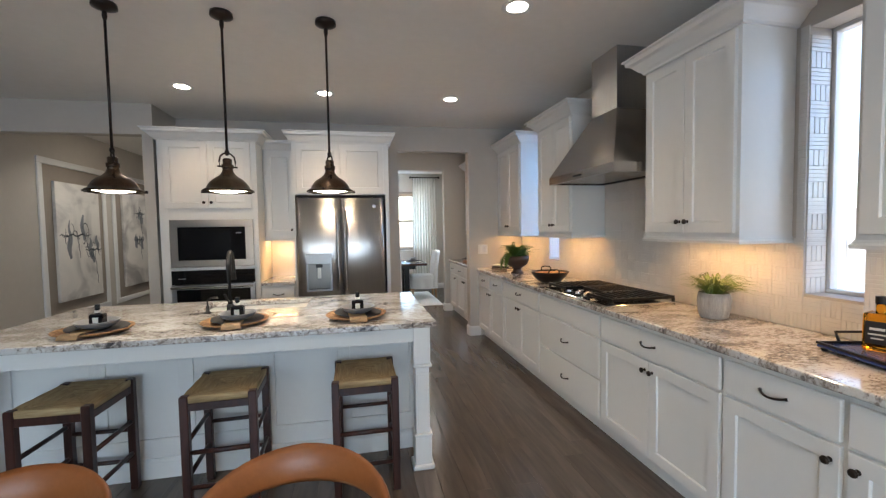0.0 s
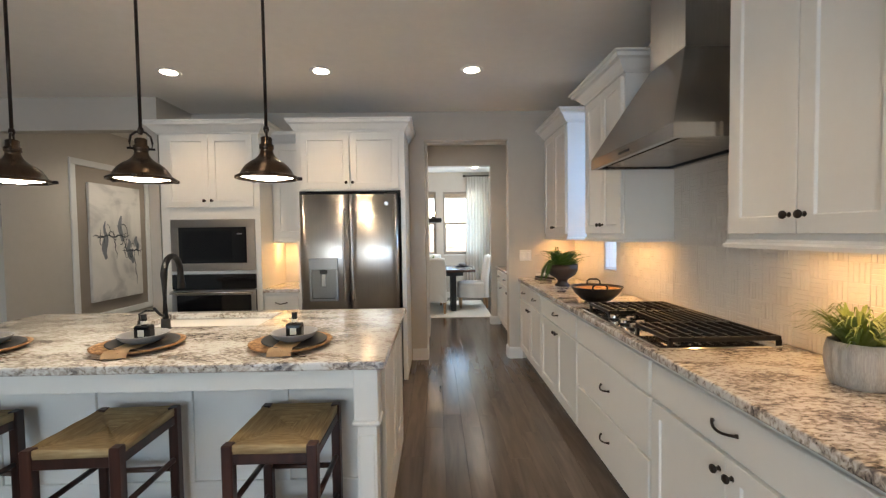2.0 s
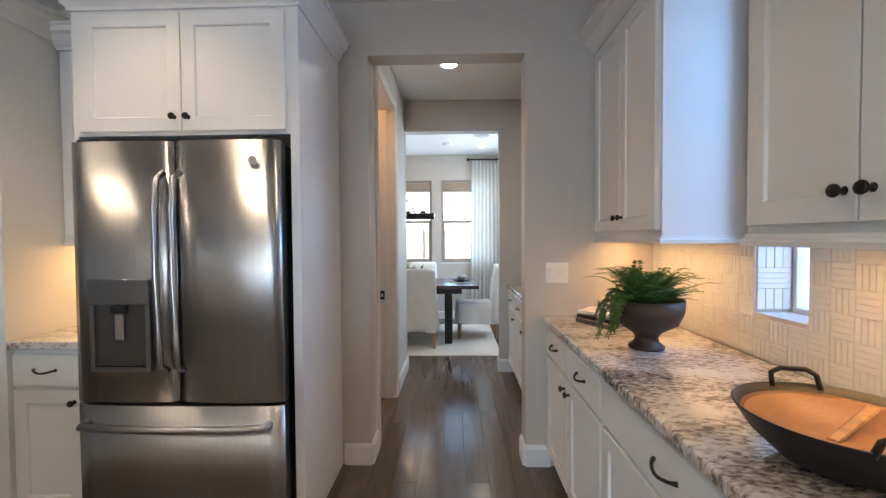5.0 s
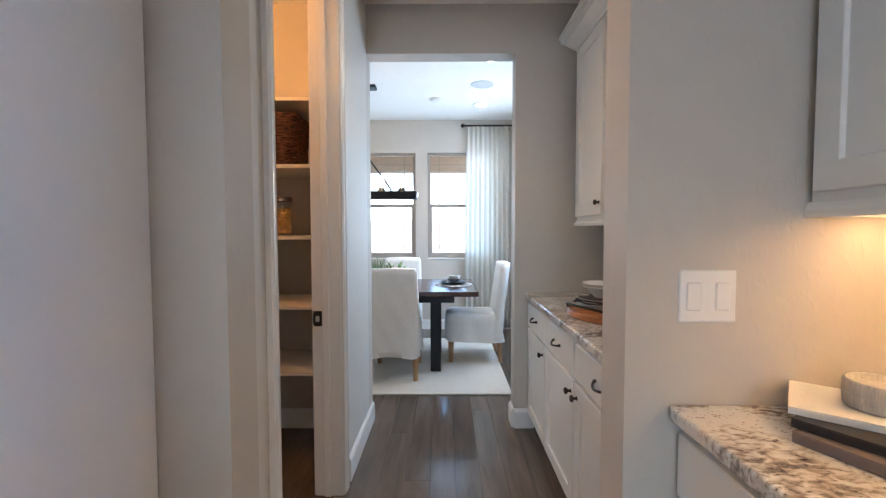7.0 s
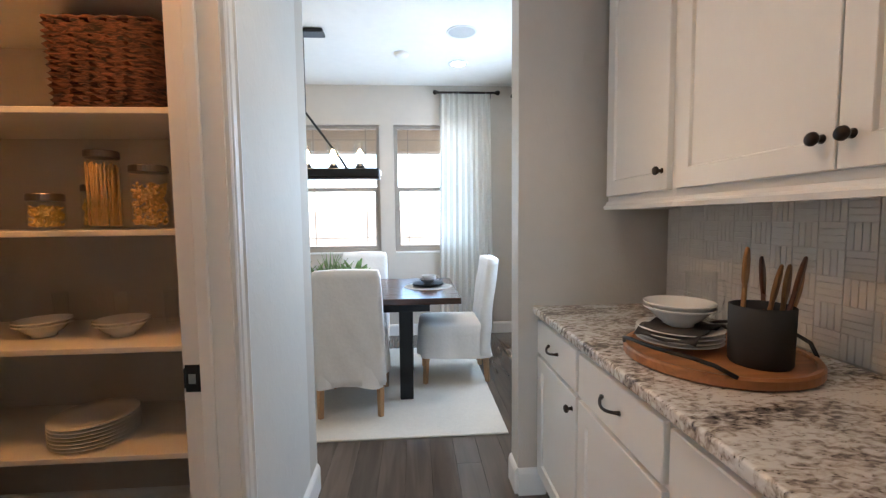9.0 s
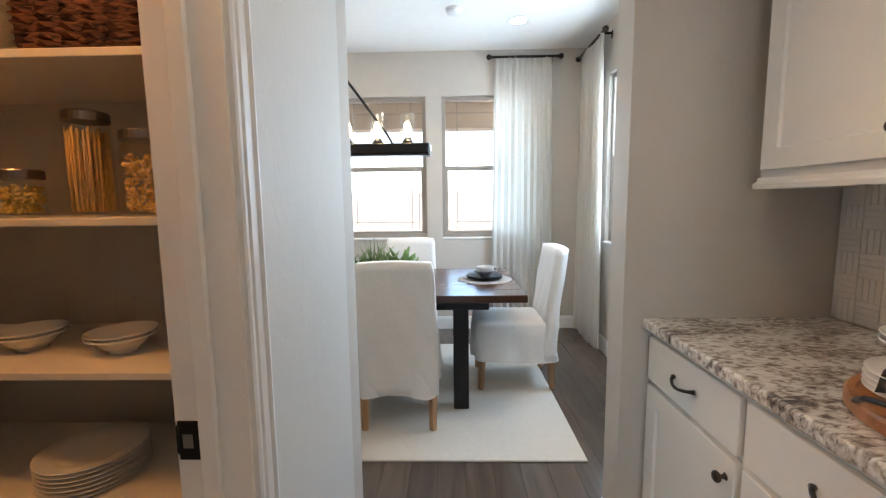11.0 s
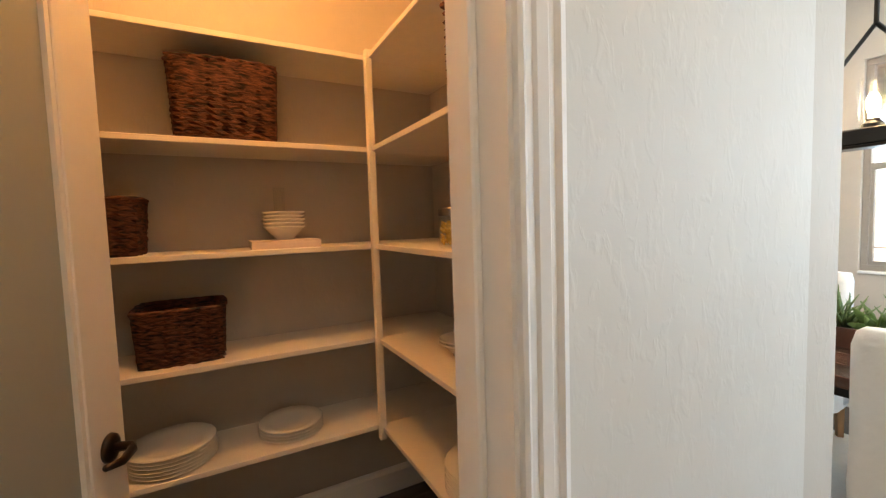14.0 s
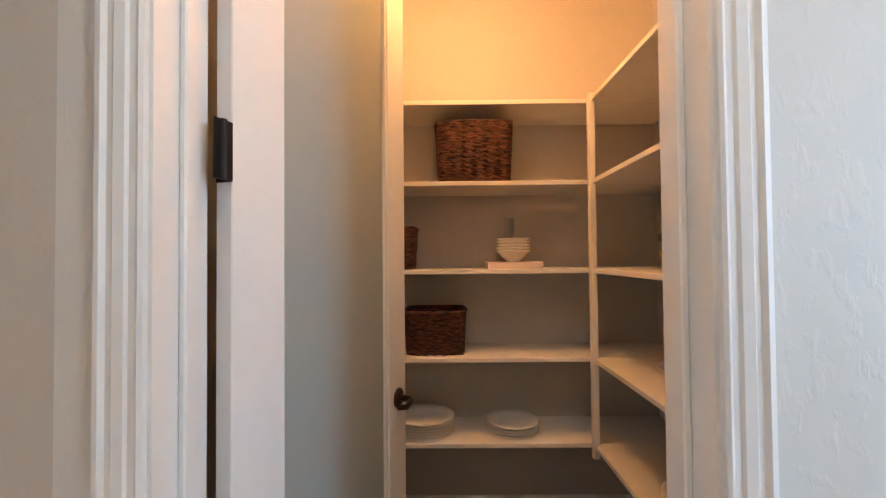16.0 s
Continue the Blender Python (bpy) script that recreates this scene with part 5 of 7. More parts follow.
def book(m, w, d, h, cover, label, name="book"):
    """Spine along x at y = 0; pages show on the other sides."""
    c = thing(name, m, label, "book")
    part("page_block", boxes((0.004, w - 0.004, 0.004, d - 0.005, 0.003, h - 0.003)), PAPER, c)
    part("cover", boxes((0, w, 0, d, 0, 0.003), (0, w, 0, d, h - 0.003, h), (0, w, 0, 0.004, 0.003, h - 0.003), bevel=0.0008), cover, c)
    return c


book(pose(-0.475, 7.27, 1.28, 0, 0, 90), 0.25, 0.19, 0.031, PINKBOOK, "pale pink hardback book on the pantry shelf")


def jar(m, r, h, fill, label, level=0.82, strands=False):
    c = thing("glass_jar", m, label, "jar", "pantry jars")
    part("glass", lathe([(0, 0), (r * 0.93, 0), (r, 0.008), (r, h * 0.9), (r * 0.92, h * 0.97), (r * 0.92, h), (r * 0.88, h), (r * 0.88, h * 0.96), (r * 0.95, h * 0.89), (r * 0.95, 0.012), (0, 0.008)], 28), JARGLASS, c, smooth=True)
    part("lid", lathe([(0, h + 0.026), (r * 0.94, h + 0.026), (r * 0.99, h + 0.022), (r * 0.99, h + 0.001), (0, h + 0.001)], 28), LIDSTEEL, c, "dark steel lid")
    bm = bmesh.new()
    if strands:
        for i in range(60):
            a, q = random.uniform(0, 6.283), r * 0.88 * math.sqrt(random.random())
            b = a + random.uniform(-0.2, 0.2)
            p = [Vector((q * math.cos(a), q * math.sin(a), 0.013)), Vector((q * math.cos(b), q * math.sin(b), h * random.uniform(0.88, 0.94)))]
            join(bm, tube(p, 0.0028, 4))
    else:
        for i in range(330):
            a, q = random.uniform(0, 6.283), r * 0.84 * random.random() ** 0.4
            z = 0.016 + (h * level - 0.016) * random.random()
            s = r * random.uniform(0.10, 0.17)
            b = bmesh.new()
            bmesh.ops.create_icosphere(b, subdivisions=1, radius=s)
            join(bm, b, pose(q * math.cos(a), q * math.sin(a), z, random.uniform(0, 180), random.uniform(0, 180), 0) @ Matrix.Diagonal((1, 0.7, 0.6, 1)))
    part("contents", bm, fill, c, "dry pasta filling the jar" if fill is PASTA else "yellow kernels filling the jar", smooth=True)


jar(pose(0.072, 7.815, 1.28), 0.052, 0.098, CORN, "small glass jar of yellow kernels")
jar(pose(0.140, 7.955, 1.28), 0.050, 0.138, CORN, "squat glass jar with steel lid")
jar(pose(0.245, 7.84, 1.28), 0.052, 0.245, PASTA, "tall glass jar of spaghetti", strands=True)
jar(pose(0.395, 7.845, 1.28), 0.060, 0.195, PASTA, "glass jar of bow-tie pasta")

# ---- passage worktop ----
def wood_tray(m, r):
    c = thing("wooden_tray", m, "round acacia tray with black iron handles", "tray")
    part("board", lathe([(0, 0), (r * 0.96, 0), (r, 0.006), (r, 0.026), (r * 0.98, 0.032), (r * 0.93, 0.030), (r * 0.92, 0.022), (0, 0.022)], 56), ACACIA, c, smooth=False)
    for a in (200, 20):
        h = []
        for k in range(-4, 5):
            q = radians(a + k * 11)
            out = r * (0.99 + (0.03 if abs(k) < 4 else 0))
            h.append((out * math.cos(q), out * math.sin(q), 0.03 + 0.035 * (1 - (k / 4) ** 4)))
        part("handle", tube(h, 0.0055, 8), BLACK, c, "black iron handle", smooth=True)


wood_tray(pose(2.158, 7.40, 0.902), 0.235)
plate_stack(pose(2.105, 7.48, 0.926), 0.118, 4, PORCELAIN, "stack of white plates on the wooden tray", rise=0.0115)
nap = bmesh.new()
n = 14
gr = [[nap.verts.new((-0.13 + 0.26 * i / n, -0.085 + 0.17 * j / n, 0.018 - 0.020 * max(0, (abs(i / n - 0.5) * 2) ** 2 - 0.45) * 2 + 0.004 * math.sin(i * 1.3 + j * 0.7))) for i in range(n + 1)] for j in range(n + 1)]
for j in range(n):
    for i in range(n):
        nap.faces.new([gr[j][i], gr[j][i + 1], gr[j + 1][i + 1], gr[j + 1][i]])
bmesh.ops.solidify(nap, geom=nap.faces[:], thickness=0.009)
np_ob = tagged(part("napkin", nap, NAPKIN_D, smooth=True), "folded dark grey napkin on the plates", "napkin")
np_ob.matrix_basis = pose(2.115, 7.48, 0.963, 0, 0, 35)
bowl_stack(pose(2.11, 7.49, 0.979), 0.098, 0.056, 2, PORCELAIN, "two white bowls on a grey napkin", 0.014)


def crock(m):
    c = thing("utensil_crock", m, "dark slate crock of wooden utensils", "utensil holder")
    part("pot", lathe([(0, 0), (0.066, 0), (0.070, 0.006), (0.072, 0.150), (0.068, 0.152), (0.064, 0.150), (0.062, 0.02), (0, 0.02)], 32), SLATE, c, smooth=True)
    for x, y, tx, ty, mat, w, hh in ((-0.03, 0.03, -3, 2, UTENSIL, 0.026, 0.29), (0.02, -0.02, 12, 4, UTENSIL, 0.032, 0.25), (0.03, 0.015, 17, -6, DARKWOOD, 0.026, 0.27), (0.0, -0.035, 15, 10, DARKWOOD, 0.022, 0.28), (-0.01, 0.0, 6, 9, UTENSIL, 0.024, 0.25), (0.03, -0.02, 20, 8, UTENSIL, 0.026, 0.24)):
        b = boxes((-0.008, 0.008, -0.005, 0.005, 0.02, hh - 0.06), bevel=0.003, seg=2)
        head = lathe([(0, 0.004), (0.7, 0.0045), (0.95, 0.003), (1.0, 0), (0.95, -0.003), (0.7, -0.0045), (0, -0.004)], 20)
        join(b, head, Matrix.Translation((0, 0, hh - 0.045)) @ pose(0, 0, 0, 90) @ Matrix.Diagonal((w * 1.15, 0.055, 1.2, 1)))
        u = part("utensil", b, mat, c, "wooden kitchen utensil")
        u.matrix_basis = pose(x, y, 0.002, ty, tx, 40)
    return c


crock(pose(2.205, 7.30, 0.924))
pit = thing("glass_pitcher", pose(2.36, 7.74, 0.902), "clear glass pitcher at the back of the worktop", "pitcher")
part("body", lathe([(0, 0), (0.052, 0), (0.055, 0.006), (0.050, 0.18), (0.054, 0.20), (0.051, 0.20), (0.047, 0.18), (0.050, 0.014), (0, 0.010)], 30), PITCHER, pit, smooth=True)
part("handle", tube([(0.05, 0, 0.17), (0.085, 0, 0.165), (0.095, 0, 0.12), (0.085, 0, 0.06), (0.052, 0, 0.045)], 0.006, 8), PITCHER, pit, smooth=True)

# ---- kitchen worktop ----
def blades(n, r0, r1, h0, h1, w, seed, z=0.0, droop=1.0):
    """A tuft of long curved blades."""
    rnd = random.Random(seed)
    bm = bmesh.new()
    for i in range(n):
        a = rnd.uniform(0, 6.283)
        reach, top = rnd.uniform(r0, r1), rnd.uniform(h0, h1)
        s0 = rnd.uniform(0, 0.035)
        side = Vector((-math.sin(a), math.cos(a), 0))
        prev = None
        for k in range(7):
            s = k / 6
            q = s0 + reach * s ** 1.2
            zz = z + top * (math.sin(min(s * 1.9, 1.75) * 0.9)) - droop * 0.5 * top * max(0, s - 0.55) ** 1.5 * 2
            p = Vector((q * math.cos(a), q * math.sin(a), zz)) + side * rnd.uniform(-0.003, 0.003)
            ww = w * (1 - s) ** 0.6 * 0.5 + 0.0003
            pair = (bm.verts.new(p - side * ww), bm.verts.new(p + side * ww + Vector((0, 0, ww * 0.4))))
            if prev:
                bm.faces.new([prev[0], prev[1], pair[1], pair[0]])
            prev = pair
    return bm


pot = thing("potted_grass", pose(2.30, 3.10, 0.902) @ Matrix.Diagonal((0.88, 0.88, 0.9, 1)), "leafy grass in a ribbed whitewashed pot", "potted plant")
bm = lathe([(0, 0), (0.072, 0), (0.082, 0.012), (0.094, 0.075), (0.094, 0.125), (0.088, 0.160), (0.082, 0.160), (0.084, 0.13), (0.06, 0.12), (0, 0.12)], 72)
for v in bm.verts:
    r = math.hypot(v.co.x, v.co.y)
    if r > 0.07 and v.co.z < 0.15:
        k = 1 + 0.035 * math.cos(20 * math.atan2(v.co.y, v.co.x))
        v.co.x, v.co.y = v.co.x * k, v.co.y * k
part("pot", bm, RIBPOT, pot, "ribbed whitewashed pot", smooth=True)
part("soil", lathe([(0, 0.14), (0.078, 0.135), (0.078, 0.125), (0, 0.125)], 24), BROWNPOT, pot)
part("leaves", blades(300, 0.06, 0.24, 0.06, 0.17, 0.010, 3, 0.13), GRASS, pot, "arching green grass blades")


def fern(m):
    c = thing("potted_fern", m, "green fern in a dark pedestal bowl", "potted plant")
    part("bowl", lathe([(0, 0), (0.068, 0), (0.070, 0.012), (0.048, 0.030), (0.044, 0.050), (0.060, 0.070), (0.118, 0.105), (0.140, 0.155), (0.142, 0.205), (0.134, 0.205), (0.130, 0.16), (0.0, 0.15)], 40), BROWNPOT, c, "dark brown pedestal bowl", smooth=True)
    rnd = random.Random(8)
    part("soil", lathe([(0, 0.19), (0.08, 0.185), (0.129, 0.17), (0.129, 0.16), (0, 0.16)], 24), SLATE, c)

    def frond(bm, pts, size, slim):
        for k in range(1, len(pts)):
            d = (pts[k] - pts[k - 1]).normalized()
            side = d.cross(Vector((0, 0, 1)))
            side = side.normalized() if side.length > 0.05 else Vector((d.y, -d.x, 0.3)).normalized()
            for sg in (-1, 1):
                for e in (0.0, 0.34, 0.67):
                    L = size * (1 - 0.7 * k / len(pts)) * rnd.uniform(0.75, 1.25)
                    p = pts[k - 1].lerp(pts[k], e)
                    t = p + side * sg * L + d * L * 0.6 + Vector((0, 0, rnd.uniform(-0.25, 0.1) * L))
                    w = d * L * slim
                    mid = p.lerp(t, 0.5) + Vector((0, 0, L * 0.12))
                    bm.faces.new([bm.verts.new(q) for q in (p, mid - w, t, mid + w)])
    bm = bmesh.new()
    for i in range(120):
        a = rnd.uniform(0, 6.283)
        reach, top = rnd.uniform(0.05, 0.19), rnd.uniform(0.03, 0.15)
        if i % 9 == 0:
            reach, top = reach + 0.08, top + 0.04
        pts = [Vector(((0.03 + reach * s) * math.cos(a + 0.3 * s), (0.03 + reach * s) * math.sin(a + 0.3 * s), 0.185 + top * math.sin(s * 1.9))) for s in [k / 8 for k in range(9)]]
        frond(bm, pts, 0.034, 0.2)
    vines = bmesh.new()
    for i in range(15):
        a = radians(rnd.uniform(140, 216))
        out, low = rnd.uniform(0.155, 0.20), rnd.uniform(0.012, 0.11)
        sway = rnd.uniform(-0.12, 0.12)
        pts = [Vector((q * math.cos(a + sway * q * 5), q * math.sin(a + sway * q * 5), z)) for q, z in ((0.08, 0.20), (0.12, 0.235), (0.145, 0.22), (out, 0.17), (out + 0.012, 0.12 + low * 0.3), (out + 0.02, 0.06 + low * 0.6), (out + 0.035, 0.012 + low))]
        frond(vines, pts, 0.036, 0.42)
    part("trailing_vines", vines, FERN, c, "leafy green strands trailing over the rim")
    part("fronds", bm, FERN, c, "feathery green fronds")


fern(pose(2.135, 5.69, 0.902))


def wok(m):
    c = thing("wok", m, "black iron wok with handles and wooden lining", "wok")
    part("pan", lathe([(0, 0.0), (0.075, 0.0), (0.12, 0.018), (0.175, 0.070), (0.205, 0.118), (0.208, 0.122), (0.202, 0.122), (0.170, 0.076), (0.11, 0.028), (0, 0.012)], 48), BLACK, c, smooth=True)
    part("lining", lathe([(0, 0.075), (0.15, 0.080), (0.188, 0.104), (0.188, 0.100), (0, 0.068)], 40), COPPER, c, "tan dry filling", smooth=True)
    for sy in (-1, 1):
        part("handle", tube([(-0.055, sy * 0.190, 0.112), (-0.052, sy * 0.205, 0.145), (-0.03, sy * 0.208, 0.158), (0.03, sy * 0.208, 0.158), (0.052, sy * 0.205, 0.145), (0.055, sy * 0.190, 0.112)], 0.007, 8), BLACK, c, "black loop handle", smooth=True)
    u = part("spoon", boxes((-0.09, 0.10, -0.012, 0.012, 0.0, 0.008), bevel=0.003), UTENSIL, c, "wooden spoon")
    u.matrix_basis = pose(0.02, 0.0, 0.094, 4, -12, 40)


wok(pose(2.11, 4.79, 0.902, 0, 0, -14) @ Matrix.Diagonal((0.88, 0.88, 0.9, 1)))

for x, y, z, rz, w, d, h, mat, lab in ((2.0, 6.235, 0.902, -66, 0.28, 0.21, 0.022, GREYBOOK, "dusky grey hardback book on the worktop"), (2.01, 6.25, 0.924, -58, 0.27, 0.20, 0.018, DARKBOOK, "black hardback book in the stack"), (2.02, 6.27, 0.942, -40, 0.25, 0.19, 0.015, WHITEBOOK, "white hardback book on top of the stack")):
    book(pose(x, y, z, 0, 0, rz), w, d, h, mat, lab)
cb = thing("candle_bowl", pose(2.185, 6.255, 0.957), "pale stoneware candle bowl on the books", "candle")
part("body", lathe([(0, 0), (0.048, 0), (0.053, 0.005), (0.055, 0.026), (0.053, 0.029), (0.055, 0.032), (0.054, 0.052), (0.051, 0.056), (0.047, 0.055), (0.046, 0.044), (0, 0.044)], 32), RIBPOT, cb, smooth=True)


def plate_switch(m, n=2, label="white double rocker light switch on the wall"):
    c = thing("light_switch", m, label, "light switch")
    w = 0.066 * n
    part("plate", boxes((-w / 2, w / 2, -0.006, 0, -0.061, 0.061), bevel=0.003), PLASTIC, c)
    for i in range(n):
        x = -w / 2 + 0.066 * (i + 0.5)
        part("rocker", boxes((x - 0.017, x + 0.017, -0.010, -0.004, -0.033, 0.033), bevel=0.003), PLASTIC, c)


plate_switch(pose(1.94, 6.41, 1.155))
oc = thing("wall_outlet", pose(RW, 9.83, 0.36, 0, 0, -90), "white wall outlet above the baseboard", "outlet")
part("plate", boxes((-0.036, 0.036, -0.006, 0, -0.058, 0.058), bevel=0.003), PLASTIC, oc)
for z in (-0.024, 0.024):
    part("socket", boxes((-0.016, 0.016, -0.008, -0.004, z - 0.014, z + 0.014), bevel=0.003), PLASTIC, oc)

# amber bottle on a tray
tr = thing("serving_tray", pose(2.275, 2.22, 0.902, 0, 0, -15), "blue lacquered serving tray with dark handles", "tray")
part("base", boxes((-0.15, 0.15, -0.22, 0.22, 0.012, 0.026), bevel=0.005), TRAYBLUE, tr)
part("gallery", boxes((-0.15, -0.14, -0.22, 0.22, 0.026, 0.036), (0.14, 0.15, -0.22, 0.22, 0.026, 0.036), (-0.14, 0.14, -0.22, -0.21, 0.026, 0.036), (-0.14, 0.14, 0.21, 0.22, 0.026, 0.036)), BLACK, tr)
for x, y in ((-0.13, 0.2), (0.13, 0.2), (-0.13, -0.2), (0.13, -0.2)):
    part("foot", lathe([(0, 0.013), (0.012, 0.012), (0.014, 0.006), (0.010, 0), (0, 0)], 12), BLACK, tr).location = (x, y, 0)
for s in (-1, 1):
    part("handle", tube([(-0.06, s * 0.215, 0.03), (-0.06, s * 0.235, 0.07), (0.06, s * 0.235, 0.07), (0.06, s * 0.215, 0.03)], 0.006, 8), BLACK, tr, "black metal handle", smooth=True)
bo = thing("liquor_bottle", pose(2.315, 2.33, 0.928, 0, 0, 20), "square amber bottle with a black label", "bottle")
part("body", boxes((-0.045, 0.045, -0.045, 0.045, 0, 0.15), bevel=0.010, seg=3), AMBER, bo, "amber glass body")
part("neck", lathe([(0, 0.150), (0.016, 0.150), (0.015, 0.185), (0, 0.185)], 16), AMBER, bo, smooth=True)
part("stopper", lathe([(0, 0.186), (0.018, 0.186), (0.018, 0.215), (0, 0.218)], 16), BLACK, bo)
part("label", boxes((-0.0465, -0.0455, -0.035, 0.035, 0.03, 0.12)), DARKBOOK, bo, "black paper label")
part("label_bars", boxes((-0.0472, -0.0466, -0.022, 0.022, 0.085, 0.095), (-0.0472, -0.0466, -0.026, 0.026, 0.066, 0.072), (-0.0472, -0.0466, -0.018, 0.018, 0.05, 0.055)), PAPER, bo)

# ---- island place settings ----
def setting(m, turn=0):
    x, y, z = m.translation
    ch = tagged(part("charger_plate", lathe([(0, 0.003), (0.12, 0.003), (0.165, 0.012), (0.182, 0.020), (0.184, 0.026), (0.176, 0.026), (0.160, 0.017), (0.12, 0.009), (0, 0.008)], 44), CANE, smooth=True), "woven brown charger plate on the island", "charger plate", "island place settings")
    ch.matrix_basis = pose(x, y, z)
    dp = tagged(part("dinner_plate", lathe([(0, 0.002), (0.09, 0.002), (0.12, 0.007), (0.143, 0.016), (0.145, 0.019), (0.140, 0.020), (0.115, 0.011), (0.09, 0.007), (0, 0.007)], 40), SLATE, smooth=True), "dark slate dinner plate on the charger", "plate", "island place settings")
    dp.matrix_basis = pose(x + 0.01, y + 0.015, z + 0.0105, 2, 3, 0)
    bw = tagged(part("bowl", lathe([(0, 0.002), (0.045, 0), (0.05, 0.004), (0.085, 0.020), (0.104, 0.042), (0.105, 0.045), (0.100, 0.045), (0.08, 0.026), (0.045, 0.010), (0, 0.009)], 40), GREYWARE, smooth=True), "shallow grey stoneware bowl on the plate", "bowl", "island place settings")
    bw.matrix_basis = pose(x + 0.01, y + 0.015, z + 0.020)
    nb = bmesh.new()
    path = [(0.10, 0.028), (0.02, 0.024), (-0.06, 0.024), (-0.12, 0.026), (-0.165, 0.033), (-0.188, 0.024), (-0.196, 0.006)]
    rows = []
    for k, (py, pz) in enumerate(path):
        rows.append([nb.verts.new((-0.05 + 0.1 * i / 5, py, pz + 0.002 * math.sin(i * 2 + k))) for i in range(6)])
    for a, b in zip(rows, rows[1:]):
        for i in range(5):
            nb.faces.new([a[i], a[i + 1], b[i + 1], b[i]])
    bmesh.ops.solidify(nb, geom=nb.faces[:], thickness=-0.006)
    nk = tagged(part("napkin", nb, NAPKIN, smooth=True), "folded tan cloth napkin over the charger", "napkin", "island place settings")
    nk.matrix_basis = pose(x + 0.0, y - 0.0, z + 0.001, 0, 0, turn)
    bt = thing("oil_bottle", pose(x + 0.01, y + 0.02, z + 0.0305), "small dark square bottle with white label", "bottle", "island place settings")
    part("body", boxes((-0.036, 0.036, -0.024, 0.024, 0, 0.072), bevel=0.009, seg=2), BLACKGLASS, bt, "dark glass body")
    part("neck", lathe([(0, 0.070), (0.011, 0.070), (0.010, 0.092), (0.013, 0.094), (0.013, 0.100), (0, 0.100)], 16), BLACKGLASS, bt, smooth=True)
    part("cap", lathe([(0, 0.1005), (0.0125, 0.1005), (0.0125, 0.122), (0, 0.123)], 16), BLACK, bt)
    part("collar", lathe([(0.0125, 0.076), (0.0135, 0.076), (0.0135, 0.090), (0.0125, 0.090)], 16), PAPER, bt)
    part("label", boxes((-0.014, 0.014, -0.0252, -0.0242, 0.022, 0.052)), PAPER, bt, "white paper label")


for x, y, a in ((-1.14, 3.70, -6), (-0.425, 3.72, 8), (0.275, 3.71, 4)):
    setting(pose(x, y, 0.902), a)

# ---- chairs by the kitchen table ----
def lounge_chair(m):
    c = thing("dining_chair", m, "tan leather and bentwood chair with curved back", "chair", "kitchen table chairs")
    def arc(z, hgt, th, r=0.235, span=100):
        bm = bmesh.new()
        n = 26
        rings = []
        for i in range(n + 1):
            s = i / n
            a = radians(90 - span + 2 * span * s)
            end = abs(2 * s - 1)
            hh = hgt * (1 - 0.62 * end ** 1.6)
            zz = z - 0.055 * end ** 2
            lean = 0.03 * (1 - end)
            ring = []
            for k in range(8):
                q = 2 * math.pi * k / 8
                rr = r + th * math.cos(q) * 0.5 + lean * (math.sin(q) + 1) * 0.5
                ring.append(bm.verts.new((rr * math.cos(a) * 1.05, rr * math.sin(a), zz + hh * 0.5 * math.sin(q))))
            rings.append(ring)
        for a, b in zip(rings, rings[1:]):
            for k in range(8):
                bm.faces.new([a[k], a[(k + 1) % 8], b[(k + 1) % 8], b[k]])
        bm.faces.new(rings[0])
        bm.faces.new(rings[-1][::-1])
        bmesh.ops.recalc_face_normals(bm, faces=bm.faces[:])
        return bm
    part("backrest", arc(0.735, 0.105, 0.026), LEATHER, c, smooth=True)
    part("seat", lathe([(0, 0.43), (0.20, 0.43), (0.225, 0.44), (0.23, 0.455), (0.215, 0.47), (0.1, 0.462), (0, 0.458)], 40), LEATHER, c, "round leather seat", smooth=True)
    for sx in (-1, 1):
        part("leg", tube([(sx * 0.236, 0.0, 0.70), (sx * 0.215, -0.02, 0.45), (sx * 0.235, -0.06, 0.0)], 0.016, 10, [0.012, 0.018, 0.012]), LEATHER, c, smooth=True)
        part("leg", tube([(sx * 0.14, 0.16, 0.44), (sx * 0.17, 0.22, 0.0)], 0.015, 10, [0.018, 0.012]), LEATHER, c, smooth=True)
    return c


ch0 = lounge_chair(pose(0.10, 2.14, 0, 0, 0, -4))
copy_thing(ch0, pose(-0.60, 2.20, 0, 0, 0, 8))

# ---- gallery ----
def stroke(pts, width):
    """A flat dab of paint along points in the canvas plane, tapering to its ends."""
    bm = bmesh.new()
    n = len(pts)
    prev = None
    for i, (y, z) in enumerate(pts):
        (ya, za), (yb, zb) = pts[max(i - 1, 0)], pts[min(i + 1, n - 1)]
        d = Vector((0, yb - ya, zb - za)).normalized()
        s = Vector((0, -d.z, d.y)) * width * (0.25 + math.sin(math.pi * (i + 0.3) / n))
        pair = [bm.verts.new(Vector((0, y, z)) + s), bm.verts.new(Vector((0, y, z)) - s)]
        if prev:
            bm.faces.new([prev[0], prev[1], pair[1], pair[0]])
        prev = pair
    return bm


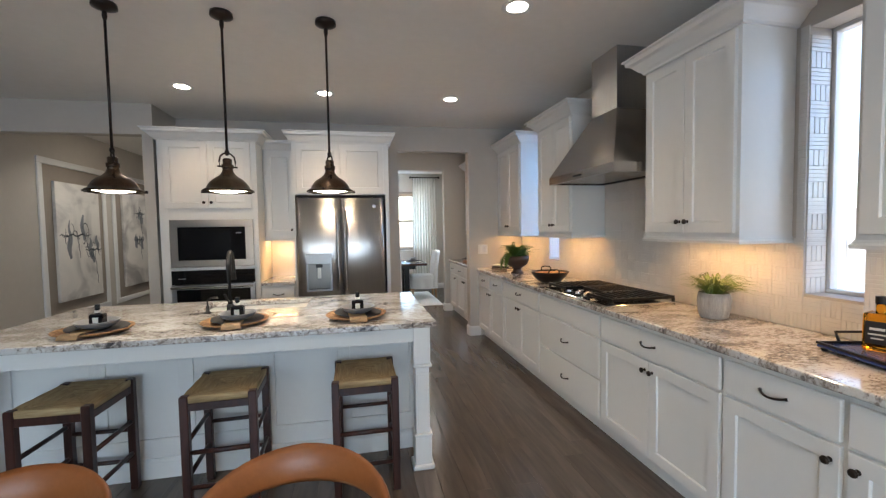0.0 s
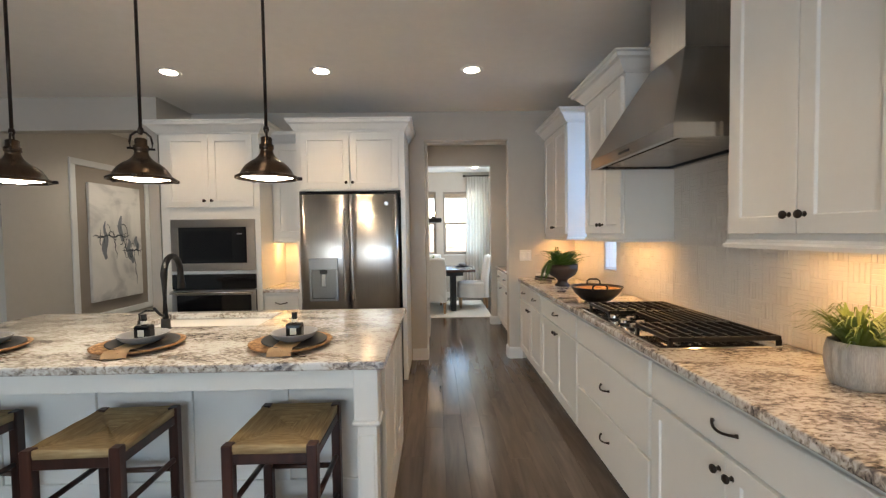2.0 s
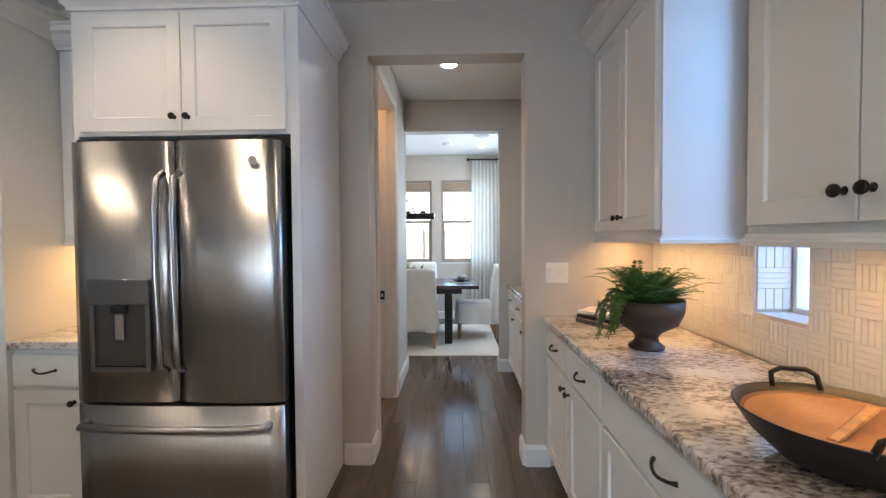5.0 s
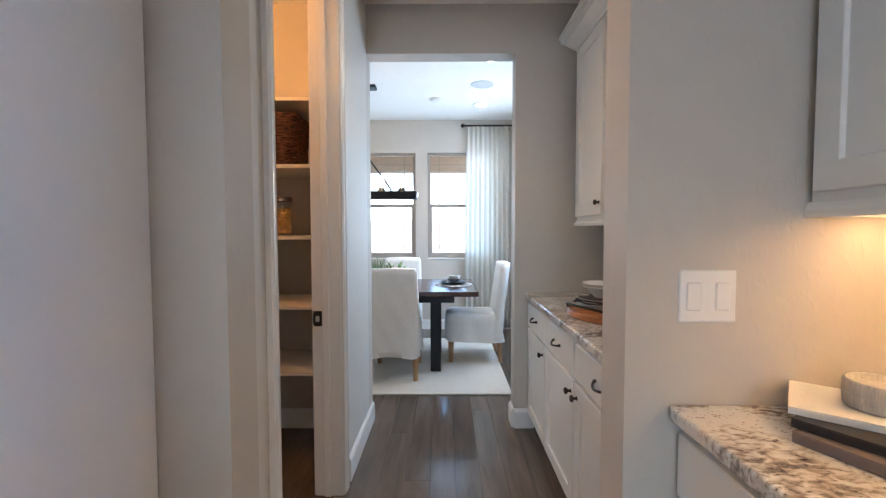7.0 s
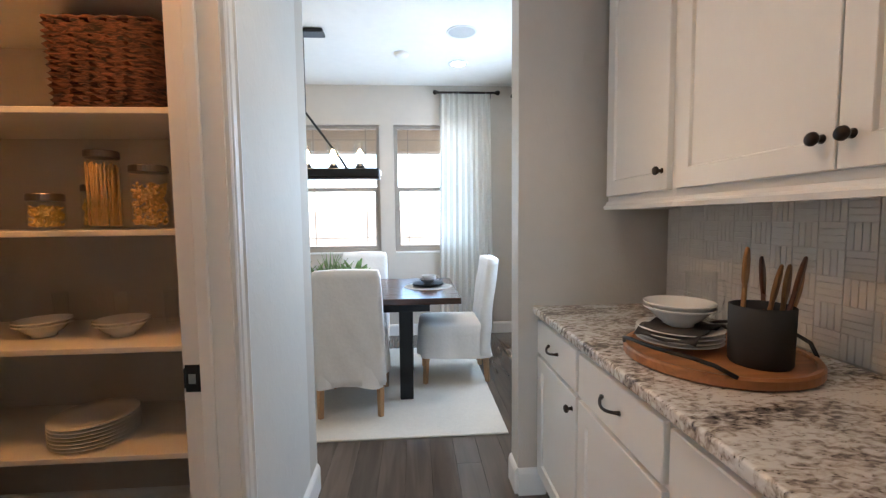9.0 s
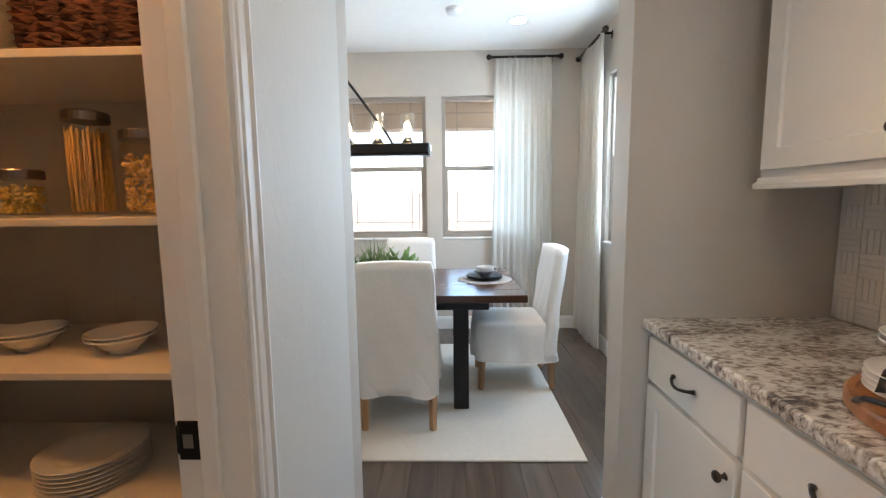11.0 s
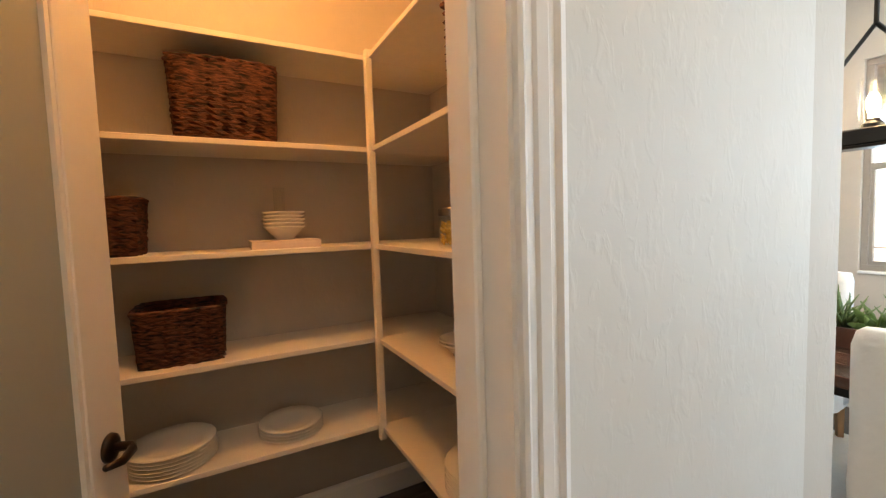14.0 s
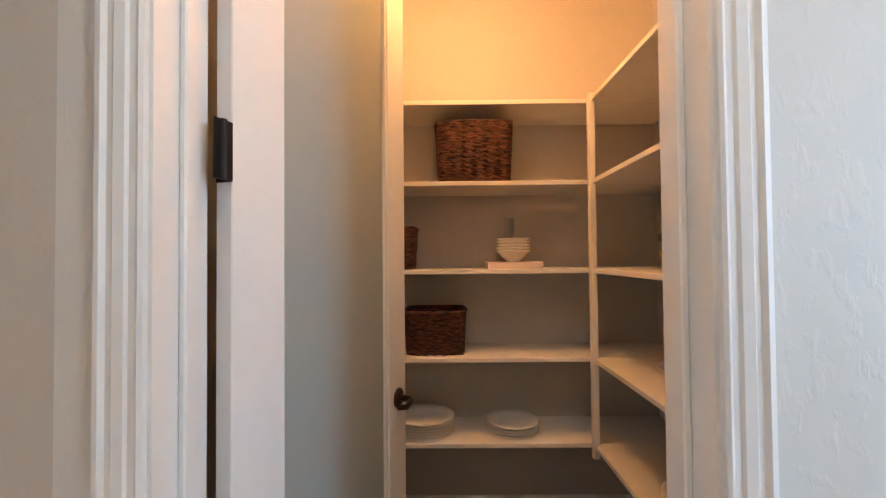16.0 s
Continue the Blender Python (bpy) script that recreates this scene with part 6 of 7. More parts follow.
def scribble(canvas, seed, knots):
    """Knots of looping ink lines with washes and drips; knots give (y, z, reach)."""
    rnd = random.Random(seed)
    x = 0.0345
    for ky, kz, reach in knots:
        for i in range(4):
            y, z = ky + rnd.uniform(-1, 1) * reach * 0.6, kz + rnd.uniform(-0.5, 0.5) * reach
            part("wash", stroke([(y + 0.02 * math.sin(k * 1.3 + i), z + reach * (0.5 - 0.22 * k)) for k in range(6)], rnd.uniform(0.012, 0.035)), WASH, canvas).location = (x + 0.0004 * i, 0, 0)
        for i in range(9):
            y, z = ky + rnd.uniform(-1, 1) * reach * 0.8, kz + rnd.uniform(-0.35, 0.35) * reach
            r, a0, turn = reach * rnd.uniform(0.15, 0.42), rnd.uniform(0, 6.28), rnd.uniform(2.2, 5.2)
            pts = [(y + 0.55 * r * math.cos(a0 + turn * k / 14), z + r * math.sin(a0 + turn * k / 14)) for k in range(15)]
            part("ink_line", stroke(pts, rnd.uniform(0.003, 0.0075)), INK, canvas).location = (x + 0.002 + 0.0003 * i, 0, 0)
        pts = [(ky - reach + 2 * reach * k / 12, kz - 0.08 * reach + 0.05 * reach * math.sin(k * 1.7)) for k in range(13)]
        part("ink_line", stroke(pts, 0.008), INK, canvas).location = (x + 0.005, 0, 0)
        drop = rnd.uniform(0.3, 0.5)
        pts = [(ky + 0.02 + 0.05 * k / 9 + 0.01 * math.sin(k * 2), kz - drop * k / 9) for k in range(10)]
        part("drip", stroke(pts, 0.005), INK, canvas).location = (x + 0.0055, 0, 0)


def art_panel(y0, y1, art, label):
    f = thing("wall_moulding_frame", pose(-3.2, 0, 0), "white picture moulding framing a taupe wall panel", "wall moulding", "gallery panels")
    z0, z1, w = 0.42, 2.34, 0.075
    part("field", boxes((0.001, 0.006, y0 + w, y1 - w, z0 + w, z1 - w)), PANELTAUPE, f, "taupe painted panel")
    for r in ((0.001, 0.024, y0, y1, z0, z0 + w), (0.001, 0.024, y0, y1, z1 - w, z1), (0.001, 0.024, y0, y0 + w, z0 + w, z1 - w), (0.001, 0.024, y1 - w, y1, z0 + w, z1 - w)):
        part("moulding", boxes(r, bevel=0.006), TRIM, f)
    a = thing("painting", pose(-3.19, (y0 + y1) / 2, 1.36), label, "painting", "gallery paintings")
    part("canvas", boxes((0, 0.034, -(y1 - y0) / 2 + 0.22, (y1 - y0) / 2 - 0.22, -0.72, 0.72), bevel=0.003), art, a)
    return a.children[0]


scribble(art_panel(6.58, 7.86, ART_A, "pale abstract canvas with dark tangled strokes"), 4, ((-0.10, 0.10, 0.30), (0.24, -0.10, 0.18)))
scribble(art_panel(8.02, 9.30, ART_B, "pale abstract canvas with grey brush strokes"), 9, ((0.05, 0.42, 0.16), (0.0, 0.0, 0.17)))

# ---- dining room ----
rug = tagged(part("area_rug", boxes((-0.95, 1.87, 8.70, 10.42, 0.0, 0.012), bevel=0.004), RUG), "cream low-pile area rug under the table", "rug")


def table():
    c = thing("dining_table", pose(0, 0, 0), "dark wood dining table with black steel legs", "dining table")
    y = 9.075
    for i in range(6):
        part("top_board", boxes((-0.66, 1.63, y + 0.001, y + 0.1615, 0.726, 0.77), bevel=0.003), TABLE_WOOD, c)
        y += 0.1625
    part("apron", boxes((-0.45, 1.42, 9.21, 9.25, 0.65, 0.726), (-0.45, 1.42, 9.84, 9.88, 0.65, 0.726), bevel=0.003), BLACK, c)
    for x in (-0.325, 1.20):
        for y in (9.215, 9.79):
            part("leg", boxes((x, x + 0.095, y, y + 0.095, 0.012, 0.726), bevel=0.004), BLACK, c, "black square leg")


table()


def cloth_chair(m):
    """A slip-covered chair facing local +y, with a reclined back, drape folds and a hem above its legs."""
    c = thing("slipcovered_chair", m, "white slipcovered dining chair on light oak legs", "chair", "dining chairs")
    rnd = random.Random(5)
    for x, y in ((-0.195, -0.03), (0.195, -0.03), (-0.195, 0.43), (0.195, 0.43)):
        leg = tube([(x, y + (0.012 if y > 0 else -0.02), 0.012), (x, y, 0.30)], 0.02, 4, [0.020, 0.028])
        part("leg", leg, OAK, c, "light oak leg")
    bm = bmesh.new()
    n = 48
    W, D = 0.225, 0.50
    def ring(z, w, y0, y1, fold, ph):
        out = []
        for i in range(n):
            a = 2 * math.pi * i / n
            cx, sy = math.cos(a), math.sin(a)
            r = 1 / ((abs(cx) ** 8 + abs(sy) ** 8) ** 0.125)
            k = fold * (math.sin(5 * a + ph) + 0.6 * math.sin(11 * a + 2 * ph))
            out.append(bm.verts.new((cx * r * (w + k), (y0 + y1) / 2 + sy * r * ((y1 - y0) / 2 + k), z + fold * 0.6 * math.sin(3 * a + ph))))
        return out
    rings = [ring(0.215, W + 0.008, -0.075, D - 0.005, 0.014, 0.3), ring(0.30, W + 0.004, -0.065, D - 0.008, 0.010, 0.6), ring(0.40, W, -0.055, D - 0.012, 0.006, 1.0), ring(0.465, W - 0.002, -0.045, D - 0.016, 0.001, 1.2), ring(0.487, W - 0.02, -0.03, D - 0.035, 0.0, 0)]
    for a, b in zip(rings, rings[1:]):
        for i in range(n):
            bm.faces.new([a[i], a[(i + 1) % n], b[(i + 1) % n], b[i]])
    bm.faces.new(rings[-1])
    bmesh.ops.recalc_face_normals(bm, faces=bm.faces[:])
    part("seat_cover", bm, LINEN, c, "draped linen skirt", smooth=True)
    bb = bmesh.new()
    rows, cols = 16, 14
    def sheet(off):
        g = []
        for j in range(rows + 1):
            s = j / rows
            z = 0.23 + (0.985 - 0.23) * s
            y = -0.072 - 0.105 * max(0, s - 0.3) ** 1.15 + off
            w = (W + 0.006 - 0.026 * max(0, s - 0.3)) - (0.012 if j == rows else 0)
            g.append([bb.verts.new(((2 * i / cols - 1) * w, y + 0.004 * math.sin(i * 1.2 + j * 0.9) * (1.2 - s) - (0.006 if abs(j - 5) < 1 else 0), z + (0.008 * math.cos((2 * i / cols - 1) * 1.57) if j == rows else 0))) for i in range(cols + 1)])
        return g
    f, b = sheet(0.0), sheet(0.085)
    for g, flip in ((f, False), (b, True)):
        for j in range(rows):
            for i in range(cols):
                q = [g[j][i], g[j][i + 1], g[j + 1][i + 1], g[j + 1][i]]
                bb.faces.new(q[::-1] if flip else q)
    rim = lambda g: [g[0][i] for i in range(cols + 1)] + [g[j][cols] for j in range(1, rows + 1)] + [g[rows][i] for i in range(cols - 1, -1, -1)] + [g[j][0] for j in range(rows - 1, 0, -1)]
    ra, rb = rim(f), rim(b)
    for i in range(len(ra)):
        j = (i + 1) % len(ra)
        bb.faces.new([ra[i], rb[i], rb[j], ra[j]])
    bmesh.ops.recalc_face_normals(bb, faces=bb.faces[:])
    part("back_cover", bb, LINEN, c, "linen covered back", smooth=True)
    return c


k0 = cloth_chair(pose(0.885, 9.03, 0))
copy_thing(k0, pose(0.83, 10.30, 0, 0, 0, 180))
copy_thing(k0, pose(1.83, 9.69, 0, 0, 0, 90))
copy_thing(k0, pose(0.02, 9.03, 0))
copy_thing(k0, pose(0.0, 10.30, 0, 0, 0, 180))


def table_setting(x, y):
    mat = tagged(part("placemat", lathe([(0, 0.0), (0.185, 0.0), (0.188, 0.002), (0.185, 0.004), (0, 0.004)], 40), RIBPOT), "round pale placemat on the dining table", "placemat", "dining place settings")
    mat.matrix_basis = pose(x, y, 0.77)
    plate_stack(pose(x, y, 0.7725), 0.125, 2, SLATE, "two dark plates on a placemat", rise=0.012)
    bowl_stack(pose(x, y, 0.793), 0.072, 0.040, 1, GREYWARE, "grey stoneware bowl on dark plates", name="bowl")
    cup = thing("cup", pose(x + 0.01, y, 0.806), "pale grey cup standing in the bowl", "cup")
    part("body", lathe([(0, 0), (0.035, 0), (0.048, 0.02), (0.060, 0.055), (0.057, 0.055), (0.044, 0.022), (0, 0.008)], 28), GREYCUP, cup, smooth=True)
    part("handle", tube([(0.055, 0, 0.045), (0.078, 0, 0.042), (0.075, 0, 0.02), (0.05, 0, 0.015)], 0.005, 8), GREYCUP, cup, smooth=True)


for x, y in ((1.42, 9.58), (0.88, 9.27), (0.83, 9.85)):
    table_setting(x, y)


def centrepiece():
    c = thing("succulent_planter", pose(0.48, 9.575, 0.77), "long dark planter full of green succulents", "planter")
    part("trough", boxes((-0.50, 0.50, -0.085, -0.070, 0, 0.085), (-0.50, 0.50, 0.070, 0.085, 0, 0.085), (-0.50, -0.485, -0.07, 0.07, 0, 0.085), (0.485, 0.50, -0.07, 0.07, 0, 0.085), (-0.485, 0.485, -0.07, 0.07, 0, 0.02)), DARKWOOD, c, "dark wooden trough")
    part("soil", boxes((-0.484, 0.484, -0.069, 0.069, 0.02, 0.07)), BROWNPOT, c)
    rnd = random.Random(11)

    def leaf(kind):
        bm = bmesh.new()
        w = 0.013 if not kind else 0.030
        bmesh.ops.create_cone(bm, cap_ends=True, segments=6, radius1=w * (1 if not kind else 0.5), radius2=w * 0.12, depth=1.0)
        for v in bm.verts:
            v.co.z += 0.5
            v.co.y *= 0.5
        bmesh.ops.subdivide_edges(bm, edges=[e for e in bm.edges if abs(e.verts[0].co.z - e.verts[1].co.z) > 0.1], cuts=2)
        for v in bm.verts:
            if kind:
                v.co.x *= 1 + 1.6 * math.sin(math.pi * min(v.co.z, 1))
            v.co.y += 0.03 * v.co.z ** 2
        return bm
    first = [None, None]
    for x, kind, s in ((-0.42, 0, 0.9), (-0.30, 1, 1.0), (-0.17, 0, 1.1), (-0.05, 0, 1.0), (0.07, 1, 1.0), (0.17, 0, 1.15), (0.27, 0, 1.0), (0.36, 1, 1.25), (0.45, 1, 0.7)):
        mat = SUCCULENT if not kind else ROSETTE
        core = part("succulent", lathe([(0, 0.035), (0.012, 0.03), (0.02, 0.012), (0.012, 0), (0, 0)], 10), mat, c, "spiky green succulent" if not kind else "light green rosette succulent", smooth=True)
        core.location = (x, 0, 0.062)
        for i in range(16 if kind else 22):
            a = rnd.uniform(0, 6.283) if not kind else i * 2.4
            tilt = rnd.uniform(5, 42) if not kind else 20 + i * 4.0
            L = (rnd.uniform(0.08, 0.15) if not kind else 0.105 - 0.002 * i) * s * 1.35
            m = pose(rnd.uniform(-0.03, 0.03) * (1 - kind), rnd.uniform(-0.03, 0.03) * (1 - kind), 0.004, 0, tilt, math.degrees(a)) @ Matrix.Diagonal((s, s, L, 1))
            if first[kind] is None:
                first[kind] = part("leaf", leaf(kind), mat, core, smooth=True)
                first[kind].matrix_basis = m
            else:
                share(first[kind], m, core)


centrepiece()


def chandelier():
    c = thing("linear_chandelier", pose(0.49, 9.65, 0), "dark metal linear chandelier with glass shades", "chandelier")
    part("beam", boxes((-0.56, 0.56, -0.055, 0.055, 1.635, 1.705), bevel=0.006), BLACK, c, "dark metal beam")
    part("beam_strip", boxes((-0.565, 0.565, -0.058, 0.058, 1.622, 1.634), bevel=0.002), BRONZE, c)
    part("end_cap", boxes((0.56, 0.572, -0.03, 0.03, 1.65, 1.69), (-0.572, -0.56, -0.03, 0.03, 1.65, 1.69), bevel=0.003), CHROME, c)
    part("canopy", boxes((-0.16, 0.16, -0.06, 0.06, H - 0.03, H - 0.001), bevel=0.006), BLACK, c)
    part("stem", tube([(0, 0, H - 0.03), (0, 0, 2.13)], 0.009, 8), BLACK, c, smooth=True)
    for s in (-1, 1):
        part("arm", tube([(0, 0, 2.14), (s * 0.27, 0, 1.77), (s * 0.31, 0, 1.70)], 0.009, 8), BLACK, c, smooth=True)
    for x in (-0.41, -0.205, 0.0, 0.205, 0.41):
        s = part("socket", lathe([(0, 1.745), (0.022, 1.745), (0.024, 1.735), (0.038, 1.722), (0.040, 1.705), (0, 1.705)], 18), BLACK, c)
        s.location = (x, 0, 0)
        b = part("bulb", lathe([(0, 1.855), (0.012, 1.850), (0.022, 1.825), (0.024, 1.80), (0.014, 1.765), (0.012, 1.745), (0, 1.745)], 18), BULB_GLOW, c, "glowing filament bulb", smooth=True)
        b.location = (x, 0, 0)
        g = part("glass_shade", lathe([(0.047, 1.735), (0.050, 1.74), (0.050, 1.915), (0.0475, 1.915), (0.0475, 1.74)], 26), JARGLASS, c, "clear glass cylinder", smooth=True)
        g.location = (x, 0, 0)
        g.visible_shadow = False


chandelier()


def curtain(m, w, z0, z1, folds, label):
    """Local x along the rod, y towards the room is negative."""
    c = thing("curtain", m, label, "curtain", "dining curtains")
    bm = bmesh.new()
    n, rows = folds * 10, 14
    grid = []
    rnd = random.Random(folds)
    ph = [rnd.uniform(-0.6, 0.6) for _ in range(folds + 1)]
    for j in range(rows + 1):
        s = j / rows
        row = []
        for i in range(n + 1):
            u = i / n
            q = u * folds
            f = ph[int(q) % len(ph)]
            amp = 0.011 + 0.009 * (1 - s) + 0.005 * f
            y = -amp * math.sin(2 * math.pi * q + 0.4 * f * (1 - s)) + 0.008 * math.sin(9 * u + 2 * s)
            x = (u - 0.5) * w * (0.88 + 0.12 * (1 - s) ** 0.7) + 0.010 * math.sin(4 * math.pi * q + f)
            row.append(bm.verts.new((x, y, z0 + (z1 - z0) * s + (0.006 * math.sin(7 * u) if j == 0 else 0))))
        grid.append(row)
    for j in range(rows):
        for i in range(n):
            bm.faces.new([grid[j][i], grid[j][i + 1], grid[j + 1][i + 1], grid[j + 1][i]])
    bmesh.ops.solidify(bm, geom=bm.faces[:], thickness=0.002)
    part("cloth", bm, CURTAIN, c, smooth=True)


def curtain_rod(m, w):
    c = thing("curtain_rod", m, "dark bronze curtain rod with ball finials", "curtain rod")
    part("rod", tube([(-w / 2, 0, 0), (w / 2, 0, 0)], 0.012, 10), BRONZE, c, smooth=True)
    for s in (-1, 1):
        f = part("finial", lathe([(0, 0.055), (0.018, 0.048), (0.027, 0.032), (0.022, 0.014), (0.013, 0.006), (0.018, 0.0), (0, -0.004)], 18), BRONZE, c, smooth=True)
        f.matrix_basis = pose(s * w / 2, 0, 0, 0, 90 * s, 0)
        part("bracket", boxes((s * (w / 2 - 0.05) - 0.008, s * (w / 2 - 0.05) + 0.008, 0.0, 0.085, -0.012, 0.006), (s * (w / 2 - 0.05) - 0.015, s * (w / 2 - 0.05) + 0.015, 0.078, 0.085, -0.04, 0.02), bevel=0.003), BRONZE, c)


curtain_rod(pose(1.90, 10.845, 2.655), 0.62)
curtain(pose(1.885, 10.85, 0), 0.60, 0.03, 2.655, 9, "white gathered curtain hanging to the floor")
curtain_rod(pose(RW - 0.085, 10.54, 2.635, 0, 0, -90), 0.64)
curtain(pose(RW - 0.085, 10.50, 0, 0, 0, -90), 0.66, 0.04, 2.635, 9, "white gathered curtain beside the corner window")

sd = thing("smoke_detector", pose(1.23, 10.06, H), "small white round smoke detector", "smoke detector")
part("body", lathe([(0, -0.035), (0.045, -0.034), (0.058, -0.022), (0.065, 0.0), (0, 0)], 28), PLASTIC, sd, smooth=True)
part("vent", lathe([(0.048, -0.030), (0.056, -0.026), (0.054, -0.022), (0.046, -0.026)], 28), TRIM, sd)
spk = thing("ceiling_speaker", pose(1.71, 9.62, H), "flush round white ceiling speaker", "speaker")
part("ring", lathe([(0.105, -0.006), (0.115, -0.005), (0.118, 0), (0.105, 0)], 36), TRIM, spk)
part("grille", lathe([(0, -0.0045), (0.105, -0.003), (0.105, -0.001), (0, -0.001)], 36), material("speaker_grille", (0.55, 0.54, 0.52), rough=0.7, vary=0.1, scale=200, bump=0.4, bump_scale=500), spk)

# ---- outdoors ----
tagged(part("ground", boxes((-300, 300, -300, 300, -0.5, -0.13)), GROUND), "pale dry gravel yard", "ground", kind="structure")
patio = thing("patio_cover", pose(0, 0, 0), "beige stucco patio cover with a beam on posts", "patio cover")
part("roof", boxes((-4.0, 2.66, 11.1, 13.5, 2.78, 2.95)), PATIO, patio)
part("beam", boxes((-4.0, 2.66, 13.15, 13.45, 2.40, 2.78), bevel=0.01), PATIO, patio)
for x in (-3.9, 2.3):
    part("post", boxes((x, x + 0.3, 13.15, 13.45, -0.13, 2.40), bevel=0.01), PATIO, patio)
pc = thing("patio_light", pose(1.95, 12.6, 2.78), "small round lit patio ceiling light", "ceiling light")
part("ring", lathe([(0.06, -0.006), (0.09, -0.005), (0.092, 0), (0.06, 0)], 24), TRIM, pc)
part("lens", lathe([(0, -0.004), (0.06, -0.004), (0.06, 0), (0, 0)], 24), CAN_GLOW, pc)
yard = thing("garden_wall", pose(0, 0, 0), "tan block garden wall around the yard", "garden wall")
for r in ((-20, 14, 27.0, 27.2, -0.13, 1.75), (13.8, 14, -12, 27.0, -0.13, 1.75)):
    part("wall_run", boxes(r), BLOCK, yard)
for i in range(8):
    part("pier", boxes((-19.6 + i * 4.7, -19.2 + i * 4.7, 26.85, 27.35, -0.13, 1.9), bevel=0.02), BLOCK, yard)
slats = thing("side_fence", pose(0, 0, 0), "pale slatted side yard fence", "fence")
for i in range(46):
    part("slat", boxes((4.2, 4.225, 0.4 + i * 0.145, 0.53 + i * 0.145, -0.13, 1.55)), TRIM, slats)
for z in (0.3, 1.2):
    part("fence_rail", boxes((4.226, 4.27, 0.4, 7.1, z, z + 0.08)), TRIM, slats)


def tree(m, h, seed):
    c = thing("yard_tree", m, "leafy green yard tree beyond the window", "tree")
    rnd = random.Random(seed)
    bm = tube([(0, 0, -0.13), (0.05, 0.02, h * 0.3), (-0.03, 0.04, h * 0.6), (0.02, 0, h * 0.85)], 0.1, 8, [0.13, 0.10, 0.06, 0.02])
    tips = []
    for i in range(14):
        a, z = rnd.uniform(0, 6.28), h * rnd.uniform(0.35, 0.75)
        r = rnd.uniform(0.5, 1.0) * h * 0.28
        e = Vector((r * math.cos(a), r * math.sin(a), z + rnd.uniform(0.2, 0.9)))
        join(bm, tube([(0, 0, z), e * 0.5 + Vector((0, 0, z * 0.5)), e], 0.03, 6, [0.05, 0.03, 0.01]))
        tips.append(e)
    part("trunk", bm, BARK, c, "brown trunk and limbs")
    lf = bmesh.new()
    for i in range(2600):
        t = rnd.choice(tips)
        p = t + Vector((rnd.gauss(0, 0.33), rnd.gauss(0, 0.33), rnd.gauss(0, 0.28)))
        u = Vector((rnd.uniform(-1, 1), rnd.uniform(-1, 1), rnd.uniform(-1, 1))).normalized()
        v = u.orthogonal().normalized()
        s = rnd.uniform(0.04, 0.08)
        lf.faces.new([lf.verts.new(q) for q in (p - u * s, p + v * s * 0.5, p + u * s, p - v * s * 0.5)])
    part("crown", lf, LEAF, c, "crown of small green leaves")


tree(pose(7.2, 16.5, 0), 4.2, 2)
tree(pose(9.5, 21.0, 0), 4.8, 6)

# ---- splashback tiles ----
def bevel_tile(w, h, t, b=0.001):
    """A flat tile in the x-z plane, back at y = 0, face at y = -t, lower left at the origin."""
    bm = bmesh.new()
    back = [bm.verts.new(p) for p in ((0, 0, 0), (w, 0, 0), (w, 0, h), (0, 0, h))]
    mid = [bm.verts.new(p) for p in ((0, -t + b, 0), (w, -t + b, 0), (w, -t + b, h), (0, -t + b, h))]
    face = [bm.verts.new(p) for p in ((b, -t, b), (w - b, -t, b), (w - b, -t, h - b), (b, -t, h - b))]
    for a, c in ((back, mid), (mid, face)):
        for i in range(4):
            bm.faces.new([a[i], a[(i + 1) % 4], c[(i + 1) % 4], c[i]])
    bm.faces.new(face)
    bmesh.ops.recalc_face_normals(bm, faces=bm.faces[:])
    return bm


B, G = 0.0800, 0.0016
S = B / 4
flat = part("tile", bevel_tile(B - G, S - G, 0.0038), TILE)
tall = part("tile", bevel_tile(S - G, B - G, 0.0038), TILE)
for o in (flat, tall):
    scene.collection.objects.unlink(o)


def tile_rows(nu, nv, u0=0, v0=0):
    """Tiles of a basket weave: four strips flat, four upright, block by block."""
    for j in range(nv):
        for i in range(nu):
            for k in range(4):
                if (i + j + u0 + v0) % 2:
                    yield flat, i * B, j * B + k * S
                else:
                    yield tall, i * B + k * S, j * B


def tile_field(name, y_top, length, z0, z1, label, near=None):
    """Tiles on the east wall from y_top downwards, over a grout bed."""
    f = thing(name, pose(RW - 0.002, y_top, z0, 0, 0, EAST), label, "splashback", kind="structure")
    part("grout_bed", boxes((0, length, -0.004, 0.0015, 0, z1 - z0)), GROUT, f)
    nu, nv = max(1, round(length / B)), max(1, round((z1 - z0) / B))
    rest = bmesh.new()
    tw, th = length / (nu * B), (z1 - z0) / (nv * B)
    count = 0
    for ob, x, z in tile_rows(nu, nv):
        m = Matrix.Translation((x * tw, -0.0035, z * th)) @ Matrix.Diagonal((tw, 1, th, 1))
        if near and near[0] <= y_top - x <= near[1] and count < 300:
            share(ob, m, f)
            count += 1
        else:
            b = bmesh.new()
            b.from_mesh(ob.data)
            join(rest, b, m)
    if len(rest.verts):
        tagged(part("tiles", rest, TILE_FAR, f), kind="stuff")
    else:
        rest.free()
    return f


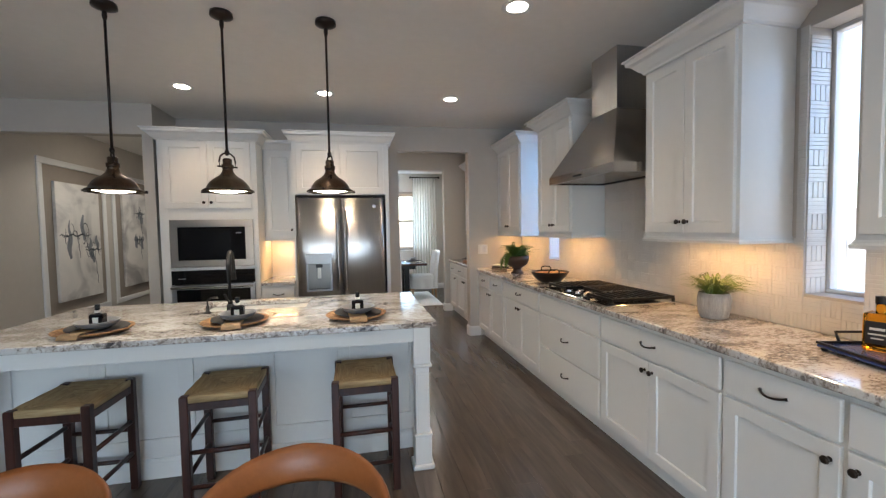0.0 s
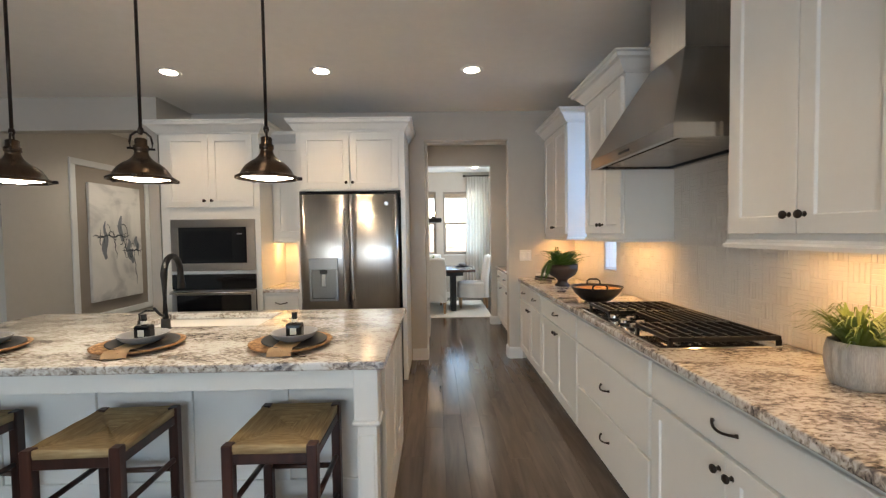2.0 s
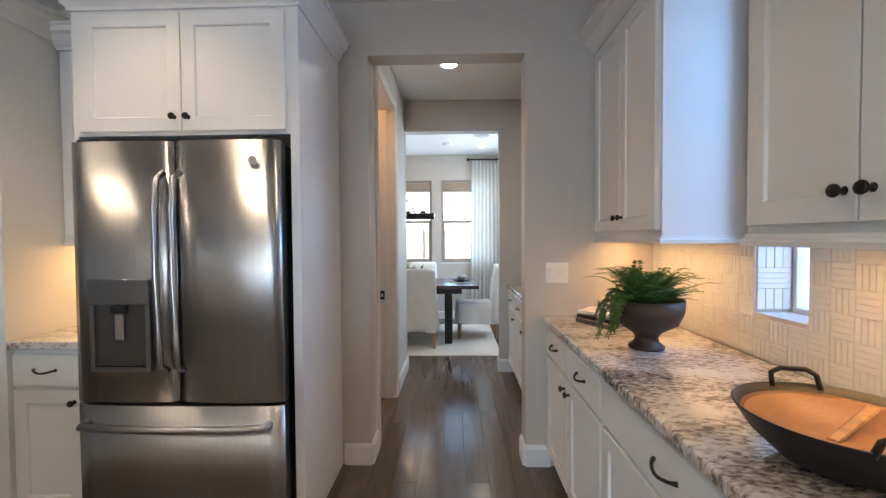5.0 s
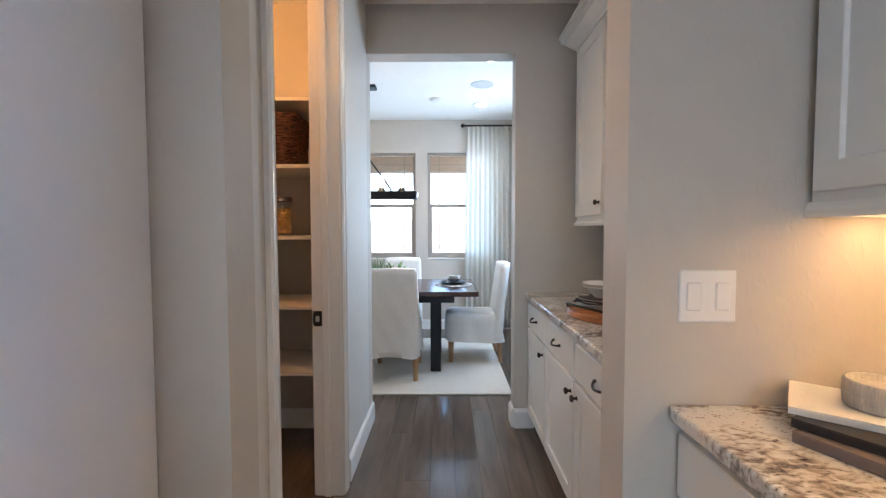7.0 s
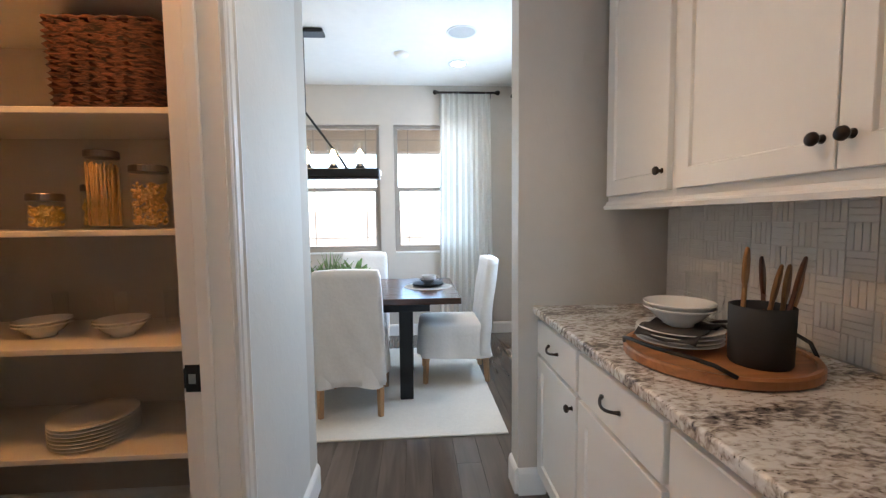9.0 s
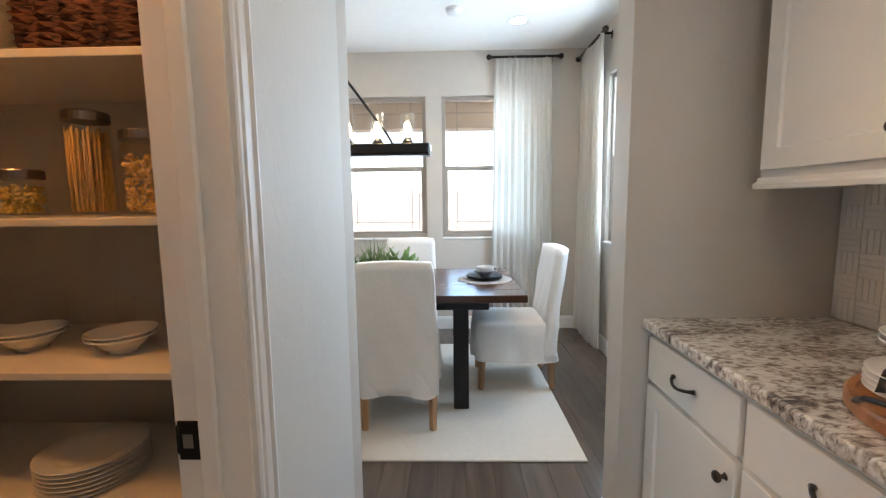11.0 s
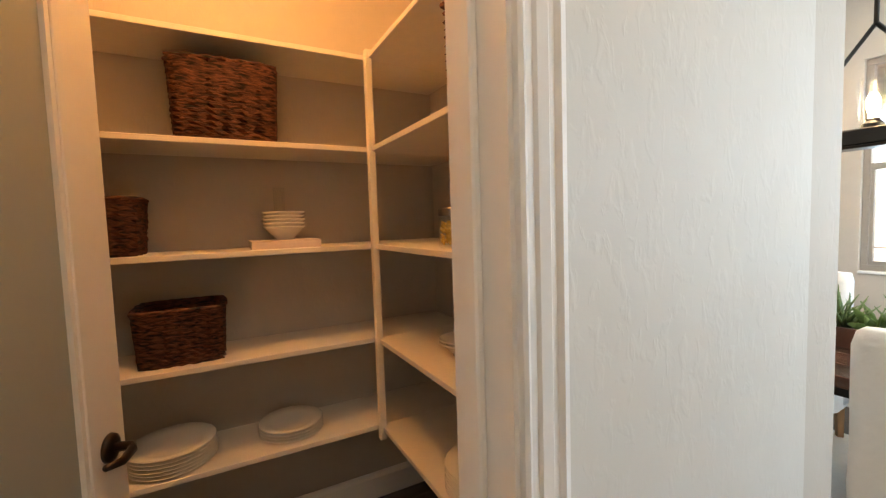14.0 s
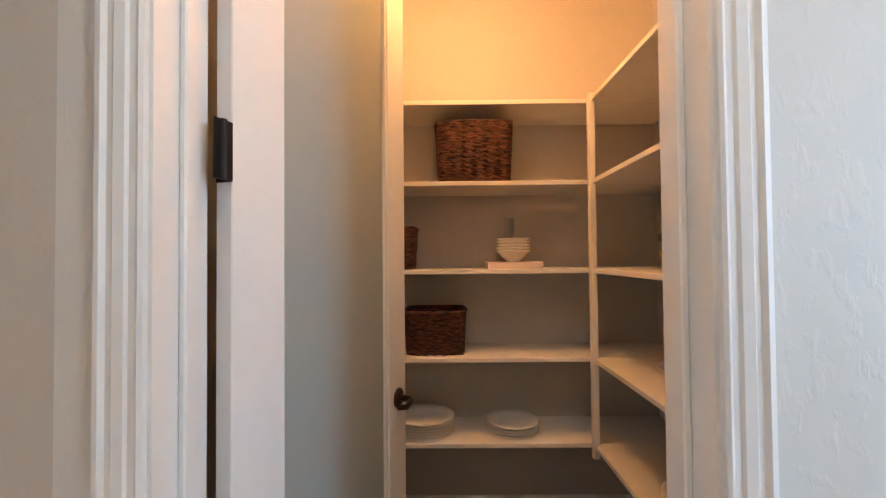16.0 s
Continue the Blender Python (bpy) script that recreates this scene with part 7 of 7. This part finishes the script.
TILE_FAR = TILE
tile_field("splashback", 6.40, 0.82, 0.903, 1.36, "cream glazed basketweave tiles behind the worktop")
tile_field("splashback", 5.33, 0.86, 0.903, 1.36, "cream glazed basketweave tiles beside the wok")
tile_field("splashback", 4.47, 0.98, 0.903, 1.817, "cream glazed basketweave tiles behind the cooktop", near=(3.5, 4.47))
tile_field("splashback", 3.49, 0.73, 0.903, 1.36, "cream glazed basketweave tiles under the wall cabinet")
tile_field("splashback", 2.50, 1.70, 0.903, 1.36, "cream glazed basketweave tiles behind the tray")
tile_field("splashback", 5.58, 0.25, 0.903, 1.055, "cream glazed tiles under the slim window")
tile_field("splashback", 2.76, 0.26, 0.903, 1.065, "cream glazed tiles under the kitchen window")
tile_field("splashback", 2.80, 0.04, 1.36, 2.41, "cream glazed tile strip beside the kitchen window")
tile_field("splashback", 2.50, 0.17, 1.36, 2.41, "cream glazed tile strip by the near cabinet")
tile_field("splashback", 8.155, 1.595, 0.903, 1.36, "cream glazed basketweave tiles in the passage")
for name, y in (("reveal", 2.76), ("reveal", 5.58)):
    f = thing("window_reveal", pose(RW + 0.002, y - 0.002, 1.083), "cream tiled window reveal", "window reveal", kind="structure")
    rv = bmesh.new()
    for ob, x, z in tile_rows(1, 16):
        b = bmesh.new()
        b.from_mesh(ob.data)
        join(rv, b, Matrix.Translation((x * 1.6, 0.001, z)) @ Matrix.Diagonal((1.6, 1, 1, 1)))
    tagged(part("tiles", rv, TILE, f), kind="stuff")

# ---- floor boards ----
PW = 0.135
floor_thing = bpy.data.objects["floor"]
rnd = random.Random(21)
lengths = (1.25, 1.55, 1.85, 0.95)
kinds = {}
for L in lengths:
    bm = bmesh.new()
    b, g = 0.0009, 0.0006
    lo = [bm.verts.new(p) for p in ((0, 0, -0.006), (PW - g, 0, -0.006), (PW - g, L - g, -0.006), (0, L - g, -0.006))]
    md = [bm.verts.new((v.co.x, v.co.y, -b)) for v in lo]
    hi = [bm.verts.new(p) for p in ((b, b, 0), (PW - g - b, b, 0), (PW - g - b, L - g - b, 0), (b, L - g - b, 0))]
    for a, c in ((lo, md), (md, hi)):
        for i in range(4):
            bm.faces.new([a[i], a[(i + 1) % 4], c[(i + 1) % 4], c[i]])
    bm.faces.new(hi)
    bmesh.ops.recalc_face_normals(bm, faces=bm.faces[:])
    kinds[L] = part("floor_board", bm, FLOOR)
    scene.collection.objects.unlink(kinds[L])
rest = bmesh.new()
made = 0
x = -3.2
while x < RW:
    y = -2.6 - rnd.uniform(0, 1.2)
    while y < 11.0:
        L = rnd.choice(lengths)
        if 0.3 < x < 2.2 and 1.0 < y + L and y < 9.6 and made < 300:
            share(kinds[L], pose(x, y, 0), floor_thing)
            made += 1
        else:
            b = bmesh.new()
            b.from_mesh(kinds[L].data)
            join(rest, b, pose(x, y, 0))
        y += L
    x += PW
tagged(part("floor_boards", rest, FLOOR_FAR, floor_thing), kind="stuff")
